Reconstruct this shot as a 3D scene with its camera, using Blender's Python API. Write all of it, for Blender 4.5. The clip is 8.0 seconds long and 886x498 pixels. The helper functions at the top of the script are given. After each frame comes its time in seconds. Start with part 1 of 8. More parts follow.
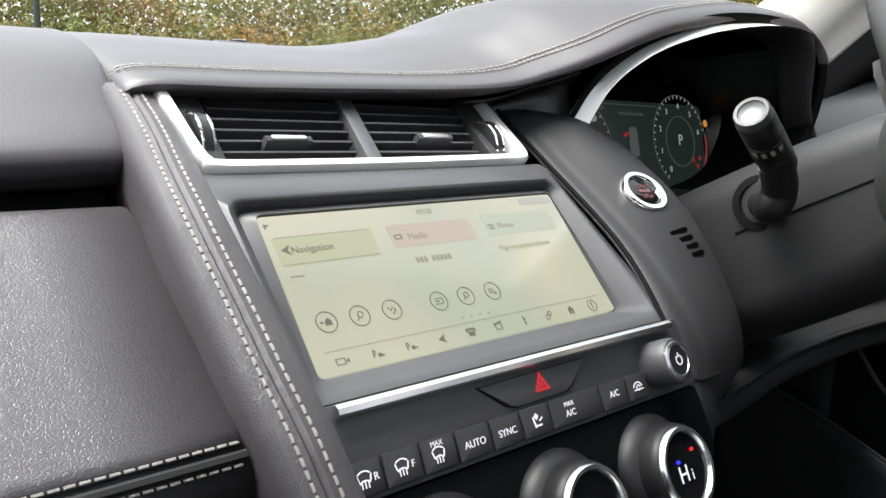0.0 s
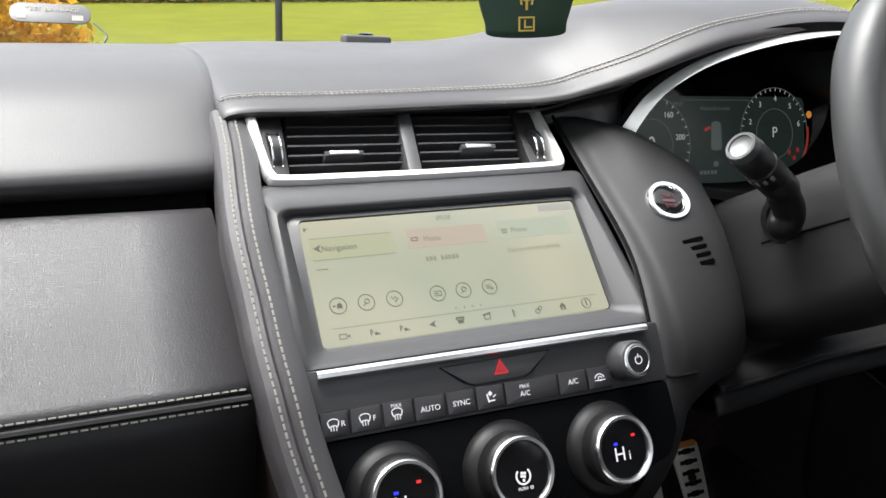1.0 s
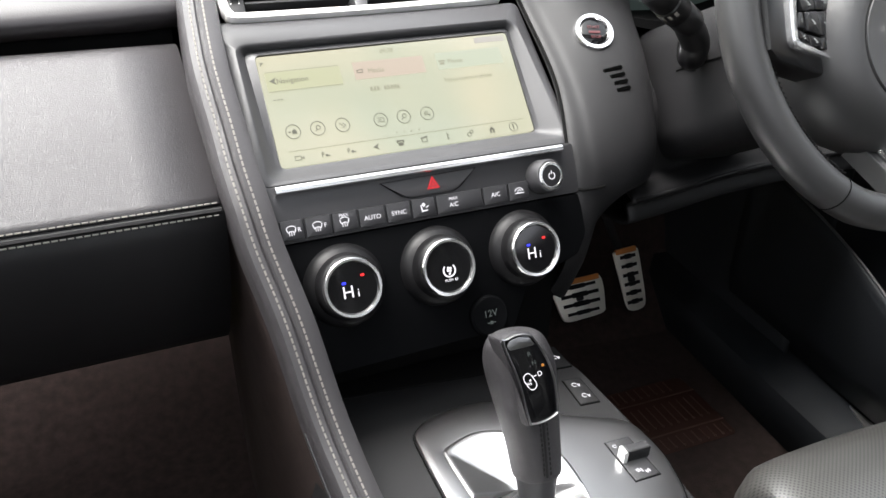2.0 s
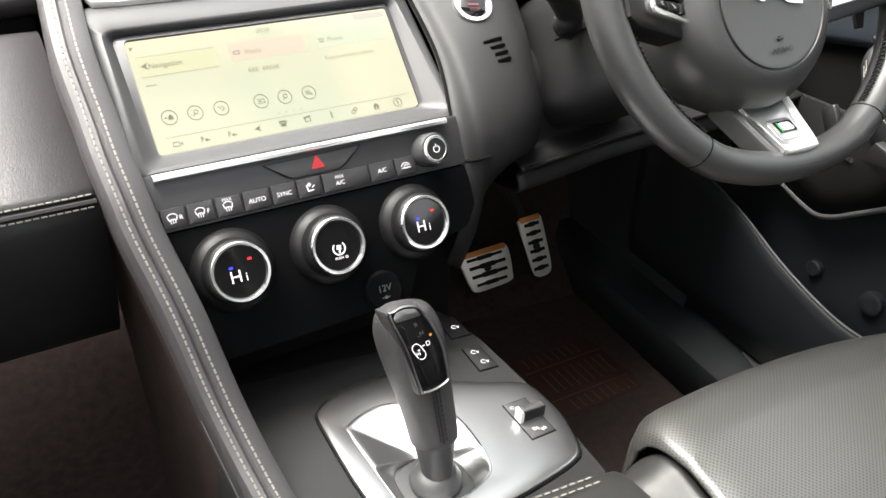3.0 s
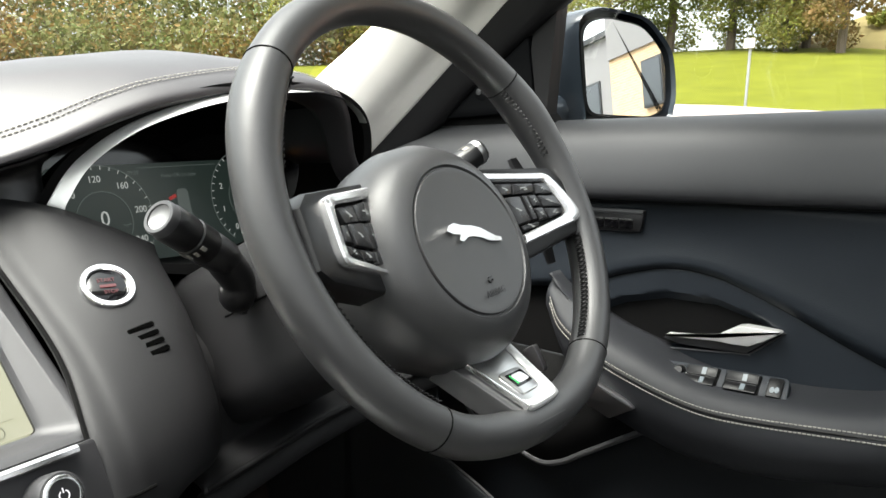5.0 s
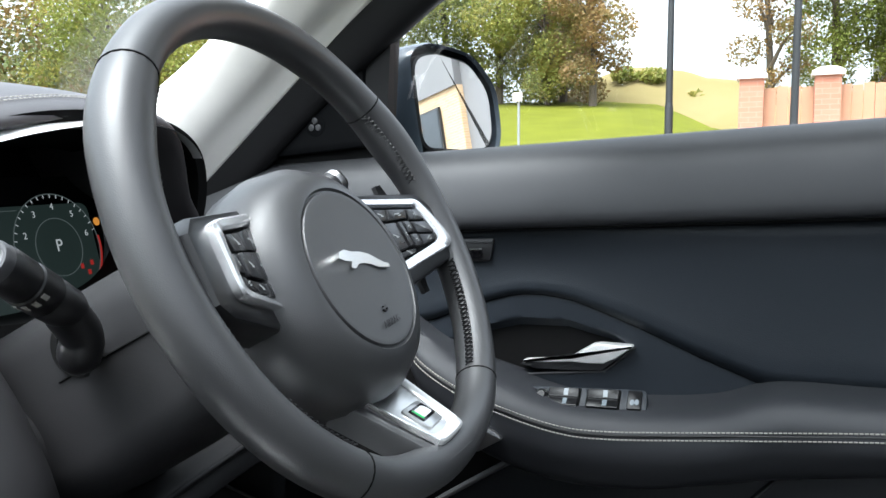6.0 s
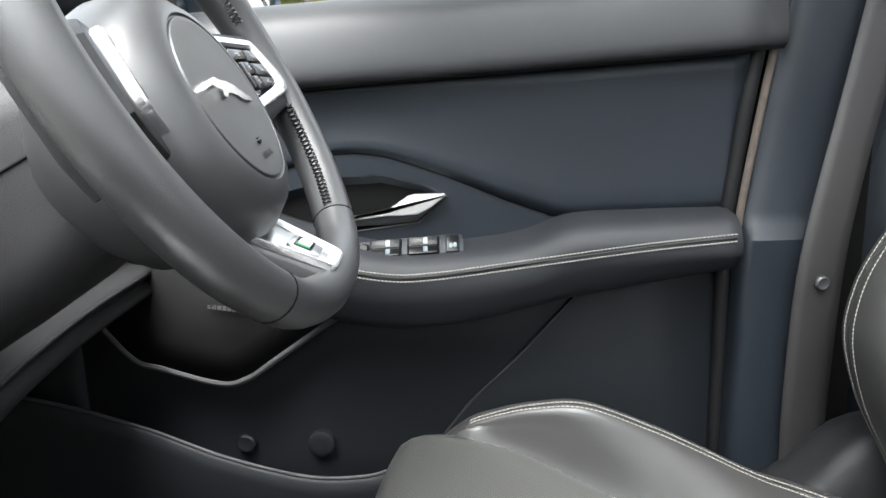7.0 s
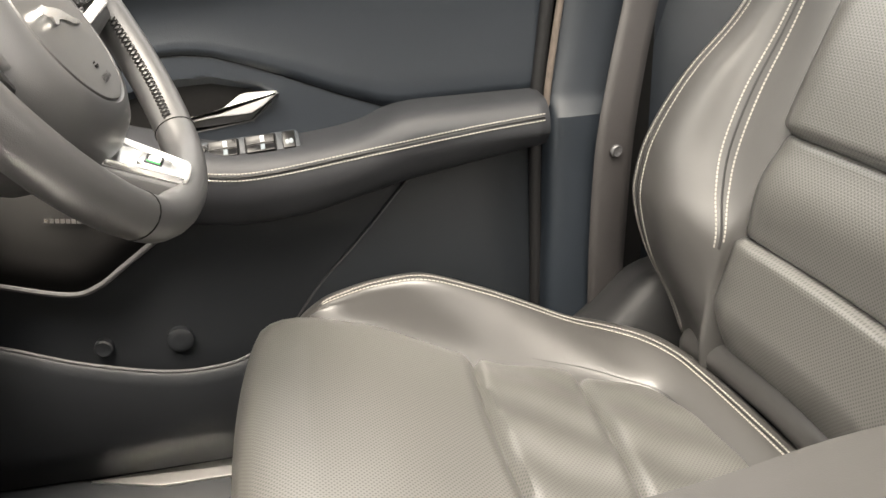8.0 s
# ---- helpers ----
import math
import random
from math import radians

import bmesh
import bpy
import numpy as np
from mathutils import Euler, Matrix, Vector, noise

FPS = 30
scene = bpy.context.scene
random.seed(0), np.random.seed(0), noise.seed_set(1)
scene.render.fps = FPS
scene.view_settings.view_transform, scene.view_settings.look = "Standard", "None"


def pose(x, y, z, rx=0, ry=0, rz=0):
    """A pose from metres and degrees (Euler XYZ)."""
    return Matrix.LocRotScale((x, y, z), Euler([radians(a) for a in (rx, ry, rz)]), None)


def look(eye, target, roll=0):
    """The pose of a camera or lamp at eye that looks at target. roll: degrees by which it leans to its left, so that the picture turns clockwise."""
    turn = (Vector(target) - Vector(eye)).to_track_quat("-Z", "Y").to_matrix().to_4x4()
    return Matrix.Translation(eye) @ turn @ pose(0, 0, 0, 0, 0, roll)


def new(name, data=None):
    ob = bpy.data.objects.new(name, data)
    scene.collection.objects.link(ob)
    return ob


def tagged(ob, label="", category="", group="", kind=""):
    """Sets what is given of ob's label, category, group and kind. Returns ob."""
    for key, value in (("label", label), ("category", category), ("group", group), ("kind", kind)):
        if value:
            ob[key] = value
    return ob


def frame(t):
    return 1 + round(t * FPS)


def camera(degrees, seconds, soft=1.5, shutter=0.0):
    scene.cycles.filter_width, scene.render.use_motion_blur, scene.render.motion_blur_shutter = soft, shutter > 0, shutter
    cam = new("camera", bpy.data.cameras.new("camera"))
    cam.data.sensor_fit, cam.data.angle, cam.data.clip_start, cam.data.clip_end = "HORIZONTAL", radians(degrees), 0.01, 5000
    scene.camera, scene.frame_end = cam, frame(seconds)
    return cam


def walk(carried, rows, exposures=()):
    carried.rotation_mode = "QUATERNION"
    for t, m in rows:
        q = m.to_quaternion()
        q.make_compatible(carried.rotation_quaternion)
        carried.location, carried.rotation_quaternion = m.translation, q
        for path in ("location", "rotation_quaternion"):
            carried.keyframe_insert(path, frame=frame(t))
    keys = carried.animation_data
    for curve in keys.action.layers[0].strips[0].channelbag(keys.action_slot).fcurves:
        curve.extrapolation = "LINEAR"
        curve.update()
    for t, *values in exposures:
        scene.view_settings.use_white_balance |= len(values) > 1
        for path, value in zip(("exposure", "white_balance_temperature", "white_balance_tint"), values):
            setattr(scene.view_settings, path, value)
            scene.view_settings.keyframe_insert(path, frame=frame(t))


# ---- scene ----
cam = camera(60.4, 8.0)
PATH = [
    (0, (-0.275, -0.259, 1.058), (0.827, 1.375, 0.719), 2.0),
    (0.5, (-0.23, -0.331, 1.111), (0.495, 1.496, 0.738), 2.3),
    (1, (-0.199, -0.411, 1.142), (0.406, 1.414, 0.591), 2.6),
    (1.5, (-0.196, -0.459, 1.165), (0.381, 1.26, 0.322), 3.0),
    (1.7, (-0.195, -0.481, 1.174), (0.381, 1.198, 0.252), 2.9),
    (2.8, (-0.169, -0.53, 1.192), (0.547, 1.019, 0.15), 2.5),
    (3, (-0.166, -0.524, 1.187), (0.605, 1.005, 0.154), 2.6),
    (3.5, (-0.148, -0.501, 1.184), (0.764, 1.037, 0.287), 2.3),
    (4, (-0.109, -0.475, 1.171), (0.987, 1.052, 0.487), 1.8),
    (4.5, (-0.08, -0.438, 1.151), (1.241, 0.991, 0.691), 1.5),
    (4.7, (-0.077, -0.422, 1.144), (1.333, 0.937, 0.739), 1.4),
    (5.8, (-0.072, -0.327, 1.124), (1.69, 0.592, 0.9), 0.1),
    (6, (-0.081, -0.319, 1.114), (1.741, 0.48, 0.91), -0.4),
    (6.5, (-0.091, -0.269, 1.079), (1.848, 0.148, 0.827), -1.1),
    (7, (-0.122, -0.23, 1.066), (1.82, -0.114, 0.604), -1.8),
    (7.5, (-0.161, -0.212, 1.072), (1.715, -0.304, 0.386), -2.4),
    (8, (-0.182, -0.224, 1.1), (1.632, -0.517, 0.312), -2.8),
]
walk(cam, [(t, look(eye, target, roll)) for t, eye, target, roll in PATH], exposures=[(0, 2.5, 6500, 12), (0.5, 2.3, 6500, 11), (1.5, 2.55, 6500, 13), (3.0, 3.17, 6850, 12), (4.0, 3.15, 6900, 9), (4.5, 2.8, 6900, 8), (6.0, 2.68, 6000, 9), (6.6, 2.95, 5900, 9), (7.1, 3.6, 6600, 11), (7.6, 3.85, 7400, 13), (8.0, 4.0, 7700, 14)])

# ---- light ----
world = bpy.data.worlds.new("sky")
scene.world = world
world.use_nodes = True
wn = world.node_tree.nodes
sky = wn.new("ShaderNodeTexSky")
sky.sky_type, sky.sun_disc = "NISHITA", False
sky.sun_elevation, sky.sun_rotation = radians(69), radians(281)
sky.air_density, sky.dust_density, sky.ozone_density = 1.0, 6.0, 1.0
haze = wn.new("ShaderNodeHueSaturation")
haze.inputs["Saturation"].default_value = 0.25
world.node_tree.links.new(sky.outputs[0], haze.inputs["Color"])
world.node_tree.links.new(haze.outputs[0], wn["Background"].inputs["Color"])
wn["Background"].inputs["Strength"].default_value = 0.15

sun = new("sun", bpy.data.lights.new("sun", "SUN"))
sun.data.energy, sun.data.angle, sun.data.color = 1.15, radians(45), (1.0, 0.99, 0.98)
sun.matrix_world = look((-3, 0.6, 8), (0, 0, 0))


# ---- materials ----
def material(name, colour, rough=0.5, metal=0.0, grain=0.0, size=800.0, mottle=0.12, patch=14.0, spec=0.5, voronoi=False):
    """A surface with fine relief (grain: its strength, size: bumps to the metre) and faint uneven wear."""
    m = bpy.data.materials.new(name)
    m.use_nodes = True
    n, l = m.node_tree.nodes, m.node_tree.links
    b = n["Principled BSDF"]
    b.inputs["Metallic"].default_value = metal
    b.inputs["Specular IOR Level"].default_value = spec
    co = n.new("ShaderNodeTexCoord")
    wear = n.new("ShaderNodeTexNoise")
    wear.inputs["Scale"].default_value, wear.inputs["Detail"].default_value = patch, 6
    l.new(co.outputs["Object"], wear.inputs["Vector"])
    mix = n.new("ShaderNodeMix")
    mix.data_type = "RGBA"
    mix.inputs[6].default_value = (*[c * (1 - mottle) for c in colour], 1)
    mix.inputs[7].default_value = (*[min(1, c * (1 + mottle)) for c in colour], 1)
    l.new(wear.outputs["Fac"], mix.inputs[0])
    l.new(mix.outputs[2], b.inputs["Base Color"])
    span = n.new("ShaderNodeMapRange")
    span.inputs["To Min"].default_value, span.inputs["To Max"].default_value = max(0.02, rough - 0.07), min(1, rough + 0.07)
    l.new(wear.outputs["Fac"], span.inputs["Value"])
    l.new(span.outputs[0], b.inputs["Roughness"])
    if grain:
        if voronoi:
            tex = n.new("ShaderNodeTexVoronoi")
            tex.feature, out = "F1", "Distance"
        else:
            tex, out = n.new("ShaderNodeTexNoise"), "Fac"
            tex.inputs["Detail"].default_value = 4
        tex.inputs["Scale"].default_value = size
        l.new(co.outputs["Object"], tex.inputs["Vector"])
        bump = n.new("ShaderNodeBump")
        bump.inputs["Strength"].default_value, bump.inputs["Distance"].default_value = grain, 0.0006
        l.new(tex.outputs[out], bump.inputs["Height"])
        l.new(bump.outputs[0], b.inputs["Normal"])
    return m


def creased(name, colour, rough):
    """Leather with a fine net of short creases, longer across than along."""
    m = material(name, colour, rough, mottle=0.10)
    n, l = m.node_tree.nodes, m.node_tree.links
    co = n["Texture Coordinate"]
    warp = n.new("ShaderNodeTexNoise")
    warp.inputs["Scale"].default_value, warp.inputs["Detail"].default_value = 160, 2
    l.new(co.outputs["Object"], warp.inputs["Vector"])
    push = n.new("ShaderNodeVectorMath")
    push.operation = "MULTIPLY_ADD"
    push.inputs[1].default_value = (0.004, 0.004, 0.004)
    l.new(warp.outputs["Color"], push.inputs[0])
    l.new(co.outputs["Object"], push.inputs[2])
    stretch = n.new("ShaderNodeMapping")
    stretch.inputs["Scale"].default_value = (1.0, 1.9, 1.9)
    l.new(push.outputs[0], stretch.inputs["Vector"])
    cells = n.new("ShaderNodeTexVoronoi")
    cells.feature = "DISTANCE_TO_EDGE"
    cells.inputs["Scale"].default_value = 470
    l.new(stretch.outputs[0], cells.inputs["Vector"])
    cut = n.new("ShaderNodeMapRange")
    cut.inputs["From Max"].default_value = 0.16
    l.new(cells.outputs["Distance"], cut.inputs["Value"])
    bump = n.new("ShaderNodeBump")
    bump.inputs["Strength"].default_value, bump.inputs["Distance"].default_value = 0.34, 0.0005
    l.new(cut.outputs[0], bump.inputs["Height"])
    l.new(bump.outputs[0], n["Principled BSDF"].inputs["Normal"])
    return m


def glow(name, colour, power):
    m = bpy.data.materials.new(name)
    m.use_nodes = True
    b = m.node_tree.nodes["Principled BSDF"]
    b.inputs["Base Color"].default_value = (0.01, 0.01, 0.01, 1)
    b.inputs["Roughness"].default_value = 0.3
    b.inputs["Emission Color"].default_value = (*colour, 1)
    b.inputs["Emission Strength"].default_value = power
    return m


RIM = material("rim_leather", (0.030, 0.030, 0.0305), 0.41, grain=0.10, size=1600, voronoi=True, spec=0.8)
LEATHER = material("leather_charcoal", (0.032, 0.030, 0.032), 0.43, grain=0.11, size=900, voronoi=True)
GRAINED = creased("grained_leather", (0.042, 0.040, 0.042), 0.40)
SEAT = material("leather_seat", (0.032, 0.031, 0.030), 0.40, grain=0.08, size=900, voronoi=True)
PLASTIC = material("soft_plastic", (0.0115, 0.0115, 0.0122), 0.55, grain=0.3, size=1500, spec=0.36)
PANEL = material("door_vinyl", (0.0082, 0.0116, 0.0160), 0.54, grain=0.3, size=900, spec=0.34)
BLACK = material("satin_black", (0.006, 0.006, 0.0065), 0.38, grain=0.1, size=1500)
DEEP = material("deep_black", (0.003, 0.003, 0.003), 0.8, spec=0.1)
GLOSS = material("piano_black", (0.003, 0.003, 0.0035), 0.08)
GREY = material("grey_plastic", (0.036, 0.036, 0.038), 0.45, grain=0.2, size=1500)
CHROME = material("satin_chrome", (0.86, 0.86, 0.85), 0.22, metal=1.0, mottle=0.03)
BRIGHT = material("polished_chrome", (0.90, 0.90, 0.90), 0.08, metal=1.0, mottle=0.02)
BRUSHED = material("brushed_alloy", (0.62, 0.62, 0.61), 0.30, metal=1.0, mottle=0.05, grain=0.1, size=700)
THREAD = material("pale_thread", (0.21, 0.20, 0.18), 0.8, grain=0.3, size=3000)
DARKTHREAD = material("black_thread", (0.006, 0.006, 0.006), 0.6)
CARPET = material("carpet", (0.0310, 0.0218, 0.0197), 0.95, grain=1.0, size=700, mottle=0.65, patch=70, spec=0.15)
RUBBER = material("rubber", (0.006, 0.006, 0.0065), 0.65, spec=0.22)
SILVER = material("satin_silver", (0.74, 0.74, 0.73), 0.34, metal=0.55, mottle=0.04)
BELT = material("belt_vinyl", (0.0148, 0.0160, 0.0186), 0.60, grain=0.15, size=1500, spec=0.32)
HEADLINER = material("headliner", (0.78, 0.76, 0.71), 0.9, grain=0.4, size=900)
INK = glow("white_legend", (0.9, 0.9, 0.95), 0.20)
PAINT = material("grey_car_paint", (0.040, 0.050, 0.064), 0.15)


# ---- building helpers ----
def vec(*p):
    return Vector(p)


def mesh(name, verts, faces, mat, parent=None, label="", smooth=True, angle=40):
    me = bpy.data.meshes.new(name)
    me.from_pydata([tuple(v) for v in verts], [], faces)
    bm = bmesh.new()
    bm.from_mesh(me)
    bmesh.ops.remove_doubles(bm, verts=bm.verts, dist=1e-6)
    bmesh.ops.recalc_face_normals(bm, faces=bm.faces)
    bm.to_mesh(me)
    bm.free()
    return finish(name, me, mat, parent, label, smooth, angle)


def finish(name, me, mat, parent, label, smooth=True, angle=40):
    me.materials.append(mat)
    if smooth:
        me.shade_smooth()
        me.set_sharp_from_angle(angle=radians(angle))
    ob = new(name, me)
    if parent:
        ob.parent = parent
    if label:
        ob["label"] = label
    return ob


def part(name, bm, mat, parent=None, label="", smooth=True, angle=40):
    me = bpy.data.meshes.new(name)
    bmesh.ops.recalc_face_normals(bm, faces=bm.faces)
    bm.to_mesh(me)
    bm.free()
    return finish(name, me, mat, parent, label, smooth, angle)


def thing(name, label, category, group="", kind="", at=(0, 0, 0)):
    ob = new(name)
    ob.empty_display_size = 0.02
    ob.location = at
    return tagged(ob, label, category, group, kind)


def curve(points, n=24, closed=False):
    """Catmull-Rom through the points, n steps in all."""
    p = [Vector(q) for q in points]
    k = len(p)
    out = []
    spans = k if closed else k - 1
    for i in range(n + (0 if closed else 1)):
        s = i / n * spans
        j = min(int(s), spans - 1)
        t = s - j
        if closed:
            a, b, c, d = (p[(j + o) % k] for o in (-1, 0, 1, 2))
        else:
            b, c = p[j], p[j + 1]
            a = p[j - 1] if j > 0 else b * 2 - c
            d = p[j + 2] if j + 2 < k else c * 2 - b
        out.append(0.5 * ((2 * b) + (c - a) * t + (2 * a - 5 * b + 4 * c - d) * t * t + (3 * b - a - 3 * c + d) * t ** 3))
    return out


def grid(rows, closed_u=False, closed_v=False, caps=False):
    """Verts and faces of a net of rows of points."""
    nv, nu = len(rows), len(rows[0])
    verts = [p for r in rows for p in r]
    faces = []
    for i in range(nv if closed_v else nv - 1):
        for j in range(nu if closed_u else nu - 1):
            a, b = i, (i + 1) % nv
            c, d = j, (j + 1) % nu
            faces.append((a * nu + c, a * nu + d, b * nu + d, b * nu + c))
    if caps:
        faces.append(tuple(range(nu)))
        faces.append(tuple(range((nv - 1) * nu, nv * nu)))
    return verts, faces


def loft(sections, n=24, m=16, closed=False):
    """A smooth net through control sections that have the same number of points each."""
    rows = [curve(s, m, closed) for s in sections]
    columns = [curve([r[j] for r in rows], n) for j in range(len(rows[0]))]
    return [[columns[j][i] for j in range(len(columns))] for i in range(n + 1)]


def shell(name, rows, thick, mat, parent=None, label="", angle=40):
    """A net given thickness away from its normal side."""
    verts, faces = grid(rows)
    ob = mesh(name, verts, faces, mat, parent, label, True, angle)
    mod = ob.modifiers.new("thick", "SOLIDIFY")
    mod.thickness, mod.offset = thick, 0.0
    return ob


def tube(path, r, n=10, closed=False, flat=1.0, up=None):
    """Rows of a tube along a path. r: a number or one for each point; flat: height over width."""
    rows = []
    k = len(path)
    prev = None
    for i, p in enumerate(path):
        a = path[(i - 1) % k] if closed or i > 0 else p
        b = path[(i + 1) % k] if closed or i < k - 1 else p
        t = (b - a).normalized()
        ref = Vector(up) if up else (prev or (Vector((0, 0, 1)) if abs(t.z) < 0.9 else Vector((1, 0, 0))))
        side = t.cross(ref).normalized()
        top = side.cross(t).normalized()
        prev = None if up else top
        rr = r[i] if isinstance(r, (list, tuple)) else r
        rows.append([p + rr * (math.cos(2 * math.pi * j / n) * side + flat * math.sin(2 * math.pi * j / n) * top) for j in range(n)])
    return rows


def pipe(name, path, r, mat, parent=None, label="", n=10, closed=False, flat=1.0, up=None):
    verts, faces = grid(tube(path, r, n, closed, flat, up), True, closed, not closed)
    return mesh(name, verts, faces, mat, parent, label)


def seam(name, path, mat, parent, length=0.0055, gap=0.0022, r=0.0009, lift=0.0004, up=None, label=""):
    """A row of stitches along a path."""
    verts, faces = [], []
    dist = [0.0]
    for a, b in zip(path, path[1:]):
        dist.append(dist[-1] + (b - a).length)

    def at(s):
        for i in range(len(path) - 1):
            if dist[i + 1] >= s:
                w = (s - dist[i]) / max(1e-9, dist[i + 1] - dist[i])
                return path[i].lerp(path[i + 1], w)
        return path[-1]

    s = 0.0
    while s + length < dist[-1]:
        a, b = at(s), at(s + length)
        t = (b - a).normalized()
        ref = Vector(up) if up else Vector((0, -0.5, 0.85))
        side = t.cross(ref).normalized()
        top = side.cross(t).normalized()
        o = len(verts)
        for q, w in ((a, 0.55), ((a + b) / 2, 1.0), (b, 0.55)):
            for c, e in ((-1, 0.0), (-0.6, 1.0), (0.6, 1.0), (1, 0.0)):
                verts.append(q + side * (c * r) + top * (e * r * w + lift - 0.0004))
        for i in range(2):
            for j in range(3):
                faces.append((o + i * 4 + j, o + i * 4 + j + 1, o + i * 4 + j + 5, o + i * 4 + j + 4))
        faces.append((o, o + 1, o + 2, o + 3))
        faces.append((o + 8, o + 9, o + 10, o + 11))
        s += length + gap
    return mesh(name, verts, faces, mat, parent, label)


def frame_at(origin, right, up):
    """A plane's own axes: x to the right, y up along it, z out of it."""
    x = Vector(right).normalized()
    z = x.cross(Vector(up)).normalized()
    y = z.cross(x)
    m = Matrix((x, y, z)).transposed().to_4x4()
    m.translation = Vector(origin)
    return m


def rounded(w, h, r, n=5):
    """Outline of a rectangle with round corners, about the origin."""
    out = []
    for cx, cy, a0 in ((w / 2 - r, h / 2 - r, 0), (-w / 2 + r, h / 2 - r, 90), (-w / 2 + r, -h / 2 + r, 180), (w / 2 - r, -h / 2 + r, 270)):
        for i in range(n + 1):
            a = radians(a0 + 90 * i / n)
            out.append((cx + r * math.cos(a), cy + r * math.sin(a)))
    return out


def plate(name, outline, m, low, high, mat, parent=None, label="", bevel=0.0):
    """A flat piece of that outline in the plane m, from low to high along its normal, its upper edge bevelled."""
    levels = [(low, 0.0), (high - bevel, 0.0)]
    if bevel:
        levels += [(high - 0.3 * bevel, 0.3 * bevel), (high, bevel)]
    c = Vector((sum(p[0] for p in outline) / len(outline), sum(p[1] for p in outline) / len(outline)))
    rows = []
    k = len(outline)
    for z, ins in levels:
        row = []
        for i in range(k):
            p = Vector(outline[i])
            a, b = Vector(outline[i - 1]), Vector(outline[(i + 1) % k])
            t = (b - a)
            nrm = Vector((-t.y, t.x)).normalized() if t.length > 1e-9 else Vector((0, 0))
            if nrm.dot(c - p) < 0:
                nrm = -nrm
            q = p + nrm * ins
            row.append(m @ Vector((q.x, q.y, z)))
        rows.append(row)
    verts, faces = grid(rows, True, False, True)
    return mesh(name, verts, faces, mat, parent, label)


def ring(name, outer, inner, m, low, high, mat, parent=None, label="", bevel=0.001):
    """A frame between two outlines of equally many points."""
    prof = [(outer, low, 0), (outer, high - bevel, 0), (outer, high, bevel), (inner, high, -bevel), (inner, high - bevel, 0), (inner, low, 0)]
    rows = []
    for outline, z, ins in prof:
        k = len(outline)
        c = Vector((sum(p[0] for p in outline) / k, sum(p[1] for p in outline) / k))
        row = []
        for i in range(k):
            p = Vector(outline[i])
            q = p + (c - p).normalized() * ins
            row.append(m @ Vector((q.x, q.y, z)))
        rows.append(row)
    verts, faces = grid(rows, True, True)
    return mesh(name, verts, faces, mat, parent, label)


def circle(r, n=40, cx=0.0, cy=0.0, sy=1.0):
    return [(cx + r * math.cos(2 * math.pi * i / n), cy + sy * r * math.sin(2 * math.pi * i / n)) for i in range(n)]


def lathe(name, profile, m, mat, parent=None, label="", n=40, caps=True):
    """A turned piece: profile of (radius, height) in the plane m."""
    rows = [[m @ Vector((r * math.cos(2 * math.pi * i / n), r * math.sin(2 * math.pi * i / n), h)) for i in range(n)] for r, h in profile]
    verts, faces = grid(rows, True, False, caps)
    return mesh(name, verts, faces, mat, parent, label)


def writing(name, words, size, m, mat, parent, x=0.0, y=0.0, lift=0.0006, centre=True, turn=0.0):
    """Raised lettering in the plane m."""
    cu = bpy.data.curves.new(name, "FONT")
    cu.body, cu.size, cu.extrude = words, size, 0.0001
    cu.align_x = "CENTER" if centre else "LEFT"
    cu.align_y = "CENTER"
    ob = bpy.data.objects.new(name, cu)
    scene.collection.objects.link(ob)
    bpy.context.view_layer.update()
    me = bpy.data.meshes.new_from_object(ob.evaluated_get(bpy.context.evaluated_depsgraph_get()))
    bpy.data.objects.remove(ob)
    me.transform(m @ pose(x, y, lift, 0, 0, turn))
    return finish(name, me, mat, parent, "", False)


def join_plates(name, outlines, m, low, high, mat, parent, label=""):
    """Several flat marks that belong to one legend or symbol, as one mesh."""
    verts, faces = [], []
    for outline in outlines:
        o, k = len(verts), len(outline)
        for z in (low, high):
            verts += [m @ Vector((x, y, z)) for x, y in outline]
        faces.append(tuple(range(o + k - 1, o - 1, -1)))
        faces.append(tuple(range(o + k, o + 2 * k)))
        faces += [(o + i, o + (i + 1) % k, o + k + (i + 1) % k, o + k + i) for i in range(k)]
    return mesh(name, verts, faces, mat, parent, label, False)


def bar(x, y, w, h, turn=0.0):
    c, s = math.cos(radians(turn)), math.sin(radians(turn))
    return [(x + c * a - s * b, y + s * a + c * b) for a, b in ((-w / 2, -h / 2), (w / 2, -h / 2), (w / 2, h / 2), (-w / 2, h / 2))]


def arc(cx, cy, r, w, a0, a1, n=14):
    """A curved stroke of width w."""
    ang = [radians(a0 + (a1 - a0) * i / n) for i in range(n + 1)]
    return [(cx + (r + w / 2) * math.cos(a), cy + (r + w / 2) * math.sin(a)) for a in ang] + [(cx + (r - w / 2) * math.cos(a), cy + (r - w / 2) * math.sin(a)) for a in reversed(ang)]


# The centre stack is turned seven degrees towards the driver: u across it, d ahead, z up.
CS, SN = math.cos(radians(7)), math.sin(radians(7))


def S(u, d, z):
    return Vector((u * CS - d * SN, u * SN + d * CS, z))


ACROSS = S(1, 0, 0)


def slope(u, d, z, degrees):
    """A plane on the stack through that place, which rises by so many degrees."""
    return frame_at(S(u, d, z), ACROSS, S(0, math.cos(radians(degrees)), math.sin(radians(degrees))))


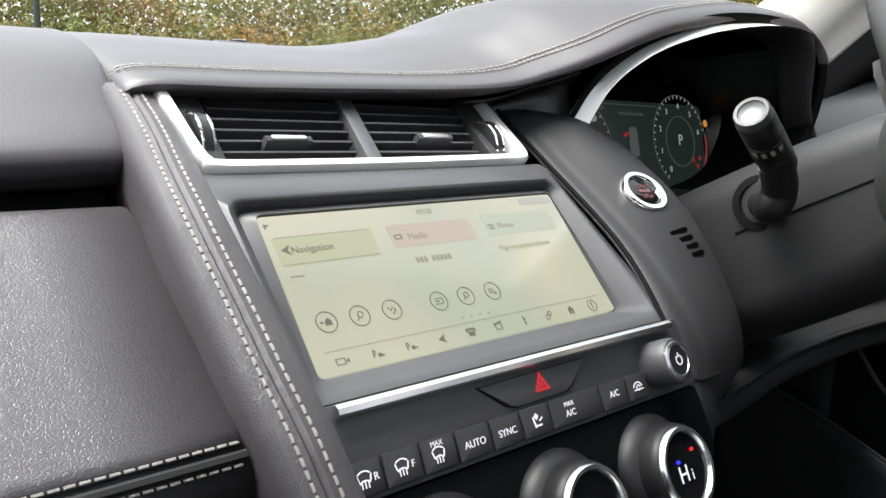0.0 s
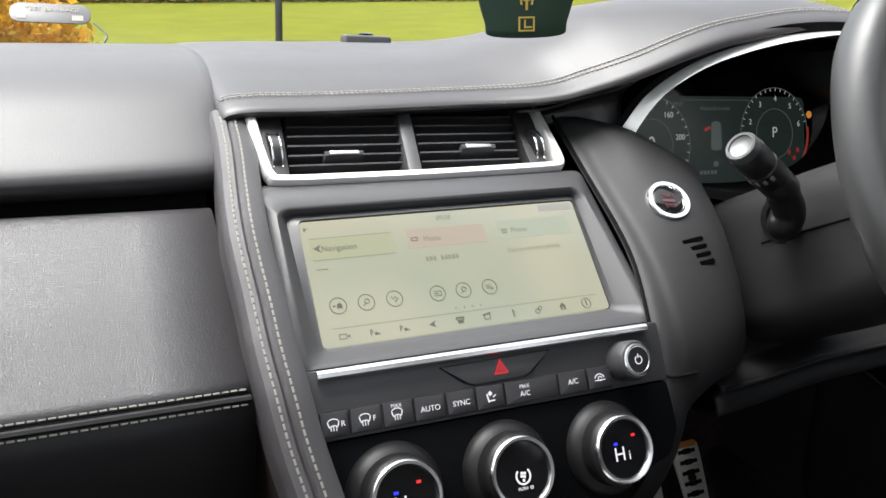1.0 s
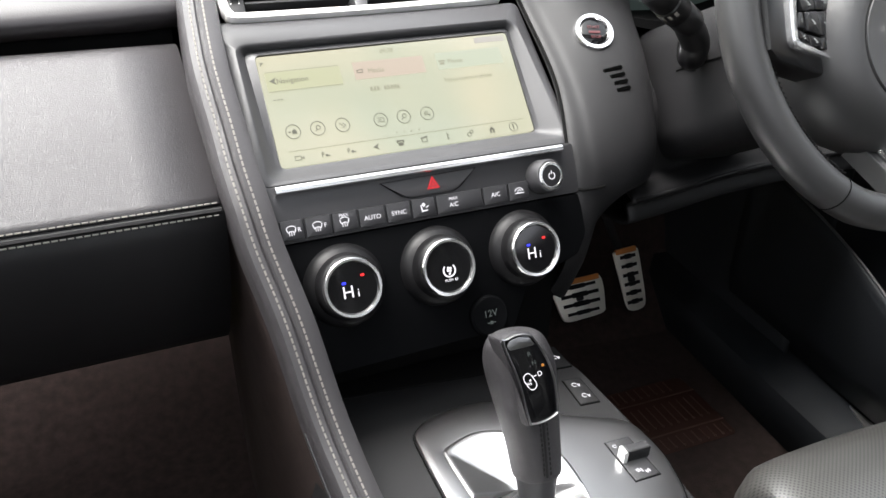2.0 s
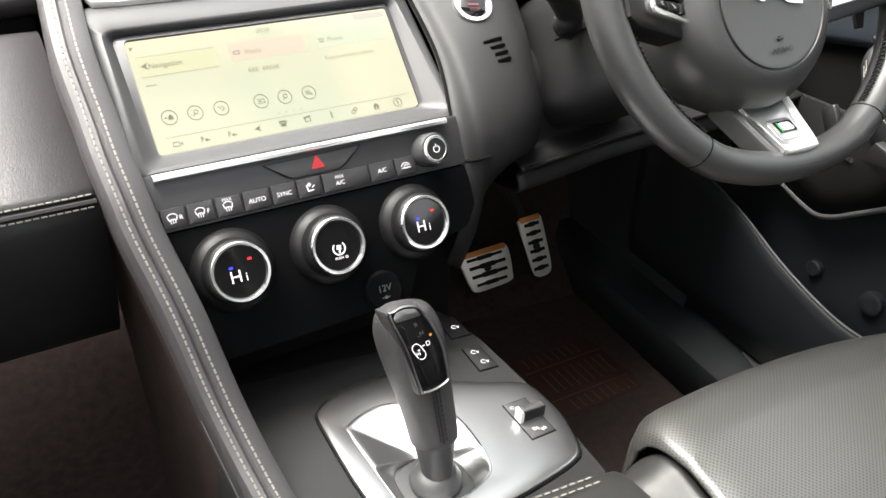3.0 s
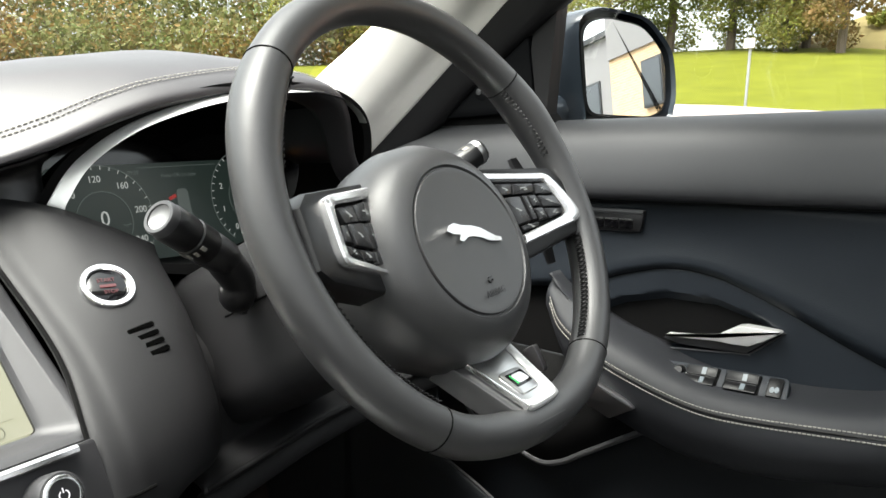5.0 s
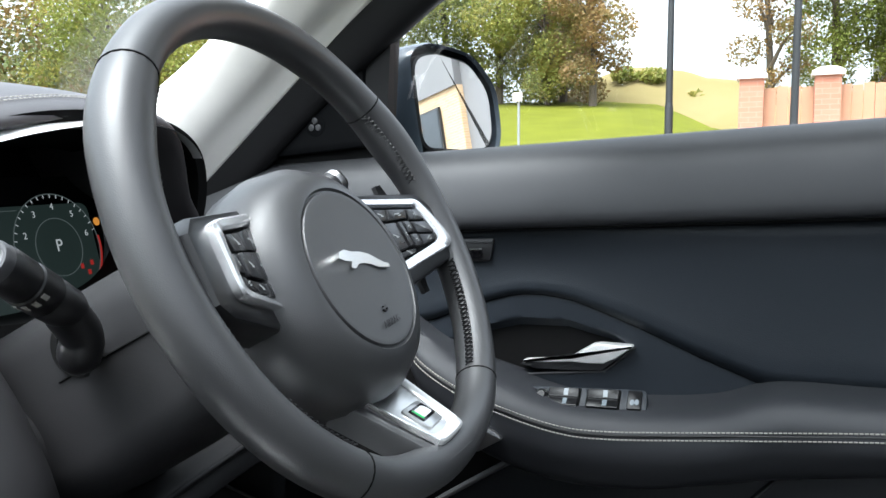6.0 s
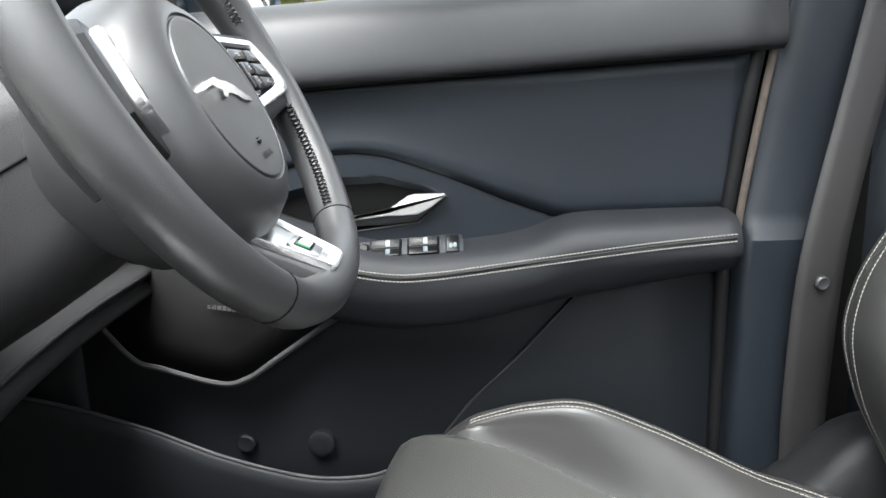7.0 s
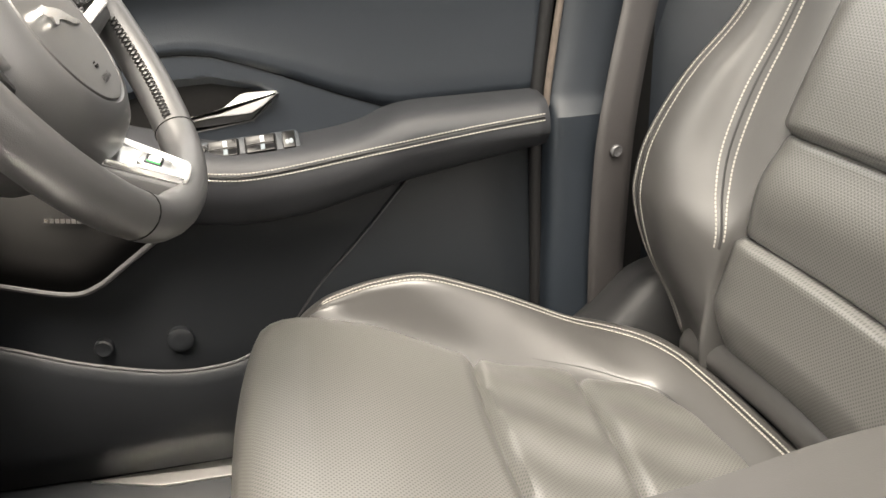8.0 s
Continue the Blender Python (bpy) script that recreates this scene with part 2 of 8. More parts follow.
# ---- ground and distance ----
def between(pts, y):
    """A value read off a line through points."""
    for (a, za), (c, zc) in zip(pts, pts[1:]):
        if y <= c:
            return za + (zc - za) * (y - a) / (c - a)
    return pts[-1][1]


def rise(x, y):
    """Height of the land: flat by the car, a bank of lawn that climbs ahead and to the right."""
    r = math.hypot(x, y)
    az = math.degrees(math.atan2(x, y))
    w = max(0.0, min(1.0, (az + 75) / 25)) * max(0.0, min(1.0, (150 - az) / 30))
    el = between(((-180, 0.3), (-15, 0.3), (0, 1.2), (72, 5.1), (77, 5.0), (81.5, 5.1), (84, 4.25), (86.4, 3.4), (90, 3.2), (180, 3.0)), az)
    top = 1.15 + 30 * math.tan(radians(el))
    return w * top * max(0.0, min(1.06, (r - 5) / 25)) - 0.02


GRASS = material("lawn", (0.088, 0.094, 0.011), 0.9, grain=1.0, size=40, mottle=0.35, patch=1.2, spec=0.05)
TARMAC = material("tarmac", (0.07, 0.07, 0.072), 0.85, grain=0.8, size=120, mottle=0.2, patch=1.5)
CONCRETE = material("pale_concrete", (0.42, 0.41, 0.39), 0.9, grain=0.5, size=60, mottle=0.1, patch=2)
PAVING = material("pink_paving", (0.32, 0.25, 0.225), 0.85, grain=0.5, size=60, mottle=0.12, patch=2)

rows = []
for i in range(61):
    r = 0.5 * (1.14 ** i)
    rows.append([vec(r * math.sin(2 * math.pi * j / 96), r * math.cos(2 * math.pi * j / 96), rise(r * math.sin(2 * math.pi * j / 96), r * math.cos(2 * math.pi * j / 96))) for j in range(96)])
v, fc = grid(rows, True)
fc.append(tuple(range(96)))
ground = tagged(mesh("ground", v, fc, GRASS), "mown green lawn rising to a bank", "grass", kind="structure")


def strip(name, x0, x1, mat, lift, label, y0=-40, y1=40):
    rows = [[vec(x, y0 + (y1 - y0) * i / 80, rise(x, y0 + (y1 - y0) * i / 80) + lift) for x in [x0 + (x1 - x0) * k / 6 for k in range(7)]] for i in range(81)]
    v, fc = grid(rows)
    return tagged(mesh(name, v, fc, mat), label, "road", kind="structure")


strip("road", -6.0, 8.6, TARMAC, 0.05, "grey tarmac car park", -40, 3.0)
strip("pale_path", 8.65, 11.1, CONCRETE, 0.09, "pale concrete path beside the car park", -40, 8.0)
strip("pavement", 11.2, 13.0, PAVING, 0.10, "pinkish paved footpath along the lawn", -40, 8.0)

# ---- dashboard ----
dashboard = thing("dashboard", "charcoal leather dashboard with pale double stitching", "dashboard")
pad = [[S(u, d, z) for d, z in sec] for u, sec in (
    (-0.80, ((0.62, 1.095), (0.50, 1.102), (0.38, 1.098), (0.29, 1.080), (0.232, 1.050), (0.204, 1.027), (0.220, 1.012))),
    (-0.45, ((0.66, 1.100), (0.52, 1.106), (0.38, 1.101), (0.29, 1.082), (0.232, 1.051), (0.203, 1.027), (0.220, 1.012))),
    (-0.30, ((0.66, 1.104), (0.52, 1.109), (0.38, 1.104), (0.29, 1.085), (0.236, 1.052), (0.205, 1.027), (0.222, 1.012))),
    (-0.165, ((0.66, 1.106), (0.52, 1.113), (0.38, 1.108), (0.295, 1.088), (0.243, 1.056), (0.212, 1.031), (0.226, 1.014))),
    (-0.148, ((0.66, 1.105), (0.52, 1.112), (0.38, 1.107), (0.30, 1.086), (0.262, 1.053), (0.236, 1.034), (0.246, 1.018))),
    (-0.120, ((0.66, 1.090), (0.52, 1.098), (0.38, 1.092), (0.30, 1.072), (0.272, 1.050), (0.256, 1.030), (0.266, 1.016))))]
shell("upper_pad", loft(pad, 30, 30), 0.004, LEATHER, dashboard)
brow = [[S(u, d, z) for d, z in sec] for u, sec in (
    (-0.156, ((0.66, 1.0900), (0.52, 1.0970), (0.390, 1.0860), (0.318, 1.0700), (0.280, 1.053), (0.262, 1.043), (0.270, 1.036))),
    (-0.151, ((0.66, 1.1030), (0.52, 1.1090), (0.385, 1.1000), (0.312, 1.0850), (0.270, 1.0680), (0.251, 1.058), (0.262, 1.051))),
    (-0.138, ((0.66, 1.109), (0.52, 1.115), (0.38, 1.107), (0.310, 1.0935), (0.262, 1.0795), (0.243, 1.071), (0.258, 1.065))),
    (-0.06, ((0.66, 1.113), (0.52, 1.119), (0.38, 1.110), (0.310, 1.0965), (0.260, 1.0825), (0.240, 1.0735), (0.255, 1.068))),
    (0.07, ((0.66, 1.120), (0.52, 1.121), (0.38, 1.1145), (0.310, 1.1020), (0.260, 1.0880), (0.240, 1.0790), (0.255, 1.073))),
    (0.14, ((0.66, 1.122), (0.52, 1.124), (0.37, 1.130), (0.290, 1.117), (0.235, 1.095), (0.217, 1.085), (0.238, 1.080))),
    (0.18, ((0.66, 1.124), (0.52, 1.1285), (0.38, 1.141), (0.280, 1.137), (0.221, 1.108), (0.204, 1.096), (0.226, 1.091))),
    (0.22, ((0.66, 1.126), (0.52, 1.140), (0.36, 1.165), (0.270, 1.158), (0.205, 1.124), (0.190, 1.111), (0.212, 1.105))),
    (0.27, ((0.66, 1.130), (0.52, 1.150), (0.36, 1.176), (0.260, 1.172), (0.195, 1.146), (0.179, 1.132), (0.202, 1.126))),
    (0.32, ((0.66, 1.132), (0.52, 1.160), (0.36, 1.184), (0.250, 1.180), (0.188, 1.161), (0.171, 1.147), (0.195, 1.141))),
    (0.415, ((0.66, 1.135), (0.52, 1.168), (0.36, 1.196), (0.240, 1.190), (0.178, 1.175), (0.160, 1.161), (0.186, 1.154))),
    (0.495, ((0.66, 1.126), (0.52, 1.152), (0.36, 1.182), (0.24, 1.177), (0.155, 1.163), (0.143, 1.149), (0.18, 1.141))),
    (0.535, ((0.66, 1.110), (0.52, 1.115), (0.36, 1.115), (0.24, 1.105), (0.165, 1.095), (0.153, 1.080), (0.18, 1.072))),
    (0.585, ((0.66, 1.100), (0.52, 1.100), (0.36, 1.085), (0.24, 1.070), (0.175, 1.060), (0.163, 1.045), (0.18, 1.035))))]
brow_rows = loft(brow, 79, 36)
shell("brow", brow_rows, 0.004, LEATHER, dashboard, "stitched leather brow over vents and dials")
glove = [[S(u, d, z) for d, z in ((0.225, 0.996), (0.198, 1.003), (0.176, 0.996), (0.132, 0.969), (0.092, 0.941), (0.059, 0.919))] for u in (-0.80, -0.5, -0.168)]
shell("glovebox_lid", loft(glove, 12, 24), 0.004, GRAINED, dashboard)
knee = [[S(u, d, z) for d, z in ((0.070, 0.922), (0.057, 0.914), (0.053, 0.897), (0.060, 0.855), (0.085, 0.80), (0.13, 0.75), (0.25, 0.72))] for u in (-0.80, -0.5, -0.166)]
shell("knee_panel", loft(knee, 12, 24), 0.004, PLASTIC, dashboard)
mesh("trough", *grid([[S(u, 0.236, 1.030), S(u, 0.232, 0.995)] for u in (-0.8, -0.166)]), DEEP, dashboard)

# ---- stack body behind the panels ----
stack = thing("centre_stack", "black plastic centre stack of a car dashboard", "centre stack")
for name, u1, side in (("body", 0.145, [(0.32, 1.06), (0.24, 1.035), (0.235, 0.995), (0.10, 0.89), (0.07, 0.852), (0.32, 0.852)]), ("lower_body", 0.070, [(0.32, 0.851), (0.07, 0.851), (0.045, 0.81), (0.04, 0.775), (0.10, 0.70), (0.32, 0.70)])):
    v, fc = grid([[S(u, d, z) for d, z in side] for u in (-0.145, u1)], True, False, True)
    mesh(name, v, fc, DEEP, stack, smooth=False)


# ---- dashboard: stitching and grab handle ----
def on_brow(v_from, v_to, k):
    """A line along the brow, k of the way from the windscreen to its lip."""
    return [r[0].lerp(r[0], 0) if k <= 0 else r[min(len(r) - 2, int(k * (len(r) - 1)))].lerp(r[min(len(r) - 1, int(k * (len(r) - 1)) + 1)], k * (len(r) - 1) - int(k * (len(r) - 1))) for r in brow_rows[v_from:v_to]]


for k in (0.648, 0.666):
    line = [p + vec(0, -0.0010, 0.0028) for p in on_brow(5, 67, k)]
    seam("stitching", line, THREAD, dashboard, 0.0034, 0.0012, 0.0007, 0.0005, up=(0, -0.4, 0.9))
line = [p + vec(0, -0.0006, 0.0012) for p in on_brow(5, 67, 0.6565)]
pipe("seam_groove", line, 0.0009, DARKTHREAD, dashboard, n=6)

for dz, dd in ((-0.0098, -0.0050), (-0.0182, -0.0090)):
    seam("stitching", [S(u, 0.0655 + dd - 0.004, 0.9315 + dz) for u in [-0.80 + 0.63 * i / 40 for i in range(41)]], THREAD, dashboard, 0.0040, 0.0013, 0.0007, up=(0, -0.8, 0.6))
pipe("seam_groove", [S(u, 0.0545, 0.9165) for u in (-0.8, -0.168)], 0.0022, DARKTHREAD, dashboard, n=6)

grab = thing("grab_handle", "stitched charcoal leather grab handle beside the centre stack", "grab handle")
spine = [S(-0.145, 0.258, 1.072), S(-0.147, 0.213, 1.050), S(-0.1515, 0.172, 1.028), S(-0.155, 0.135, 1.008), S(-0.155, 0.110, 0.989), S(-0.154, 0.087, 0.970), S(-0.1535, 0.060, 0.948), S(-0.151, 0.036, 0.925), S(-0.147, 0.015, 0.897), S(-0.1365, -0.018, 0.850), S(-0.1255, -0.062, 0.782), S(-0.1145, -0.125, 0.735), S(-0.105, -0.20, 0.715), S(-0.100, -0.30, 0.705)]
spine = curve(spine, 60)
verts_rows = []
for i, p in enumerate(spine):
    t = (spine[min(i + 1, 60)] - spine[max(i - 1, 0)]).normalized()
    out = ACROSS.cross(t).normalized()
    if out.z < 0:
        out = -out
    w = 0.0185
    sec = [(-0.0145, -0.034), (-0.0148, -0.012), (-0.0135, -0.004), (-0.0105, -0.0002), (-0.002, 0.0008), (0.0, -0.0012), (0.002, 0.0008), (w * 0.65, 0.000), (w * 0.92, -0.003), (w, -0.010), (w, -0.050)]
    verts_rows.append([p + ACROSS * a + out * b for a, b in sec])
v, fc = grid(verts_rows, True, False, True)
mesh("sleeve", v, fc, GRAINED, grab)
for off in (-0.0055, 0.0055):
    line = [spine[i] + ACROSS * off for i in range(1, 60)]
    seam("stitching", line, THREAD, grab, 0.0040, 0.0014, 0.0008, lift=0.0010, up=S(0, -0.75, 0.66))

# side of the console under the grab handle
console_side = thing("footwell_trim", "dark plastic footwell trim beside the centre console", "trim panel")
rows = []
for i in range(0, 61, 3):
    p = spine[i]
    rows.append([p + ACROSS * -0.017 + vec(0, 0.03, -0.02), p + ACROSS * -0.012 + vec(0, 0.05, -0.08), vec(p.x + 0.01, p.y + 0.06, 0.36)])
v, fc = grid(rows)
mesh("panel", v, fc, CARPET, console_side)
pipe("bright_edge", curve([S(-0.140, -0.045, 0.765), S(-0.131, -0.105, 0.718), S(-0.124, -0.18, 0.690), S(-0.118, -0.28, 0.678)], 20), 0.0009, material("dark_edge_metal", (0.10, 0.10, 0.10), 0.32, metal=0.8), console_side, "thin dark metal edge strip")

# ---- centre stack ----
SCR = slope(0.0095, 0.123, 0.965, 47.3)
FAS = slope(0.0, 0.052, 0.925, 64)
VEN = slope(0.012, 0.22, 1.044, 35)


def at_plane(m, x, y, z=0.0):
    return m @ Vector((x, y, z))


# screen surround: sinks from the raised frame to the display


def quad(corners, r, n=5):
    """Four corners (from top left, clockwise) rounded by r."""
    out = []
    k = len(corners)
    for i in range(k):
        a, b, c = Vector(corners[i - 1]), Vector(corners[i]), Vector(corners[(i + 1) % k])
        p, q = b + (a - b).normalized() * r, b + (c - b).normalized() * r
        for j in range(n + 1):
            t = j / n
            out.append(tuple(p.lerp(b, t).lerp(b.lerp(q, t), t)))
    return out


levels = [([(-0.1550, 0.0870), (0.1515, 0.0900), (0.1495, -0.072), (-0.1500, -0.072)], 0.010, -0.040, -0.030), ([(-0.1550, 0.0870), (0.1515, 0.0900), (0.1495, -0.072), (-0.1500, -0.072)], 0.010, -0.010, 0.015),
          ([(-0.1520, 0.0835), (0.1485, 0.0865), (0.1470, -0.070), (-0.1480, -0.070)], 0.010, -0.007, 0.017),
          ([(-0.1370, 0.0600), (0.1335, 0.0655), (0.1430, -0.0655), (-0.1385, -0.0675)], 0.010, 0.0035, 0.0160), ([(-0.1350, 0.0575), (0.1315, 0.0625), (0.1405, -0.0625), (-0.1360, -0.0650)], 0.010, 0.0020, 0.0140),
          ([(-0.1290, 0.0560), (0.1280, 0.0605), (0.1270, -0.0535), (-0.1265, -0.0560)], 0.007, -0.004, 0.003), ([(-0.1215, 0.0500), (0.1225, 0.0545), (0.1222, -0.0500), (-0.1218, -0.0520)], 0.005, 0.0003, 0.0008), ([(-0.1215, 0.0500), (0.1225, 0.0545), (0.1222, -0.0500), (-0.1218, -0.0520)], 0.005, -0.01, -0.01)]
v, fc = grid([[at_plane(SCR, x, y, z0 + (z1 - z0) * max(0.0, min(1.0, (0.06 - y) / 0.12))) for x, y in quad(q, r)] for q, r, z0, z1 in levels], True)
mesh("screen_surround", v, fc, GREY, stack, "grey plastic frame round the sunken screen", angle=50)

touchscreen = thing("touchscreen", "pale yellow lit touchscreen showing a menu of icons", "touchscreen")
DISPLAY = bpy.data.materials.new("display")
DISPLAY.use_nodes = True
n, l = DISPLAY.node_tree.nodes, DISPLAY.node_tree.links
b = n["Principled BSDF"]
b.inputs["Base Color"].default_value = (0.03, 0.03, 0.03, 1)
b.inputs["Roughness"].default_value = 0.12
co = n.new("ShaderNodeTexCoord")
blot = n.new("ShaderNodeTexNoise")
blot.inputs["Scale"].default_value, blot.inputs["Detail"].default_value = 9, 1
l.new(co.outputs["Object"], blot.inputs["Vector"])
ramp = n.new("ShaderNodeValToRGB")
ramp.color_ramp.elements[0].position, ramp.color_ramp.elements[0].color = 0.3, (0.51, 0.565, 0.41, 1)
ramp.color_ramp.elements[1].position, ramp.color_ramp.elements[1].color = 0.65, (0.70, 0.665, 0.46, 1)
l.new(blot.outputs["Fac"], ramp.inputs[0])
l.new(ramp.outputs[0], b.inputs["Emission Color"])
SCREEN_POWER = 0.143
b.inputs["Emission Strength"].default_value = SCREEN_POWER
plate("display", quad([(-0.1210, 0.0485), (0.1215, 0.0530), (0.1212, -0.0485), (-0.1212, -0.0510)], 0.003), SCR, -0.004, 0.0, DISPLAY, touchscreen)
TINT_G = glow("green_bar", (0.60, 0.62, 0.39), SCREEN_POWER)
TINT_R = glow("pink_bar", (0.66, 0.56, 0.44), SCREEN_POWER)
TINT_B = glow("blue_bar", (0.60, 0.66, 0.50), SCREEN_POWER)
TINT_W = glow("lilac_tab", (0.58, 0.56, 0.50), SCREEN_POWER)
ICON = glow("screen_ink", (0.17, 0.17, 0.12), SCREEN_POWER)
FAINT = glow("faint_ink", (0.37, 0.37, 0.25), SCREEN_POWER)
join_plates("menu_bar", [bar(-0.084, 0.0255, 0.066, 0.0165, 0.8)], SCR, 0.0, 0.0003, TINT_G, touchscreen, "pale green menu bar")
join_plates("menu_bar", [bar(-0.005, 0.0285, 0.068, 0.0165, 0.8)], SCR, 0.0, 0.0003, TINT_R, touchscreen, "pale pink menu bar")
join_plates("menu_bar", [bar(0.076, 0.0305, 0.068, 0.0165, 0.8)], SCR, 0.0, 0.0003, TINT_B, touchscreen, "pale blue menu bar")
join_plates("tab", [bar(0.102, 0.0478, 0.032, 0.0055, 0.8)], SCR, 0.0, 0.0003, TINT_W, touchscreen)
writing("legend", "Navigation", 0.0064, SCR, ICON, touchscreen, -0.0945, 0.0252, turn=0.8)
writing("legend", "Media", 0.0064, SCR, FAINT, touchscreen, -0.0185, 0.0270, turn=0.8)
writing("legend", "Phone", 0.0062, SCR, FAINT, touchscreen, 0.0605, 0.0290, turn=0.8)
writing("legend", "Tap to connect phone", 0.0056, SCR, FAINT, touchscreen, 0.0690, 0.0115, turn=0.8)
writing("legend", "09:38", 0.0058, SCR, FAINT, touchscreen, -0.0040, 0.0448, turn=0.8)
join_plates("legend", [bar(-0.0270 + i * 0.0032, 0.0100, 0.0021, 0.0036) for i in (0, 1, 2, 4, 5, 6, 7, 8)], SCR, 0.0003, 0.0006, FAINT, touchscreen)
join_plates("legend", [bar(-0.1135 + i * 0.003, 0.0087, 0.0022, 0.0006) for i in range(3)], SCR, 0.0003, 0.0006, ICON, touchscreen)
join_plates("rule", [bar(-0.084, 0.0345, 0.064, 0.0004, 1), bar(-0.084, 0.0165, 0.064, 0.0004, 1), bar(0.0, -0.0365, 0.225, 0.0004, 0.6)], SCR, 0.0003, 0.0005, FAINT, touchscreen)
join_plates("icon", [[(-0.1140, 0.0258), (-0.1080, 0.0290), (-0.1100, 0.0255), (-0.1085, 0.0222)]], SCR, 0.0003, 0.0006, ICON, touchscreen)
join_plates("icon", [bar(-0.0335, 0.0262, 0.0050, 0.0006), bar(-0.0335, 0.0288, 0.0058, 0.0006, 8), bar(-0.0360, 0.0275, 0.0006, 0.003), bar(-0.0310, 0.0275, 0.0006, 0.003)], SCR, 0.0003, 0.0006, ICON, touchscreen)
join_plates("icon", [bar(0.0467, 0.0300, 0.0062, 0.0016), bar(0.0467, 0.0275, 0.0046, 0.0020)], SCR, 0.0003, 0.0006, FAINT, touchscreen)
join_plates("icon", [bar(-0.1175, 0.0415, 0.0030, 0.0006, 45), bar(-0.1183, 0.0420, 0.0006, 0.003), bar(-0.1172, 0.0427, 0.003, 0.0006)], SCR, 0.0003, 0.0006, ICON, touchscreen)
for i, x in enumerate((-0.1046, -0.0833, -0.0613, -0.0263, -0.0044, 0.0184)):
    y = -0.0207 + 0.0004 * i
    marks = [arc(x, y, 0.0062, 0.0006, 0, 180), arc(x, y, 0.0062, 0.0006, 180, 360)]
    if i in (1, 4):
        marks += [arc(x + 0.0006, y + 0.0008, 0.0018, 0.0006, 0, 350), bar(x - 0.0014, y - 0.0016, 0.0026, 0.0007, 45)]
    elif i == 0:
        marks += [[(x - 0.001, y - 0.002), (x + 0.003, y - 0.002), (x + 0.003, y + 0.0005), (x + 0.001, y + 0.0026), (x - 0.001, y + 0.0005)], bar(x - 0.003, y, 0.002, 0.001)]
    elif i == 2:
        marks += [bar(x - 0.002 + 0.0014 * j, y + 0.0012 * (1 - j % 2), 0.001, 0.001) for j in range(4)] + [bar(x + 0.001, y - 0.0018, 0.003, 0.0007, 40)]
    elif i == 3:
        marks += [bar(x, y + 0.0018, 0.006, 0.0005), bar(x, y - 0.0018, 0.006, 0.0005), bar(x + 0.003, y, 0.0005, 0.0036), bar(x - 0.001, y, 0.003, 0.0007)]
    else:
        marks += [bar(x - 0.001, y + 0.0016 - 0.0014 * j, 0.004, 0.0005) for j in range(3)] + [bar(x + 0.002, y - 0.0014, 0.0016, 0.0016, 45)]
    join_plates("icon", marks, SCR, 0.0003, 0.0006, ICON, touchscreen)
join_plates("page_dots", [circle(0.0007, 8, -0.0147 + 0.0071 * i, -0.0327) for i in range(4)], SCR, 0.0003, 0.0006, FAINT, touchscreen)
for i in range(10):
    x, y = -0.105 + 0.0228 * i, -0.0441 + 0.00022 * i
    if i == 0:
        marks = [bar(x - 0.0008, y + 0.0017, 0.0055, 0.0005), bar(x - 0.0008, y - 0.0017, 0.0055, 0.0005), bar(x - 0.0033, y, 0.0005, 0.0034), bar(x + 0.0019, y, 0.0005, 0.0034), [(x + 0.0024, y), (x + 0.0044, y + 0.0014), (x + 0.0044, y - 0.0014)]]
    elif i in (1, 2):
        marks = [bar(x - 0.003, y, 0.0006, 0.0042), arc(x - 0.0026, y + 0.001, 0.0012, 0.0006, -90, 90), bar(x + 0.001, y - 0.001, 0.0022, 0.0022, 20 * i), bar(x + 0.003, y - 0.0014, 0.0016, 0.0009)]
    elif i == 3:
        marks = [[(x - 0.0030, y), (x + 0.0026, y + 0.0028), (x + 0.0010, y), (x + 0.0022, y - 0.0026)]]
    elif i == 4:
        marks = [bar(x, y + 0.0022, 0.0068, 0.0014), bar(x, y - 0.0008, 0.0046, 0.0030), bar(x - 0.003, y + 0.0012, 0.0010, 0.0016), bar(x + 0.003, y + 0.0012, 0.0010, 0.0016)]
    elif i == 5:
        marks = [bar(x, y - 0.0020, 0.0052, 0.0006), bar(x - 0.0024, y, 0.0006, 0.004), bar(x + 0.0024, y, 0.0006, 0.004), bar(x, y + 0.0022, 0.0068, 0.0014, 12)]
    elif i == 6:
        marks = [bar(x, y, 0.0006, 0.0064), bar(x + 0.0007, y + 0.0018, 0.0028, 0.0006, -45), bar(x + 0.0007, y - 0.0018, 0.0028, 0.0006, 45)]
    elif i == 7:
        marks = [arc(x - 0.001, y - 0.0012, 0.0018, 0.0006, 0, 350), arc(x + 0.0018, y + 0.0012, 0.0016, 0.0006, 0, 350)]
    elif i == 8:
        marks = [[(x - 0.0032, y), (x, y + 0.0032), (x + 0.0032, y)], bar(x - 0.0014, y - 0.0014, 0.0016, 0.0030), bar(x + 0.0014, y - 0.0014, 0.0016, 0.0030)]
    else:
        marks = [arc(x, y, 0.0042, 0.0006, 0, 180), arc(x, y, 0.0042, 0.0006, 180, 360), bar(x, y - 0.0006, 0.0010, 0.0034), circle(0.0008, 8, x, y + 0.0020)]
    join_plates("icon", marks, SCR, 0.0003, 0.0006, ICON, touchscreen)

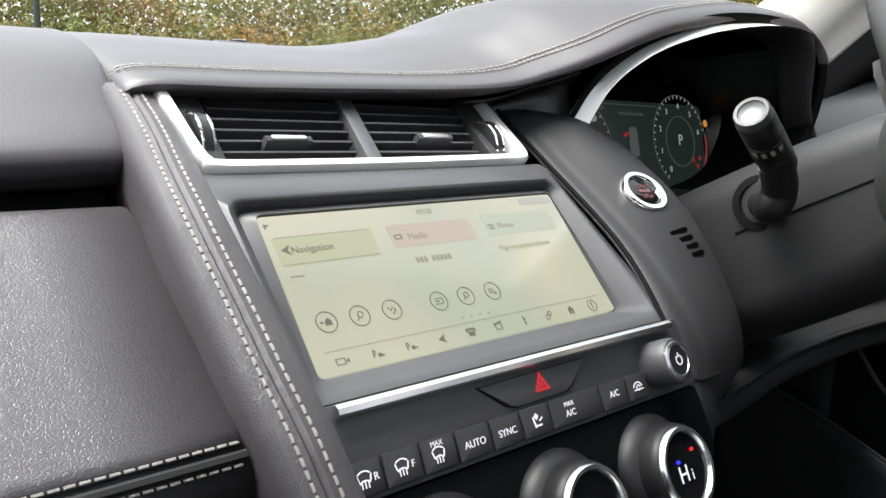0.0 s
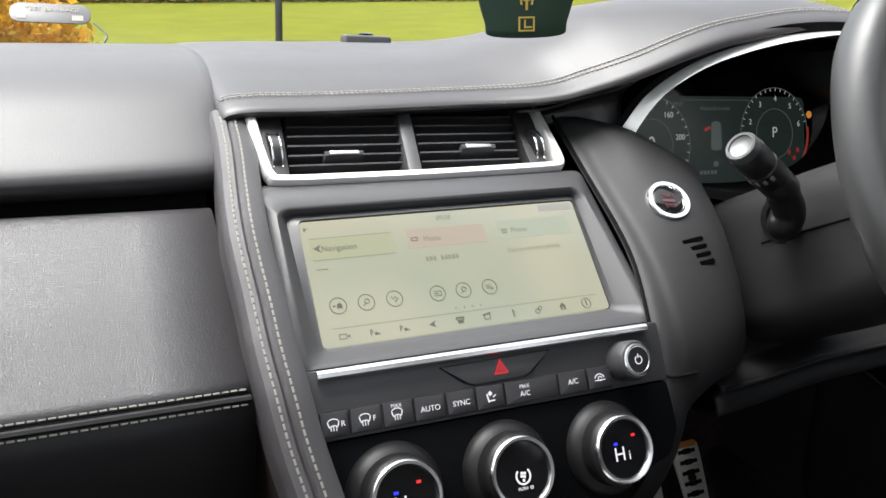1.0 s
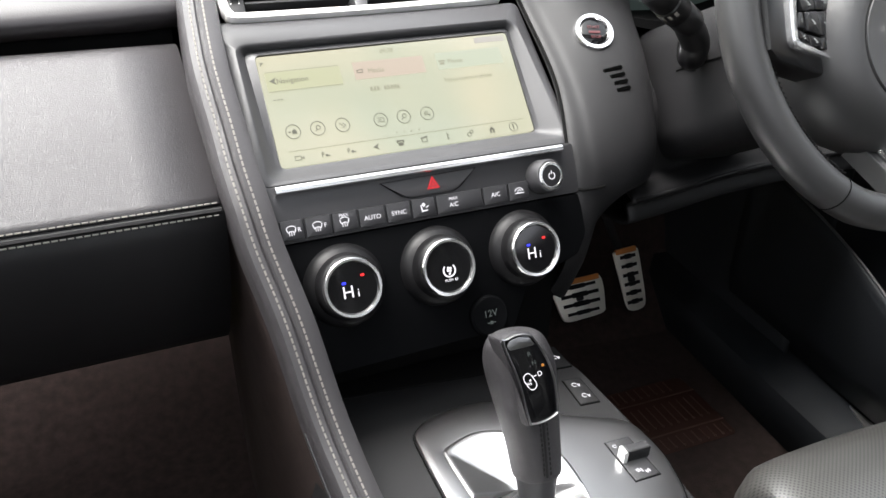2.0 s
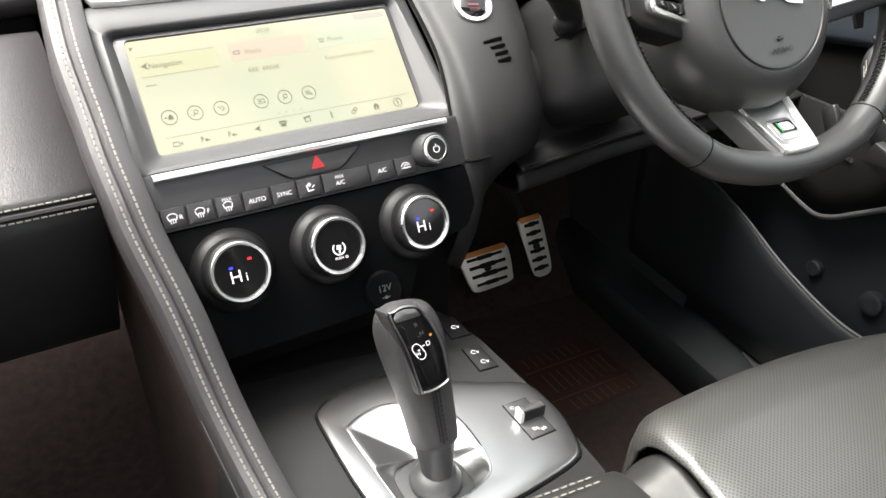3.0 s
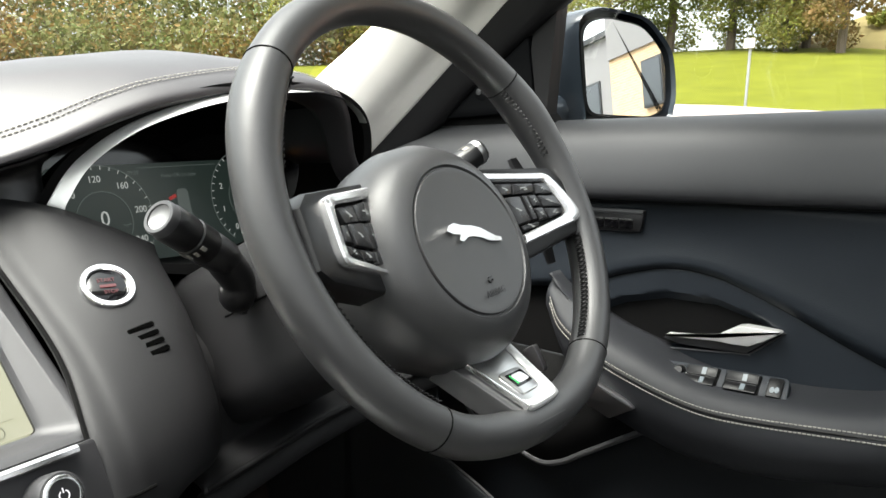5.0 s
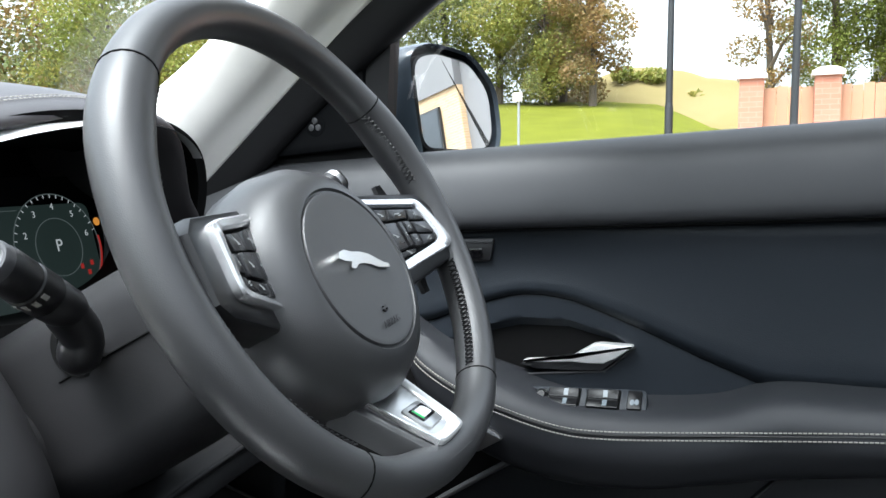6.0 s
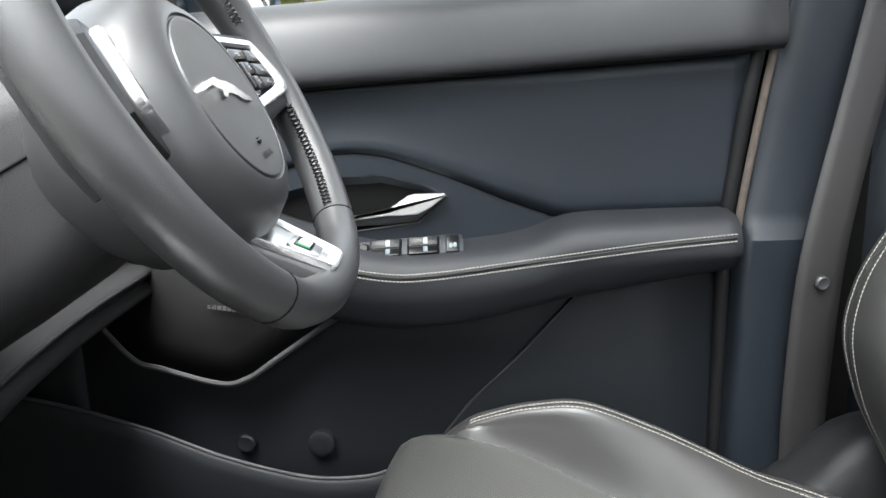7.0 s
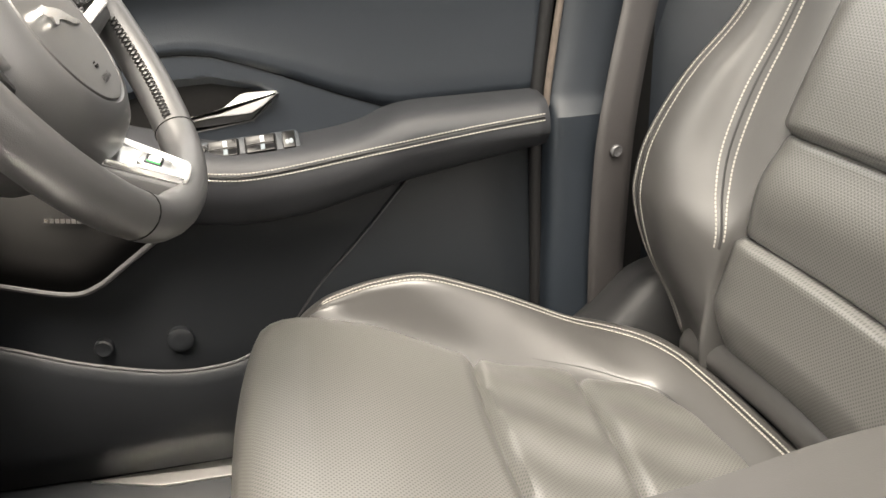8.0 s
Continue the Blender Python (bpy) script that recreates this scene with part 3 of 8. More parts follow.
# ---- air vents ----
SLAT = material("vent_slat_grey", (0.026, 0.026, 0.028), 0.42, grain=0.15, size=1500)
vents = thing("air_vent", "twin dashboard air vent with dark slats and satin chrome surround", "air vent")
chrome_path = [(-0.1395, 0.045), (-0.1385, 0.010), (-0.1372, -0.018), (-0.1345, -0.031), (-0.1250, -0.0352), (-0.06, -0.0352), (0.0, -0.0345), (0.07, -0.0325), (0.118, -0.0305), (0.1282, -0.0275), (0.1315, -0.0160), (0.1325, 0.008), (0.1335, 0.045)]
path = curve([at_plane(VEN, x, y, 0.004) for x, y in chrome_path], 80)
rows = []
for i, p in enumerate(path):
    t = (path[min(i + 1, 80)] - path[max(i - 1, 0)]).normalized()
    up = VEN.to_3x3() @ vec(0, 0, 1)
    out = t.cross(up).normalized()
    w = 0.0044
    rows.append([p + out * a + up * b for a, b in ((-w, -0.014), (-w, 0.0), (-w * 0.6, 0.0022), (w * 0.6, 0.0022), (w, 0.0), (w, -0.006))])
v, fc = grid(rows, True, False, True)
mesh("surround", v, fc, SILVER, vents, "satin chrome surround")
box_rows = [[at_plane(VEN, x, y, z) for x, y in quad([(-0.134, 0.050), (0.134, 0.050), (0.131, -0.0285), (-0.133, -0.0315)], 0.008)] for z in (0.002, -0.045)]
v, fc = grid(box_rows, True)
mesh("duct", v, fc, DEEP, vents)
mesh("duct_back", *grid([[at_plane(VEN, x, y, -0.045) for x in (-0.15, 0.15)] for y in (-0.04, 0.06)]), DEEP, vents)
for x0, x1 in ((-0.111, -0.0145), (0.0045, 0.100)):
    for k in range(7):
        y = -0.0245 + k * 0.0112
        x2 = x0 - 0.007 + 0.0016 * k
        x3 = x1 - 0.008 + 0.0028 * k
        prof = [(0.0016, 0.0006), (0.0004, 0.0019), (-0.022, 0.0050), (-0.022, 0.0030), (-0.001, -0.0008), (0.0012, -0.0008)]
        v, fc = grid([[at_plane(VEN, x, y + b, -0.005 + a) for a, b in prof] for x in (x2, x3)], True, False, True)
        mesh("slat", v, fc, SLAT, vents)
outline = [(-0.0195, -0.031), (-0.0075, -0.031), (0.0050, 0.050), (-0.0080, 0.050)]
plate("divider", outline, VEN, -0.03, 0.001, GREY, vents, bevel=0.001)
for x, lean in ((-0.1265, 0.006), (0.1140, 0.013)):
    outline = [(x - 0.0095 - lean * 0.3, -0.0300), (x + 0.0105 - lean * 0.5, -0.0300), (x + 0.0105 + lean * 0.6, 0.050), (x - 0.0095 + lean * 0.4, 0.050)]
    plate("end_panel", outline, VEN, -0.03, -0.001, PLASTIC, vents, bevel=0.001)
    m = VEN @ pose(x + lean * 0.1, 0.002, -0.012)
    rows = [[m @ vec(w, 0.021 * math.cos(a), 0.021 * math.sin(a)) for a in [2 * math.pi * i / 28 for i in range(28)]] for w in (-0.0042, -0.0032, 0.0032, 0.0042)]
    rows[0] = [m @ vec(-0.0042, 0.0195 * math.cos(a), 0.0195 * math.sin(a)) for a in [2 * math.pi * i / 28 for i in range(28)]]
    rows[3] = [m @ vec(0.0042, 0.0195 * math.cos(a), 0.0195 * math.sin(a)) for a in [2 * math.pi * i / 28 for i in range(28)]]
    v, fc = grid(rows, True, False, True)
    wheel_ob = mesh("thumbwheel", v, fc, BLACK, vents)
    for w in (-0.0036, 0.0036):
        pipe("rim", [m @ vec(w, 0.0208 * math.cos(a), 0.0208 * math.sin(a)) for a in [2 * math.pi * i / 32 for i in range(32)]], 0.0009, BRIGHT, wheel_ob, "thin chrome rim", 6, True)
for x, y in ((-0.0695, -0.0052), (0.0560, -0.0008)):
    rows = [[at_plane(VEN, x + dx, y + dy, dz) for dy, dz in ((-0.0020, -0.012), (-0.0028, -0.002), (-0.0024, 0.001), (0.0, 0.002), (0.0024, 0.001), (0.0028, -0.002), (0.0020, -0.012))] for dx in (-0.0165, -0.0150, 0.0150, 0.0165)]
    v, fc = grid(rows, True, False, True)
    tab = mesh("slider_tab", v, fc, GREY, vents)
    plate("chrome_cap", quad([(x - 0.0125, y + 0.0018), (x + 0.0125, y + 0.0018), (x + 0.0125, y - 0.0020), (x - 0.0125, y - 0.0020)], 0.001, 2), VEN, 0.0010, 0.0026, BRUSHED, tab, "satin chrome cap", 0.0006)

# ---- climate panel ----
DIAL_BLACK = material("dial_panel_black", (0.0024, 0.0026, 0.003), 0.62, grain=0.1, size=1500, spec=0.04)
KEY_BLACK = material("climate_key_black", (0.016, 0.016, 0.0175), 0.45, grain=0.2, size=1500)
climate = thing("climate_panel", "black climate control panel with three round dials", "control panel")
plate("fascia", quad([(-0.1495, 0.004), (0.1490, 0.004), (0.1500, -0.0415), (-0.1420, -0.0415)], 0.003, 2), FAS, -0.03, 0.0, GREY, climate, bevel=0.001)
plate("dial_panel", quad([(-0.1420, -0.0425), (0.1500, -0.0425), (0.1520, -0.0800), (0.1400, -0.0985), (0.0850, -0.1120), (0.0640, -0.1500), (-0.1180, -0.1520)], 0.004, 2), FAS, -0.03, -0.0012, DIAL_BLACK, climate, bevel=0.001)
rows = []
for x in [-0.1275 + 0.262 * i / 20 for i in range(21)]:
    rows.append([at_plane(FAS, x, 0.0005 + b, a) for a, b in ((-0.002, 0.0034), (0.0045, 0.0030), (0.0062, 0.0012), (0.0062, -0.0016), (0.0040, -0.0034), (-0.002, -0.0036))])
v, fc = grid(rows, True, False, True)
mesh("trim_strip", v, fc, CHROME, climate, "satin chrome trim strip")
hz = [(-0.0400, -0.0062), (0.0450, -0.0052), (0.0290, -0.0186), (0.0225, -0.0212), (-0.0165, -0.0214), (-0.0230, -0.0192)]
plate("hazard_gap", [(x * 1.05, y * 1.04 + 0.0006) for x, y in hz], FAS, -0.01, 0.0006, DEEP, climate)
hazard = plate("hazard_button", hz, FAS, -0.01, 0.0016, GREY, climate, bevel=0.0008)
RED = glow("red_legend", (0.75, 0.02, 0.03), 0.14)
tri = [(0.0048, -0.0058), (0.0108, -0.0168), (-0.0012, -0.0168)]
inner = [(0.0048, -0.0094), (0.0080, -0.0150), (0.0016, -0.0150)]
join_plates("warning_triangle", [[tri[0], tri[1], inner[1], inner[0]], [tri[1], tri[2], inner[2], inner[1]], [tri[2], tri[0], inner[0], inner[2]], [(0.0048, -0.0106), (0.0070, -0.0144), (0.0026, -0.0144)]], FAS, 0.0016, 0.0019, RED, hazard, "red warning triangle")
edges = (-0.1292, -0.1092, -0.0868, -0.0645, -0.0407, -0.0181, 0.0047, 0.0494, 0.0748, 0.0968)
for i in range(9):
    x0, x1 = edges[i] + 0.0006, edges[i + 1] - 0.0006
    key = plate("button", quad([(x0, -0.0232), (x1, -0.0232), (x1, -0.0392), (x0, -0.0392)], 0.0008, 2), FAS, -0.01, 0.0022, KEY_BLACK, climate, bevel=0.0009)
    x, y = (x0 + x1) / 2, -0.0318
    if i in (0, 1, 2):
        marks = [arc(x - 0.001, y - 0.0010, 0.0052, 0.0007, 50, 130), arc(x - 0.001, y - 0.0040, 0.0040, 0.0007, 45, 135), bar(x - 0.0044, y + 0.0010, 0.0007, 0.0034, 15), bar(x + 0.0024, y + 0.0010, 0.0007, 0.0034, -15)]
        marks += [bar(x - 0.0028 + 0.0018 * j, y - 0.0018, 0.0005, 0.0034) for j in range(3)]
        join_plates("legend", marks, FAS, 0.0022, 0.0025, INK, key)
        if i < 2:
            writing("legend", "RF"[i], 0.0050, FAS, INK, key, x + 0.0055, y + 0.0004, 0.0023)
        else:
            writing("legend", "MAX", 0.0036, FAS, INK, key, x - 0.001, y + 0.0058, 0.0023)
    elif i in (3, 4):
        writing("legend", ("AUTO", "SYNC")[i - 3], 0.0052, FAS, INK, key, x, y, 0.0023)
    elif i == 5:
        marks = [bar(x - 0.0022, y, 0.0010, 0.0060, 10), bar(x + 0.0006, y - 0.002, 0.0050, 0.0010), bar(x + 0.0030, y + 0.0010, 0.0030, 0.0008, 30), bar(x - 0.0002, y + 0.0030, 0.0026, 0.0026, 45)]
        join_plates("legend", marks, FAS, 0.0022, 0.0025, INK, key)
    elif i == 6:
        writing("legend", "MAX", 0.0038, FAS, INK, key, x - 0.006, y + 0.0040, 0.0023)
        writing("legend", "A/C", 0.0052, FAS, INK, key, x - 0.006, y - 0.0012, 0.0023)
    elif i == 7:
        writing("legend", "A/C", 0.0054, FAS, INK, key, x, y + 0.001, 0.0023)
    else:
        join_plates("legend", [arc(x - 0.0004, y - 0.001, 0.0044, 0.0007, 20, 160), bar(x, y - 0.0012, 0.0092, 0.0007), arc(x, y, 0.0016, 0.0006, 0, 300)], FAS, 0.0022, 0.0025, INK, key)
power = lathe("power_knob", [(0.0150, -0.002), (0.0150, 0.004), (0.0148, 0.0160), (0.0135, 0.0185), (0.0, 0.0185)], FAS @ pose(0.1100, -0.0220, 0), GREY, climate, "ribbed round power knob")
m = FAS @ pose(0.1100, -0.0220, 0)
lathe("ring", [(0.0122, 0.0180), (0.0122, 0.0195), (0.0112, 0.0202), (0.0096, 0.0202), (0.0090, 0.0190), (0.0, 0.0188)], m, CHROME, power, "satin chrome ring")
lathe("face", [(0.0094, 0.0185), (0.0094, 0.0198), (0.0, 0.0200)], m, BLACK, power)
join_plates("legend", [arc(0, 0, 0.0030, 0.0007, 120, 420), bar(0, 0.0030, 0.0007, 0.003)], m, 0.0200, 0.0203, INK, power)
BLUE = glow("blue_mark", (0.02, 0.03, 0.95), 0.35)
REDM = glow("red_mark", (0.95, 0.02, 0.02), 0.22)
for i, x in enumerate((-0.0843, -0.0010, 0.0830)):
    m = FAS @ pose(x, -0.0822, 0)
    dial = lathe("dial", [(0.0345, -0.004), (0.0340, 0.001), (0.0300, 0.0060), (0.0272, 0.0080), (0.0266, 0.0160), (0.0255, 0.0200), (0.0246, 0.0208)], m, material("dial_rim_black", (0.006, 0.006, 0.0065), 0.45, spec=0.25), climate, n=56)
    lathe("ring", [(0.0246, 0.0190), (0.0243, 0.0226), (0.0232, 0.0238), (0.0212, 0.0236), (0.0203, 0.0218), (0.0201, 0.0194)], m, CHROME, dial, "satin chrome ring", n=56, caps=False)
    lathe("face", [(0.0206, 0.0194), (0.0204, 0.0210), (0.0, 0.0214)], m, GLOSS, dial, "gloss black dial face", n=56)
    if i == 1:
        marks = [arc(0, -0.0025, 0.0053, 0.0013, 135, 405), bar(0.0, -0.0053, 0.0017, 0.0019)] + [circle(0.0011, 8, 0.0015 * math.cos(a), -0.0017 + 0.0015 * math.sin(a)) for a in (0.6, 2.2, 3.7, 5.3)]
        join_plates("legend", marks, m, 0.0215, 0.0218, INK, dial)
        writing("legend", "PUSH", 0.0031, m, INK, dial, -0.0013, -0.0107, 0.0215)
        join_plates("legend", [arc(0.0053, -0.0107, 0.0010, 0.0005, 110, 430)], m, 0.0215, 0.0218, INK, dial)
    else:
        writing("legend", "H", 0.0138, m, INK, dial, -0.0043, -0.0034, 0.0215)
        writing("legend", "i", 0.0095, m, INK, dial, 0.0039, -0.0050, 0.0215)
        join_plates("cold_mark", [bar(-0.0069, 0.0045, 0.0031, 0.0019)], m, 0.0215, 0.0219, BLUE, dial, "blue mark")
        join_plates("hot_mark", [bar(0.0090, 0.0086, 0.0031, 0.0019)], m, 0.0215, 0.0219, REDM, dial, "red mark")

# ---- driver's side of the dashboard ----
driver_panel = thing("column_side_panel", "smooth charcoal plastic panel beside the steering column", "trim panel")
edge = (0.166, 0.165, 0.163, 0.150, 0.146, 0.146, 0.146, 0.146)
sections = [[S(u + (e - 0.146) * max(0.0, min(1.0, (0.205 - u) / 0.059)), d, z) for e, (d, z) in zip(edge, sec)] for u, sec in (
    (0.146, ((0.258, 1.064), (0.199, 1.024), (0.118, 0.968), (0.066, 0.924), (0.042, 0.890), (0.032, 0.85), (0.038, 0.805), (0.059, 0.76))),
    (0.152, ((0.250, 1.065), (0.193, 1.025), (0.112, 0.969), (0.059, 0.924), (0.036, 0.889), (0.027, 0.85), (0.034, 0.806), (0.055, 0.762))),
    (0.164, ((0.242, 1.066), (0.188, 1.025), (0.108, 0.969), (0.056, 0.924), (0.035, 0.889), (0.027, 0.85), (0.034, 0.808), (0.055, 0.765))),
    (0.178, ((0.232, 1.066), (0.180, 1.025), (0.104, 0.971), (0.053, 0.924), (0.036, 0.889), (0.036, 0.860), (0.055, 0.835), (0.12, 0.82))),
    (0.214, ((0.205, 1.060), (0.155, 1.020), (0.102, 0.975), (0.056, 0.924), (0.042, 0.892), (0.046, 0.872), (0.075, 0.858), (0.14, 0.85))),
    (0.249, ((0.192, 1.044), (0.138, 1.008), (0.097, 0.968), (0.066, 0.922), (0.056, 0.892), (0.060, 0.873), (0.09, 0.860), (0.15, 0.852))),
    (0.277, ((0.190, 1.030), (0.143, 0.995), (0.115, 0.962), (0.094, 0.920), (0.088, 0.892), (0.094, 0.875), (0.12, 0.863), (0.17, 0.856))),
    (0.300, ((0.195, 1.020), (0.172, 0.988), (0.156, 0.958), (0.146, 0.918), (0.144, 0.895), (0.148, 0.880), (0.16, 0.868), (0.20, 0.86))),
    (0.316, ((0.215, 1.014), (0.210, 0.980), (0.206, 0.950), (0.204, 0.912), (0.204, 0.895), (0.206, 0.882), (0.21, 0.872), (0.23, 0.865))),
    (0.324, ((0.250, 1.010), (0.262, 0.975), (0.262, 0.945), (0.262, 0.910), (0.262, 0.895), (0.262, 0.882), (0.262, 0.872), (0.262, 0.865))))]
dp_rows = loft(sections, 36, 42)
shell("panel", dp_rows, 0.004, PLASTIC, driver_panel)
pipe("seam_line", curve([S(u - 0.001, d, z) for u, d, z in ((0.166, 0.252, 1.0665), (0.165, 0.194, 1.0270), (0.163, 0.113, 0.9705), (0.150, 0.062, 0.9250), (0.146, 0.038, 0.8895), (0.146, 0.028, 0.850))], 40), 0.0017, DEEP, driver_panel, n=6)
pipe("seam_line", [S(u, d, 0.8895) for u, d in ((0.146, 0.0385), (0.153, 0.0325), (0.165, 0.0315), (0.178, 0.0325))], 0.0013, DEEP, driver_panel, n=6)

START = frame_at(S(0.2165, 0.1335, 1.0045), S(0.97, -0.22, -0.03), S(0.06, 0.74, 0.66))
start = thing("start_button", "round engine start button with a bright chrome ring", "start button")
lathe("ring", [(0.0205, -0.006), (0.0205, 0.002), (0.0195, 0.0036), (0.0160, 0.0036), (0.0150, 0.0022), (0.0150, -0.004)], START, BRIGHT, start, "bright chrome ring", caps=False)
lathe("cap", [(0.0152, -0.006), (0.0150, 0.0010), (0.0130, 0.0022), (0.0, 0.0012)], START, GLOSS, start, "black glossy cap")
PINK = glow("red_writing", (0.8, 0.16, 0.18), 0.055)
writing("legend", "START", 0.0046, START, PINK, start, 0, 0.0050, 0.0022)
writing("legend", "STOP", 0.0046, START, PINK, start, 0.001, -0.0060, 0.0022)
join_plates("legend", [bar(0, -0.0004, 0.012, 0.0024)], START, 0.0020, 0.0024, PINK, start)

GRILLE = frame_at(S(0.2215, 0.0945, 0.968), S(0.985, -0.16, -0.03), S(0.04, 0.68, 0.73))
SLOT = material("slot_black", (0.0015, 0.0015, 0.0015), 0.9, spec=0.0)
grille = thing("sensor_grille", "small black slotted sensor grille in the panel", "grille")
for i in range(4):
    plate("slot", quad([(-0.0112, 0.0019), (0.0112, 0.0019), (0.0112, -0.0019), (-0.0112, -0.0019)], 0.0018, 5), GRILLE @ pose(0.002 * (1.5 - i) * -0.8, 0.0108 - 0.0072 * i, 0.0, 0, 0, 13), -0.004, 0.0022, SLOT, grille)

cove = [[S(u, d, z) for d, z in sec] for u, sec in (
    (0.125, ((0.250, 1.072), (0.270, 1.066), (0.280, 1.056))), (0.150, ((0.238, 1.076), (0.262, 1.069), (0.264, 1.056))),
    (0.175, ((0.226, 1.086), (0.246, 1.075), (0.242, 1.058))), (0.200, ((0.216, 1.094), (0.228, 1.081), (0.218, 1.052))), (0.222, ((0.210, 1.102), (0.222, 1.086), (0.214, 1.044))))]
shell("cove", loft(cove, 16, 12), 0.003, BLACK, driver_panel)
core = thing("dash_core", "black structure inside the dashboard", "dashboard core")
v, fc = grid([[S(u, d, z) for d, z in ((0.29, 1.00), (0.29, 1.062), (0.45, 1.075), (0.70, 1.06), (0.70, 0.80), (0.40, 0.80))] for u in (-0.84, 0.80)], True, False, True)
mesh("block", v, fc, DEEP, core, smooth=False)
plate("rear_wall", [(0.10, 0.97), (0.60, 0.97), (0.60, 1.095), (0.10, 1.08)], frame_at((0, 0.410, 0), (1, 0, 0), (0, 0, 1)), -0.02, 0.0, DEEP, core)
plate("hood_wall", [(0.20, 0.97), (0.54, 0.97), (0.54, 1.13), (0.48, 1.155), (0.30, 1.155), (0.22, 1.13)], frame_at((0, 0.395, 0), (1, 0, 0), (0, 0, 1)), -0.02, 0.0, DEEP, core)

# knee panel under the column
knee = thing("knee_panel", "dark plastic knee panel under the steering column", "trim panel")
sec = [[vec(x, y + off, z) for y, z in ((0.30, 0.985), (0.22, 0.965), (0.165, 0.935), (0.15, 0.89), (0.148, 0.866), (0.145, 0.854), (0.124, 0.8495), (0.118, 0.845), (0.126, 0.836), (0.120, 0.826), (0.124, 0.818), (0.16, 0.808), (0.32, 0.79))] for x, off in ((0.235, -0.022), (0.30, -0.006), (0.40, 0.020), (0.55, 0.040), (0.72, 0.045))]
shell("panel", loft(sec, 20, 50), 0.004, PLASTIC, knee)
pipe("shelf_edge", curve([vec(x, y, 0.8462) for x, y in ((0.238, 0.0955), (0.30, 0.1105), (0.40, 0.1365), (0.55, 0.1565), (0.70, 0.1615))], 24), 0.0022, PLASTIC, knee)
# ---- instrument cluster ----
cluster = thing("instrument_cluster", "digital instrument cluster with two round dials under a hood", "instrument cluster")
arch = [vec(*p) for p in ((0.190, 0.238, 1.046), (0.197, 0.234, 1.072), (0.217, 0.228, 1.099), (0.256, 0.219, 1.126), (0.312, 0.212, 1.146), (0.371, 0.208, 1.156), (0.430, 0.206, 1.159), (0.478, 0.207, 1.153), (0.512, 0.210, 1.133), (0.526, 0.216, 1.100), (0.522, 0.222, 1.060), (0.49, 0.220, 1.020), (0.42, 0.215, 1.000), (0.35, 0.212, 0.998), (0.28, 0.212, 1.004), (0.215, 0.226, 1.026))]
loop = curve(arch, 96, True)
centre = vec(0.355, 0.30, 1.062)
tun = [[p + (p - vec(0.355, p.y, 1.08)).normalized() * 0.010 + vec(0, -0.002, 0) for p in loop], loop, [vec(centre.x + (p.x - 0.355) * 0.98, p.y + 0.035, centre.z + (p.z - 1.08) * 0.98 + 0.014) for p in loop], [vec(centre.x + (p.x - 0.355) * 1.02 + 0.010, 0.306 + 0.12 * (p.x - 0.20), centre.z + (p.z - 1.08) * 0.95 + 0.002) for p in loop]]
v, fc = grid(tun, True)
mesh("hood_lining", v, fc, DEEP, cluster, angle=60)
rows = []
tip = loop[0:50]
for i, p in enumerate(tip):
    k = i / 57
    t = (tip[min(i + 1, 49)] - tip[max(i - 1, 0)]).normalized()
    inward = (vec(0.355, p.y, 1.07) - p).normalized()
    w = 0.0009 + 0.0110 * max(0.0, 1 - k * 1.55) ** 0.7
    rows.append([p + inward * a + vec(0, b, 0) for a, b in ((-0.0010, 0.002), (w * 0.5, -0.0045), (w, -0.0105), (w * 0.9, -0.002), (-0.0010, 0.008))])
v, fc = grid(rows, True, False, True)
mesh("chrome_arc", v, fc, SILVER, cluster, "bright chrome arc round the dials")
CLU = frame_at(S(0.409, 0.283, 1.0415), ACROSS, S(0, 0.22, 0.975)) @ Matrix.Scale(1.185, 4)
display = plate("display", quad([(-0.160, 0.060), (0.165, 0.060), (0.165, -0.052), (-0.160, -0.052)], 0.012, 4), CLU, -0.012, 0.0, GLOSS, cluster, "glossy dark display")
GAUGE = glow("gauge_white", (0.75, 0.80, 0.78), 0.075)
DIM = glow("gauge_dim", (0.45, 0.55, 0.52), 0.022)
AMBER = glow("gauge_amber", (0.9, 0.35, 0.05), 0.10)
GRED = glow("gauge_red", (0.9, 0.05, 0.04), 0.05)
TEAL = glow("display_haze", (0.10, 0.16, 0.14), 0.020)
plate("lit_field", quad([(-0.125, 0.036), (0.120, 0.036), (0.120, -0.050), (-0.125, -0.050)], 0.01, 4), CLU, 0.0, 0.0003, TEAL, display)
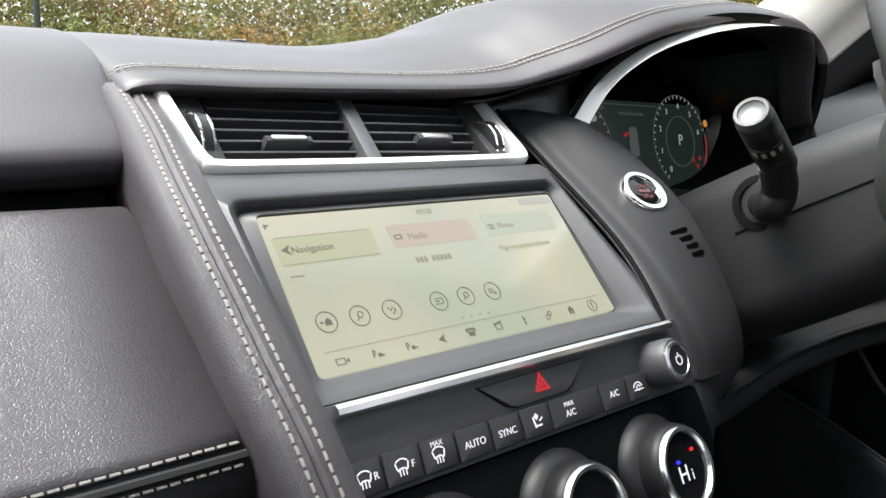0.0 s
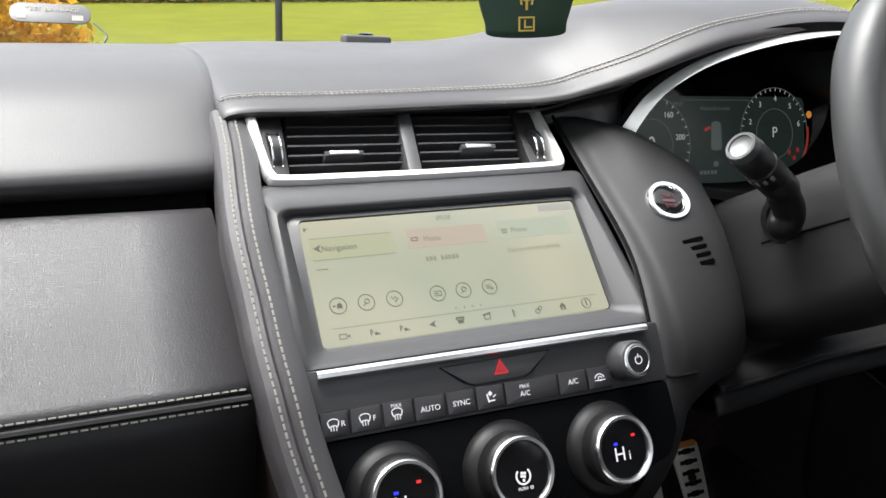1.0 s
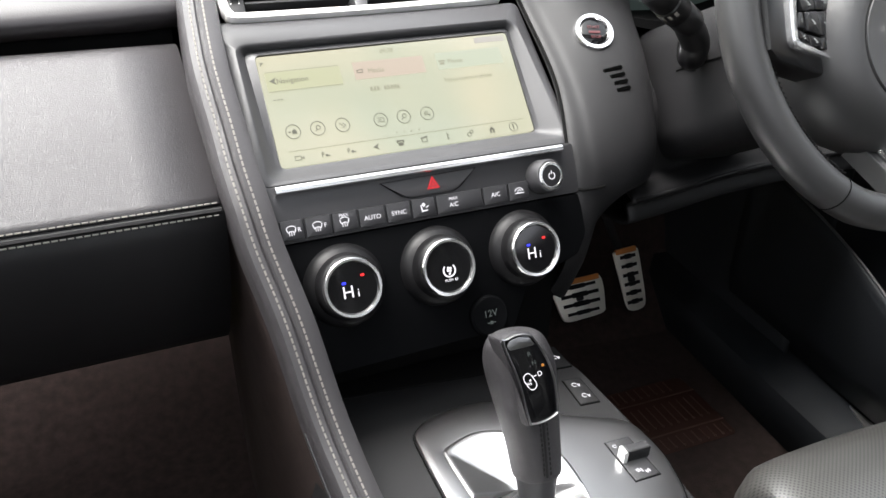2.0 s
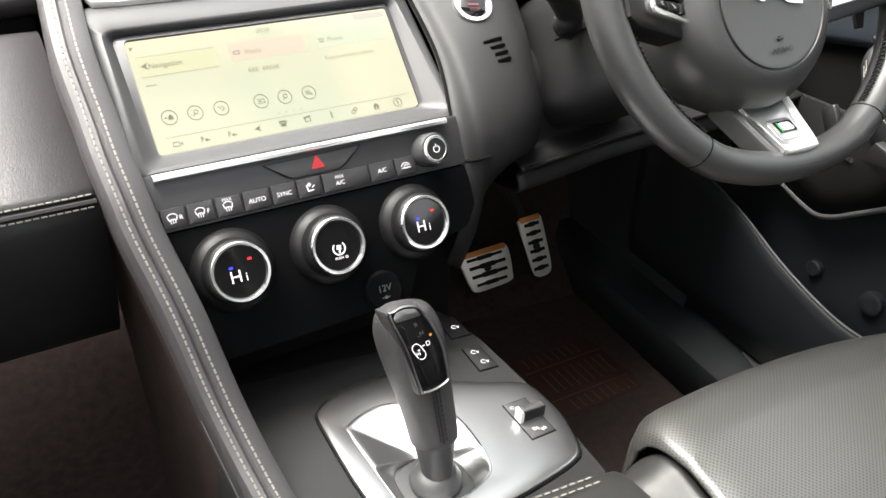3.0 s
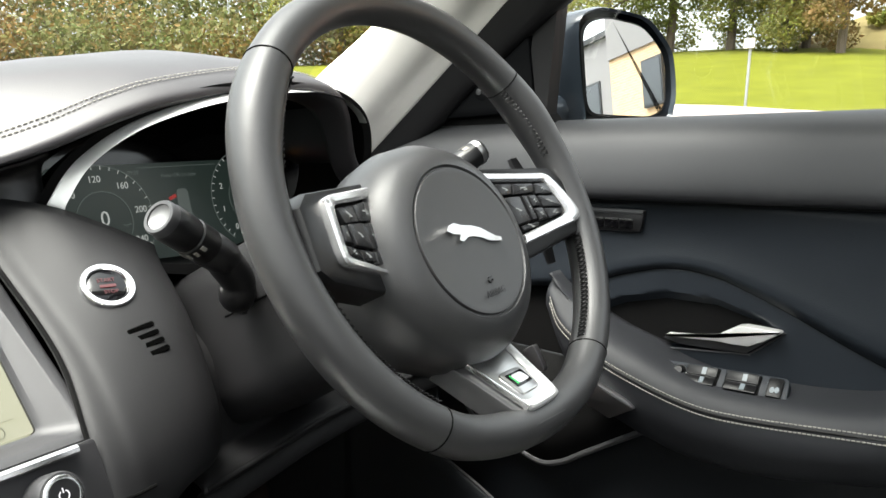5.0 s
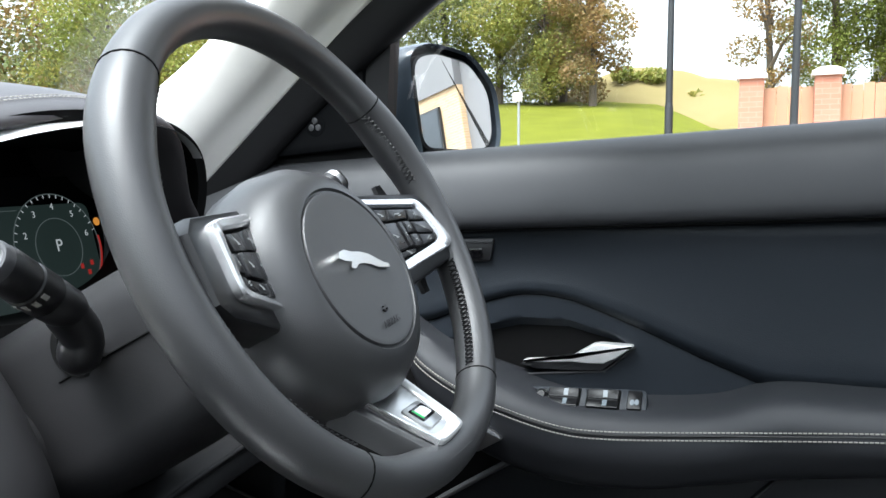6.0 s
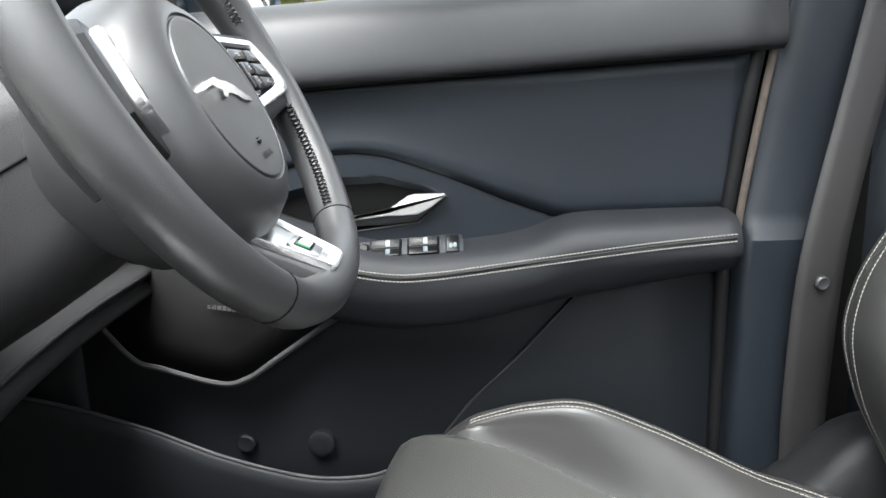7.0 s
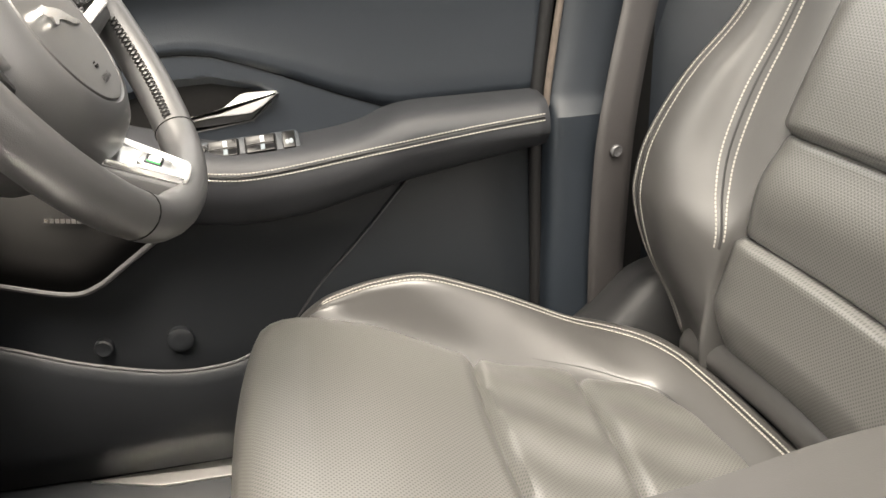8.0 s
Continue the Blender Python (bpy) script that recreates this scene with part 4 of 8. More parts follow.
for gx, gy, nums, start_a, step in ((-0.079, -0.010, ("0", "40", "80", "120", "160", "200", "240"), 222, -42), (0.078, -0.001, ("0", "1", "2", "3", "4", "5", "6"), 232, -36)):
    join_plates("scale_ring", [arc(gx, gy, 0.0460, 0.0008, 235, 90, 30), arc(gx, gy, 0.0460, 0.0008, 90, -55, 30), arc(gx, gy, 0.0250, 0.0007, 0, 180, 20), arc(gx, gy, 0.0250, 0.0007, 180, 360, 20)], CLU, 0.0004, 0.0007, DIM, display)
    ticks = []
    for j in range(25):
        a = radians(start_a + step * 6 * j / 24)
        ticks.append(bar(gx + 0.0442 * math.cos(a), gy + 0.0442 * math.sin(a), 0.0030, 0.0006, math.degrees(a)))
    join_plates("tick_marks", ticks, CLU, 0.0004, 0.0007, GAUGE, display)
    for j, word in enumerate(nums):
        a = radians(start_a + step * j)
        writing("numeral", word, 0.0078, CLU, GAUGE, display, gx + 0.0350 * math.cos(a), gy + 0.0350 * math.sin(a), 0.0005)
writing("numeral", "0", 0.0170, CLU, GAUGE, display, -0.079, -0.008, 0.0005)
writing("numeral", "P", 0.0150, CLU, GAUGE, display, 0.078, 0.0, 0.0005)
join_plates("speed_sign", [circle(0.0062, 20, -0.076, -0.0255)], CLU, 0.0004, 0.0006, AMBER, display, "small round amber speed sign")
writing("numeral", "30", 0.0062, CLU, GLOSS, display, -0.076, -0.0255, 0.0008)
join_plates("redline", [arc(0.078, -0.001, 0.0470, 0.0026, 8, -50, 12)], CLU, 0.0004, 0.0007, GRED, display)
join_plates("car_symbol", [quad([(-0.006, 0.012), (0.006, 0.012), (0.007, -0.016), (-0.007, -0.016)], 0.004, 3)], CLU, 0.0004, 0.0007, DIM, display)
plate("door_symbol", bar(-0.011, 0.005, 0.008, 0.003, 20), CLU, 0.0004, 0.0007, GRED, display)
for x, y in ((0.098, -0.020), (0.105, -0.026), (0.110, -0.018)):
    plate("red_mark", bar(x, y, 0.0035, 0.0045), CLU, 0.0004, 0.0007, GRED, display)
join_plates("bottom_marks", [bar(-0.02 + 0.0045 * j, -0.037, 0.003, 0.0038) for j in range(5)] + [bar(-0.001, -0.029, 0.006, 0.005)], CLU, 0.0004, 0.0007, DIM, display)
writing("message", "Press OK to clear", 0.0052, CLU, DIM, display, 0.0, 0.0245, 0.0005)
writing("clock", "09:39", 0.0050, CLU, DIM, display, -0.046, 0.0285, 0.0005)
writing("unit", "mph", 0.0042, CLU, DIM, display, -0.060, -0.014, 0.0005)
join_plates("rule", [bar(0.0, 0.0325, 0.085, 0.0005)], CLU, 0.0004, 0.0007, DIM, display)
join_plates("warning_lamp", [circle(0.0038, 14, 0.127, 0.018)], CLU, 0.0004, 0.0007, AMBER, display)

# ---- steering column ----
AXIS = vec(0, 0.886, -0.463)
column = thing("steering_column", "black steering column shroud", "steering column")
rows = []
for s, w, h, dy in ((0.055, 0.050, 0.048, 0.0), (0.075, 0.058, 0.058, -0.004), (0.13, 0.064, 0.066, -0.008), (0.20, 0.068, 0.070, -0.010), (0.30, 0.072, 0.074, -0.012)):
    c0 = vec(0.350, -0.050, 1.060) + AXIS * s
    up = vec(0, 0.463, 0.886)
    rows.append([c0 + vec(1, 0, 0) * x + up * (y + dy) for x, y in rounded(2 * w, 2 * h, 0.030, 5)])
v, fc = grid(rows, True, False, True)
mesh("shroud", v, fc, PLASTIC, column, angle=50)
pipe("seam_line", [vec(0.350 - w - 0.0004, -0.050, 1.060) + AXIS * s + vec(0, 0.463, 0.886) * 0.004 for s, w in ((0.075, 0.058), (0.13, 0.064), (0.20, 0.068))], 0.0009, DEEP, column, n=6)
DULL = material("dull_metal", (0.22, 0.22, 0.22), 0.5, metal=0.6)
left_stalk = thing("indicator_stalk", "black indicator stalk with a brushed metal end cap", "stalk")
a, b = vec(0.188, 0.060, 1.068), vec(0.247, 0.072, 1.030)
m = (b - a).to_track_quat("Z", "Y").to_matrix().to_4x4()
m.translation = a
lathe("barrel", [(0.0122, 0.003), (0.0133, 0.006), (0.0133, 0.024), (0.0127, 0.025), (0.0127, 0.027), (0.0136, 0.028), (0.0136, 0.044), (0.0128, 0.045), (0.0128, 0.047), (0.0134, 0.048), (0.0130, 0.066), (0.010, 0.074)], m, BLACK, left_stalk)
lathe("end_ring", [(0.0126, 0.006), (0.0126, -0.001), (0.0116, -0.0028), (0.0094, -0.0026), (0.0090, -0.001)], m, GREY, left_stalk, "grey end ring", caps=False)
lathe("end_cap", [(0.0092, -0.0015), (0.0072, 0.0004), (0.0036, 0.0013), (0.0, 0.0015)], m, DULL, left_stalk, "dished metal end cap", caps=False)
join_plates("legend", [arc(0, 0.0, 0.0138, 0.0004, 200 + 26 * k, 212 + 26 * k, 3) for k in range(4)], m, 0.030, 0.035, THREAD, left_stalk)
pipe("arm", curve([b - vec(0.006, 0, -0.003), vec(0.258, 0.078, 1.014), vec(0.262, 0.085, 1.000), vec(0.275, 0.098, 0.998), vec(0.300, 0.122, 0.998)], 18), [0.013] * 6 + [0.0135] * 6 + [0.0115] * 7, BLACK, left_stalk, n=20)
lathe("socket", [(0.024, 0.0), (0.023, 0.004), (0.017, 0.005), (0.015, 0.0)], frame_at((0.2885, 0.112, 0.9985), (0.2, -0.95, 0), (0.1, 0.2, 1)), DEEP, column)
right_stalk = thing("wiper_stalk", "black wiper stalk with printed markings", "stalk")
a, b = vec(0.503, 0.037, 1.107), vec(0.436, 0.058, 1.066)
m = (b - a).to_track_quat("Z", "Y").to_matrix().to_4x4()
m.translation = a
lathe("barrel", [(0.0, 0.0), (0.0105, 0.0), (0.0118, 0.003), (0.0118, 0.028), (0.0108, 0.030), (0.0118, 0.032), (0.0118, 0.046), (0.0108, 0.048), (0.0105, 0.07), (0.009, 0.085)], m, BLACK, right_stalk)
lathe("end_ring", [(0.0120, 0.003), (0.0121, 0.006), (0.0118, 0.008)], m, BRUSHED, right_stalk, "thin bright ring", caps=False)
join_plates("legend", [arc(0, 0, 0.0121, 0.0004, 60 + 40 * k, 85 + 40 * k, 3) for k in range(4)], m, 0.014, 0.020, THREAD, right_stalk)

# ---- steering wheel ----
WHEEL = frame_at((0.356, -0.050, 1.073), (1, 0.012, 0), (0, math.sin(radians(27.7)), math.cos(radians(27.7))))
KEYPAD = material("soft_black_keys", (0.020, 0.020, 0.021), 0.28, grain=0.05, size=1500)
TRIM = material("satin_trim_metal", (0.82, 0.82, 0.82), 0.26, metal=0.85, mottle=0.03)
steering = thing("steering_wheel", "black leather steering wheel with satin silver spoke trims", "steering wheel")
normal = WHEEL.to_3x3() @ vec(0, 0, 1)
rim_path, rim_r = [], []
for i in range(120):
    a = 2 * math.pi * i / 120
    x, y = 0.1655 * math.cos(a) - 0.002, 0.1655 * math.sin(a) - 0.002
    if y < -0.150:
        y = -0.150 + (y + 0.150) * 0.75
    grip = math.exp(-((math.degrees(a) - 28) / 12) ** 2) + math.exp(-((math.degrees(a) - 152) / 12) ** 2)
    rim_path.append(WHEEL @ vec(x, y, 0))
    rim_r.append(0.0143 + 0.0020 * grip)
verts, faces = grid(tube(rim_path, rim_r, 18, True, 1.12, normal), True, True)
mesh("rim", verts, faces, RIM, steering)
for deg in (-53, -125, 40, 140):
    a = radians(deg)
    c0 = WHEEL @ vec(0.1655 * math.cos(a) - 0.002, 0.1655 * math.sin(a) - 0.002, 0)
    out = WHEEL.to_3x3() @ vec(math.cos(a), math.sin(a), 0)
    r = 0.0141 + (0.0008 if deg > 0 else 0)
    pipe("joint", [c0 + out * (r * math.cos(t)) + normal * (r * 1.12 * math.sin(t)) for t in [2 * math.pi * i / 28 for i in range(28)]], 0.0007, DEEP, steering, n=6, closed=True)


def rim_lacing(a0, a1):
    """Cross stitches along the inner face of the rim."""
    verts, faces = [], []
    k = int(abs(a1 - a0) / 1.5)
    for i in range(k):
        for sgn in (-1, 1):
            a = radians(a0 + (a1 - a0) * i / k)
            a2 = radians(a0 + (a1 - a0) * (i + 0.8) / k)
            pts = []
            for aa, w in ((a, -0.0036 * sgn), (a2, 0.0036 * sgn)):
                rr = 0.1655 - 0.0147
                pts.append(WHEEL @ vec(rr * math.cos(aa) - 0.002, rr * math.sin(aa) - 0.002, w + 0.004))
            t = (pts[1] - pts[0]).normalized()
            inn = (WHEEL @ vec(0, 0, 0) - pts[0]).normalized()
            side = t.cross(inn).normalized() * 0.0006
            o = len(verts)
            for p in pts:
                verts += [p - side, p + inn * 0.0009, p + side]
            faces += [(o, o + 1, o + 4, o + 3), (o + 1, o + 2, o + 5, o + 4), (o, o + 2, o + 1), (o + 3, o + 4, o + 5)]
    return tagged(mesh("lacing", verts, faces, BLACK, steering, "black cross-stitched lacing"), "black cross-stitched lacing", kind="stuff")


for a0, a1 in ((-52, -14), (14, 40), (-126, -166), (166, 140)):
    rim_lacing(a0, a1)
HUB = WHEEL @ pose(-0.009, -0.029, 0)
lathe("hub", [(0.050, -0.100), (0.074, -0.076), (0.0850, -0.048), (0.0865, -0.028), (0.0820, -0.009), (0.0725, 0.0045), (0.0620, 0.0110), (0.0575, 0.0116), (0.0562, 0.0098)], HUB, RIM, steering, n=56)
cover = lathe("airbag_cover", [(0.0554, 0.006), (0.0552, 0.0105), (0.0545, 0.0118), (0.0510, 0.0118), (0.0470, 0.0108), (0.0, 0.0135)], HUB, RIM, steering, n=56)
writing("legend", "AIRBAG", 0.0066, HUB @ pose(0.003, -0.0405, 0, 0, 0, 4), BLACK, cover, 0, 0, 0.0128)
join_plates("legend", [arc(0.002, -0.0300, 0.0028, 0.0008, 200, 340, 8), bar(0.002, -0.0292, 0.0036, 0.0008, 10)], HUB, 0.0115, 0.0132, BLACK, cover)
emblem_shape = [(-0.0290, 0.0060), (-0.0265, 0.0105), (-0.0200, 0.0125), (-0.0120, 0.0100), (-0.0020, 0.0090), (0.0080, 0.0060), (0.0160, 0.0010), (0.0225, -0.0030), (0.0285, -0.0045), (0.0282, -0.0080), (0.0215, -0.0075), (0.0130, -0.0065), (0.0060, -0.0030), (-0.0030, -0.0010), (-0.0090, -0.0010), (-0.0150, -0.0045), (-0.0195, -0.0030), (-0.0160, 0.0020), (-0.0230, 0.0030)]
plate("emblem", [(x, 0.8 * y) for x, y in emblem_shape], HUB @ pose(0.0015, 0.002, 0, 0, 0, -2), 0.011, 0.0146, CHROME, cover, "bright chrome emblem")


def flat_path(name, pts, width, low, high, mat, parent, label="", m=WHEEL, n=40):
    """A flat band of that width along a path in a plane."""
    line = curve([vec(x, y, 0) for x, y in pts], n)
    left, right = [], []
    for i, p in enumerate(line):
        t = (line[min(i + 1, n)] - line[max(i - 1, 0)]).normalized()
        s = vec(-t.y, t.x, 0) * (width(i / n) if callable(width) else width) / 2
        left.append(p + s)
        right.append(p - s)
    rows = [[m @ (a + vec(0, 0, low)), m @ (a + vec(0, 0, high - 0.0008)), m @ (a.lerp(b, 0.12) + vec(0, 0, high)), m @ (a.lerp(b, 0.88) + vec(0, 0, high)), m @ (b + vec(0, 0, high - 0.0008)), m @ (b + vec(0, 0, low))] for a, b in zip(left, right)]
    v, fc = grid(rows, True, False, True)
    return mesh(name, v, fc, mat, parent, label)


def band(name, outer, inner, m, low, high, mat, parent, label="", n=48, closed=False):
    """A raised band of changing width between two lines in a plane."""
    a, b = curve([vec(x, y, 0) for x, y in outer], n, closed), curve([vec(x, y, 0) for x, y in inner], n, closed)
    for _ in range(5):
        for line in (a, b):
            line[1:-1] = [p * 0.5 + (o + q) * 0.25 for o, p, q in zip(line, line[1:], line[2:])]
    rows = [[m @ (p + vec(0, 0, low)), m @ (p + vec(0, 0, high - 0.0014)), m @ (p.lerp(q, 0.16) + vec(0, 0, high)), m @ (p.lerp(q, 0.72) + vec(0, 0, high)), m @ (q + vec(0, 0, high - 0.0018)), m @ (q + vec(0, 0, low))] for p, q in zip(a, b)]
    v, fc = grid(rows, True, closed, not closed)
    return mesh(name, v, fc, mat, parent, label)


# the switch pads are dished towards the hub, the lower spoke leans far back
PAD_LEFT = WHEEL @ pose(-0.106, -0.010, 0.002, 0, 20, 0)
PAD_RIGHT = WHEEL @ pose(0.105, -0.008, 0.0035, 0, -7, 0)
LOW = WHEEL @ pose(0, -0.134, 0, -36, 0, 0)
left_keys = [[(-0.0170, 0.0155), (0.0040, 0.0185), (0.0060, 0.0075), (-0.0130, 0.0055)], [(0.0055, 0.0188), (0.0320, 0.0240), (0.0330, 0.0090), (0.0075, 0.0078)], [(-0.0188, 0.0045), (-0.0128, 0.0045), (-0.0112, -0.0075), (-0.0210, -0.0065)],
             [(-0.0110, 0.0050), (0.0075, 0.0066), (0.0110, -0.0105), (-0.0090, -0.0088)], [(0.0090, 0.0066), (0.0305, 0.0080), (0.0300, -0.0102), (0.0125, -0.0108)], [(-0.0218, -0.0085), (-0.0100, -0.0105), (-0.0060, -0.0180), (-0.0200, -0.0148)],
             [(-0.0085, -0.0108), (0.0110, -0.0125), (0.0120, -0.0190), (-0.0045, -0.0185)], [(0.0125, -0.0125), (0.0300, -0.0120), (0.0315, -0.0230), (0.0135, -0.0205)]]
right_keys = [[(-0.0460, 0.0225), (-0.0260, 0.0205), (-0.0300, 0.0115), (-0.0430, 0.0122)], [(-0.0245, 0.0203), (0.0000, 0.0180), (-0.0030, 0.0102), (-0.0285, 0.0110)], [(0.0015, 0.0178), (0.0165, 0.0165), (0.0215, 0.0062), (0.0000, 0.0085)],
              [(-0.0420, 0.0100), (-0.0215, 0.0090), (-0.0185, -0.0130), (-0.0350, -0.0140)], [(-0.0195, 0.0085), (-0.0140, 0.0085), (-0.0110, -0.0125), (-0.0165, -0.0128)], [(-0.0120, 0.0085), (-0.0020, 0.0080), (0.0005, -0.0020), (-0.0100, -0.0015)],
              [(0.0000, 0.0070), (0.0220, 0.0045), (0.0258, -0.0060), (0.0025, -0.0032)], [(-0.0095, -0.0030), (0.0012, -0.0036), (0.0030, -0.0138), (-0.0075, -0.0135)], [(0.0032, -0.0046), (0.0258, -0.0075), (0.0225, -0.0122), (0.0045, -0.0140)],
              [(-0.0340, -0.0155), (-0.0100, -0.0148), (-0.0110, -0.0175), (-0.0310, -0.0200)]]
for m, base, outer, inner, bed, keys, dark in (
        (PAD_LEFT, [(0.050, 0.041), (-0.040, 0.026), (-0.052, 0.016), (-0.052, -0.022), (-0.040, -0.030), (0.048, -0.044)],
         [(0.0400, 0.0345), (0.0000, 0.0275), (-0.0240, 0.0230), (-0.0300, 0.0175), (-0.0310, -0.0050), (-0.0300, -0.0170), (-0.0240, -0.0215), (0.0050, -0.0258), (0.0360, -0.0303)],
         [(0.0400, 0.0270), (0.0000, 0.0205), (-0.0160, 0.0180), (-0.0205, 0.0130), (-0.0225, -0.0040), (-0.0235, -0.0120), (-0.0185, -0.0165), (0.0050, -0.0205), (0.0360, -0.0296)],
         [(0.042, 0.030), (-0.024, 0.020), (-0.027, -0.017), (0.036, -0.029)], left_keys, 3),
        (PAD_RIGHT, [(-0.070, 0.040), (0.034, 0.032), (0.056, 0.012), (0.060, -0.022), (0.046, -0.030), (-0.056, -0.046)],
         [(-0.0640, 0.0335), (-0.0300, 0.0300), (0.0080, 0.0265), (0.0240, 0.0235), (0.0385, 0.0050), (0.0480, -0.0125), (0.0430, -0.0200), (0.0150, -0.0238), (-0.0350, -0.0305)],
         [(-0.0640, 0.0268), (-0.0300, 0.0230), (0.0070, 0.0190), (0.0165, 0.0172), (0.0240, 0.0030), (0.0290, -0.0085), (0.0250, -0.0135), (0.0080, -0.0165), (-0.0330, -0.0225)],
         [(-0.064, 0.028), (0.018, 0.020), (0.032, -0.012), (-0.034, -0.026)], right_keys, 4)):
    # Spoke base painted black for the shadow behind the trim.
    spoke = plate("spoke", base, m, -0.026, -0.0030, BLACK, steering, bevel=0.004)
    plate("key_bed", bed, m, -0.006, -0.0022, DEEP, spoke)
    band("trim", outer, inner, m, -0.005, 0.0026, TRIM, spoke, "satin silver trim")
    for j, corners in enumerate(keys):
        key = plate("key", quad(corners, 0.0014, 3), m, -0.004, 0.0016 + (0.0008 if j == dark else 0.0), KEYPAD, spoke, bevel=0.0009)
        x, y = sum(p[0] for p in corners) / 4, sum(p[1] for p in corners) / 4
        w = abs(corners[1][0] - corners[0][0])
        join_plates("legend", [bar(x, y + 0.0006, w * 0.26, 0.0009, 25 * (j % 3 - 1)), bar(x + w * 0.1, y - 0.0010, w * 0.16, 0.0008)], m, 0.0016, 0.0027 if j == dark else 0.0019, GAUGE, key)
lower = plate("spoke", [(-0.040, 0.045), (0.038, 0.045), (0.027, -0.026), (0.018, -0.034), (-0.018, -0.034), (-0.024, -0.026)], LOW, -0.022, -0.0030, RIM, steering, bevel=0.004)
plate("plate", [(-0.0309, 0.0440), (0.0300, 0.0440), (0.0225, -0.0180), (0.0180, -0.0215), (-0.0130, -0.0225), (-0.0168, -0.0205)], LOW, -0.006, 0.0, BRUSHED, lower, "satin silver lower spoke trim", 0.0010)
band("trim_edge", [(0.0304, 0.0440), (0.0260, 0.0100), (0.0232, -0.0150), (0.0195, -0.0215), (0.0020, -0.0232), (-0.0130, -0.0232), (-0.0172, -0.0205)], [(0.0222, 0.0440), (0.0175, 0.0100), (0.0145, -0.0090), (0.0105, -0.0132), (0.0010, -0.0150), (-0.0100, -0.0152), (-0.0150, -0.0140)], LOW, -0.002, 0.0026, SILVER, lower, "wide bright edge")
flat_path("trim_edge", [(-0.0318, 0.0440), (-0.0245, 0.0100), (-0.0172, -0.0205)], 0.0018, -0.002, 0.0022, CHROME, lower, m=LOW)
plate("badge_plinth", quad([(-0.0138, 0.0120), (0.0118, 0.0120), (0.0116, -0.0095), (-0.0112, -0.0105)], 0.004, 3), LOW, -0.001, 0.0020, BRUSHED, lower, "", 0.0010)
plate("badge", quad([(-0.0108, 0.0081), (0.0096, 0.0083), (0.0102, -0.0034), (-0.0092, -0.0042)], 0.0012, 2), LOW, 0.001, 0.0028, GLOSS, lower, "small framed badge", 0.0004)
GREEN = material("green_enamel", (0.03, 0.42, 0.10), 0.25)
join_plates("badge_mark", [quad([(-0.0072, 0.0060), (0.0060, 0.0064), (0.0082, -0.0016), (-0.0060, -0.0022)], 0.003, 3)], LOW, 0.0028, 0.0032, SILVER, lower, "plain bright mark")
join_plates("badge_bar", [[(-0.0086, 0.0064), (-0.0070, 0.0064), (-0.0058, -0.0024), (-0.0076, -0.0026)]], LOW, 0.0028, 0.0033, GREEN, lower, "green enamel bar")
for sx in (-1, 1):
    rows = [[WHEEL @ vec(-0.004 + sx * (0.139 + a), y, -0.025 - b) for a, b in ((0.0, 0.0), (0.012 * w, -0.002), (0.014 * w, 0.002), (0.0, 0.004))] for y, w in ((0.045, 0.5), (0.035, 0.9), (0.0, 1.0), (-0.035, 0.9), (-0.055, 0.4))]
    v, fc = grid(rows, True, False, True)
    mesh("shift_paddle", v, fc, PLASTIC, steering, "dark grey shift paddle")

# ---- centre console ----
console = thing("centre_console", "satin silver and black centre console", "centre console")
LEVEL = pose(0, 0, 0.72)
def polar(outline, c=(0.028, -0.115), n=160):
    """An outline sampled at even angles about c, so that several can be joined ring by ring."""
    out = []
    k = len(outline)
    for i in range(n):
        a = 2 * math.pi * i / n
        dx, dy = math.cos(a), math.sin(a)
        far = 0.0
        for j in range(k):
            (x0, y0), (x1, y1) = outline[j], outline[(j + 1) % k]
            ex, ey = x1 - x0, y1 - y0
            det = dx * -ey + dy * ex
            if abs(det) < 1e-12:
                continue
            t = ((x0 - c[0]) * -ey + (y0 - c[1]) * ex) / det
            u = (dx * (y0 - c[1]) - dy * (x0 - c[0])) / det
            if -1e-9 <= u <= 1 + 1e-9 and t > far:
                far = t
        out.append((c[0] + far * dx, c[1] + far * dy))
    return out


CONSOLE_ALLOY = material("console_alloy", (0.40, 0.40, 0.405), 0.31, metal=1.0, mottle=0.05, grain=0.03, size=900)
# Paler copy of the alloy, painting the sky that the dish reflects.
LIT_ALLOY = material("lit_alloy", (0.62, 0.62, 0.62), 0.30, metal=1.0, mottle=0.04, grain=0.03, size=900)
top = [(-0.135, 0.075), (0.128, 0.060), (0.146, 0.0), (0.158, -0.090), (0.160, -0.200), (0.135, -0.215), (-0.11, -0.235), (-0.115, -0.15)]
plate_outline = [(-0.040, -0.050), (-0.037, -0.041), (-0.024, -0.030), (-0.003, -0.023), (0.022, -0.020), (0.046, -0.024), (0.092, -0.054), (0.115, -0.065), (0.143, -0.076), (0.152, -0.086), (0.156, -0.105), (0.157, -0.130), (0.150, -0.166), (0.139, -0.177), (0.106, -0.186), (0.051, -0.196), (-0.022, -0.206), (-0.032, -0.146), (-0.036, -0.114), (-0.039, -0.074)]
dish_outline = [(-0.022, -0.080), (-0.019, -0.068), (0.013, -0.056), (0.045, -0.066), (0.069, -0.090), (0.075, -0.126), (0.071, -0.158), (0.057, -0.170), (0.032, -0.178), (-0.006, -0.182), (-0.013, -0.153), (-0.019, -0.107)]
hole = polar([(p.x, p.y) for p in curve([vec(x, y, 0) for x, y in dish_outline], 120, True)])
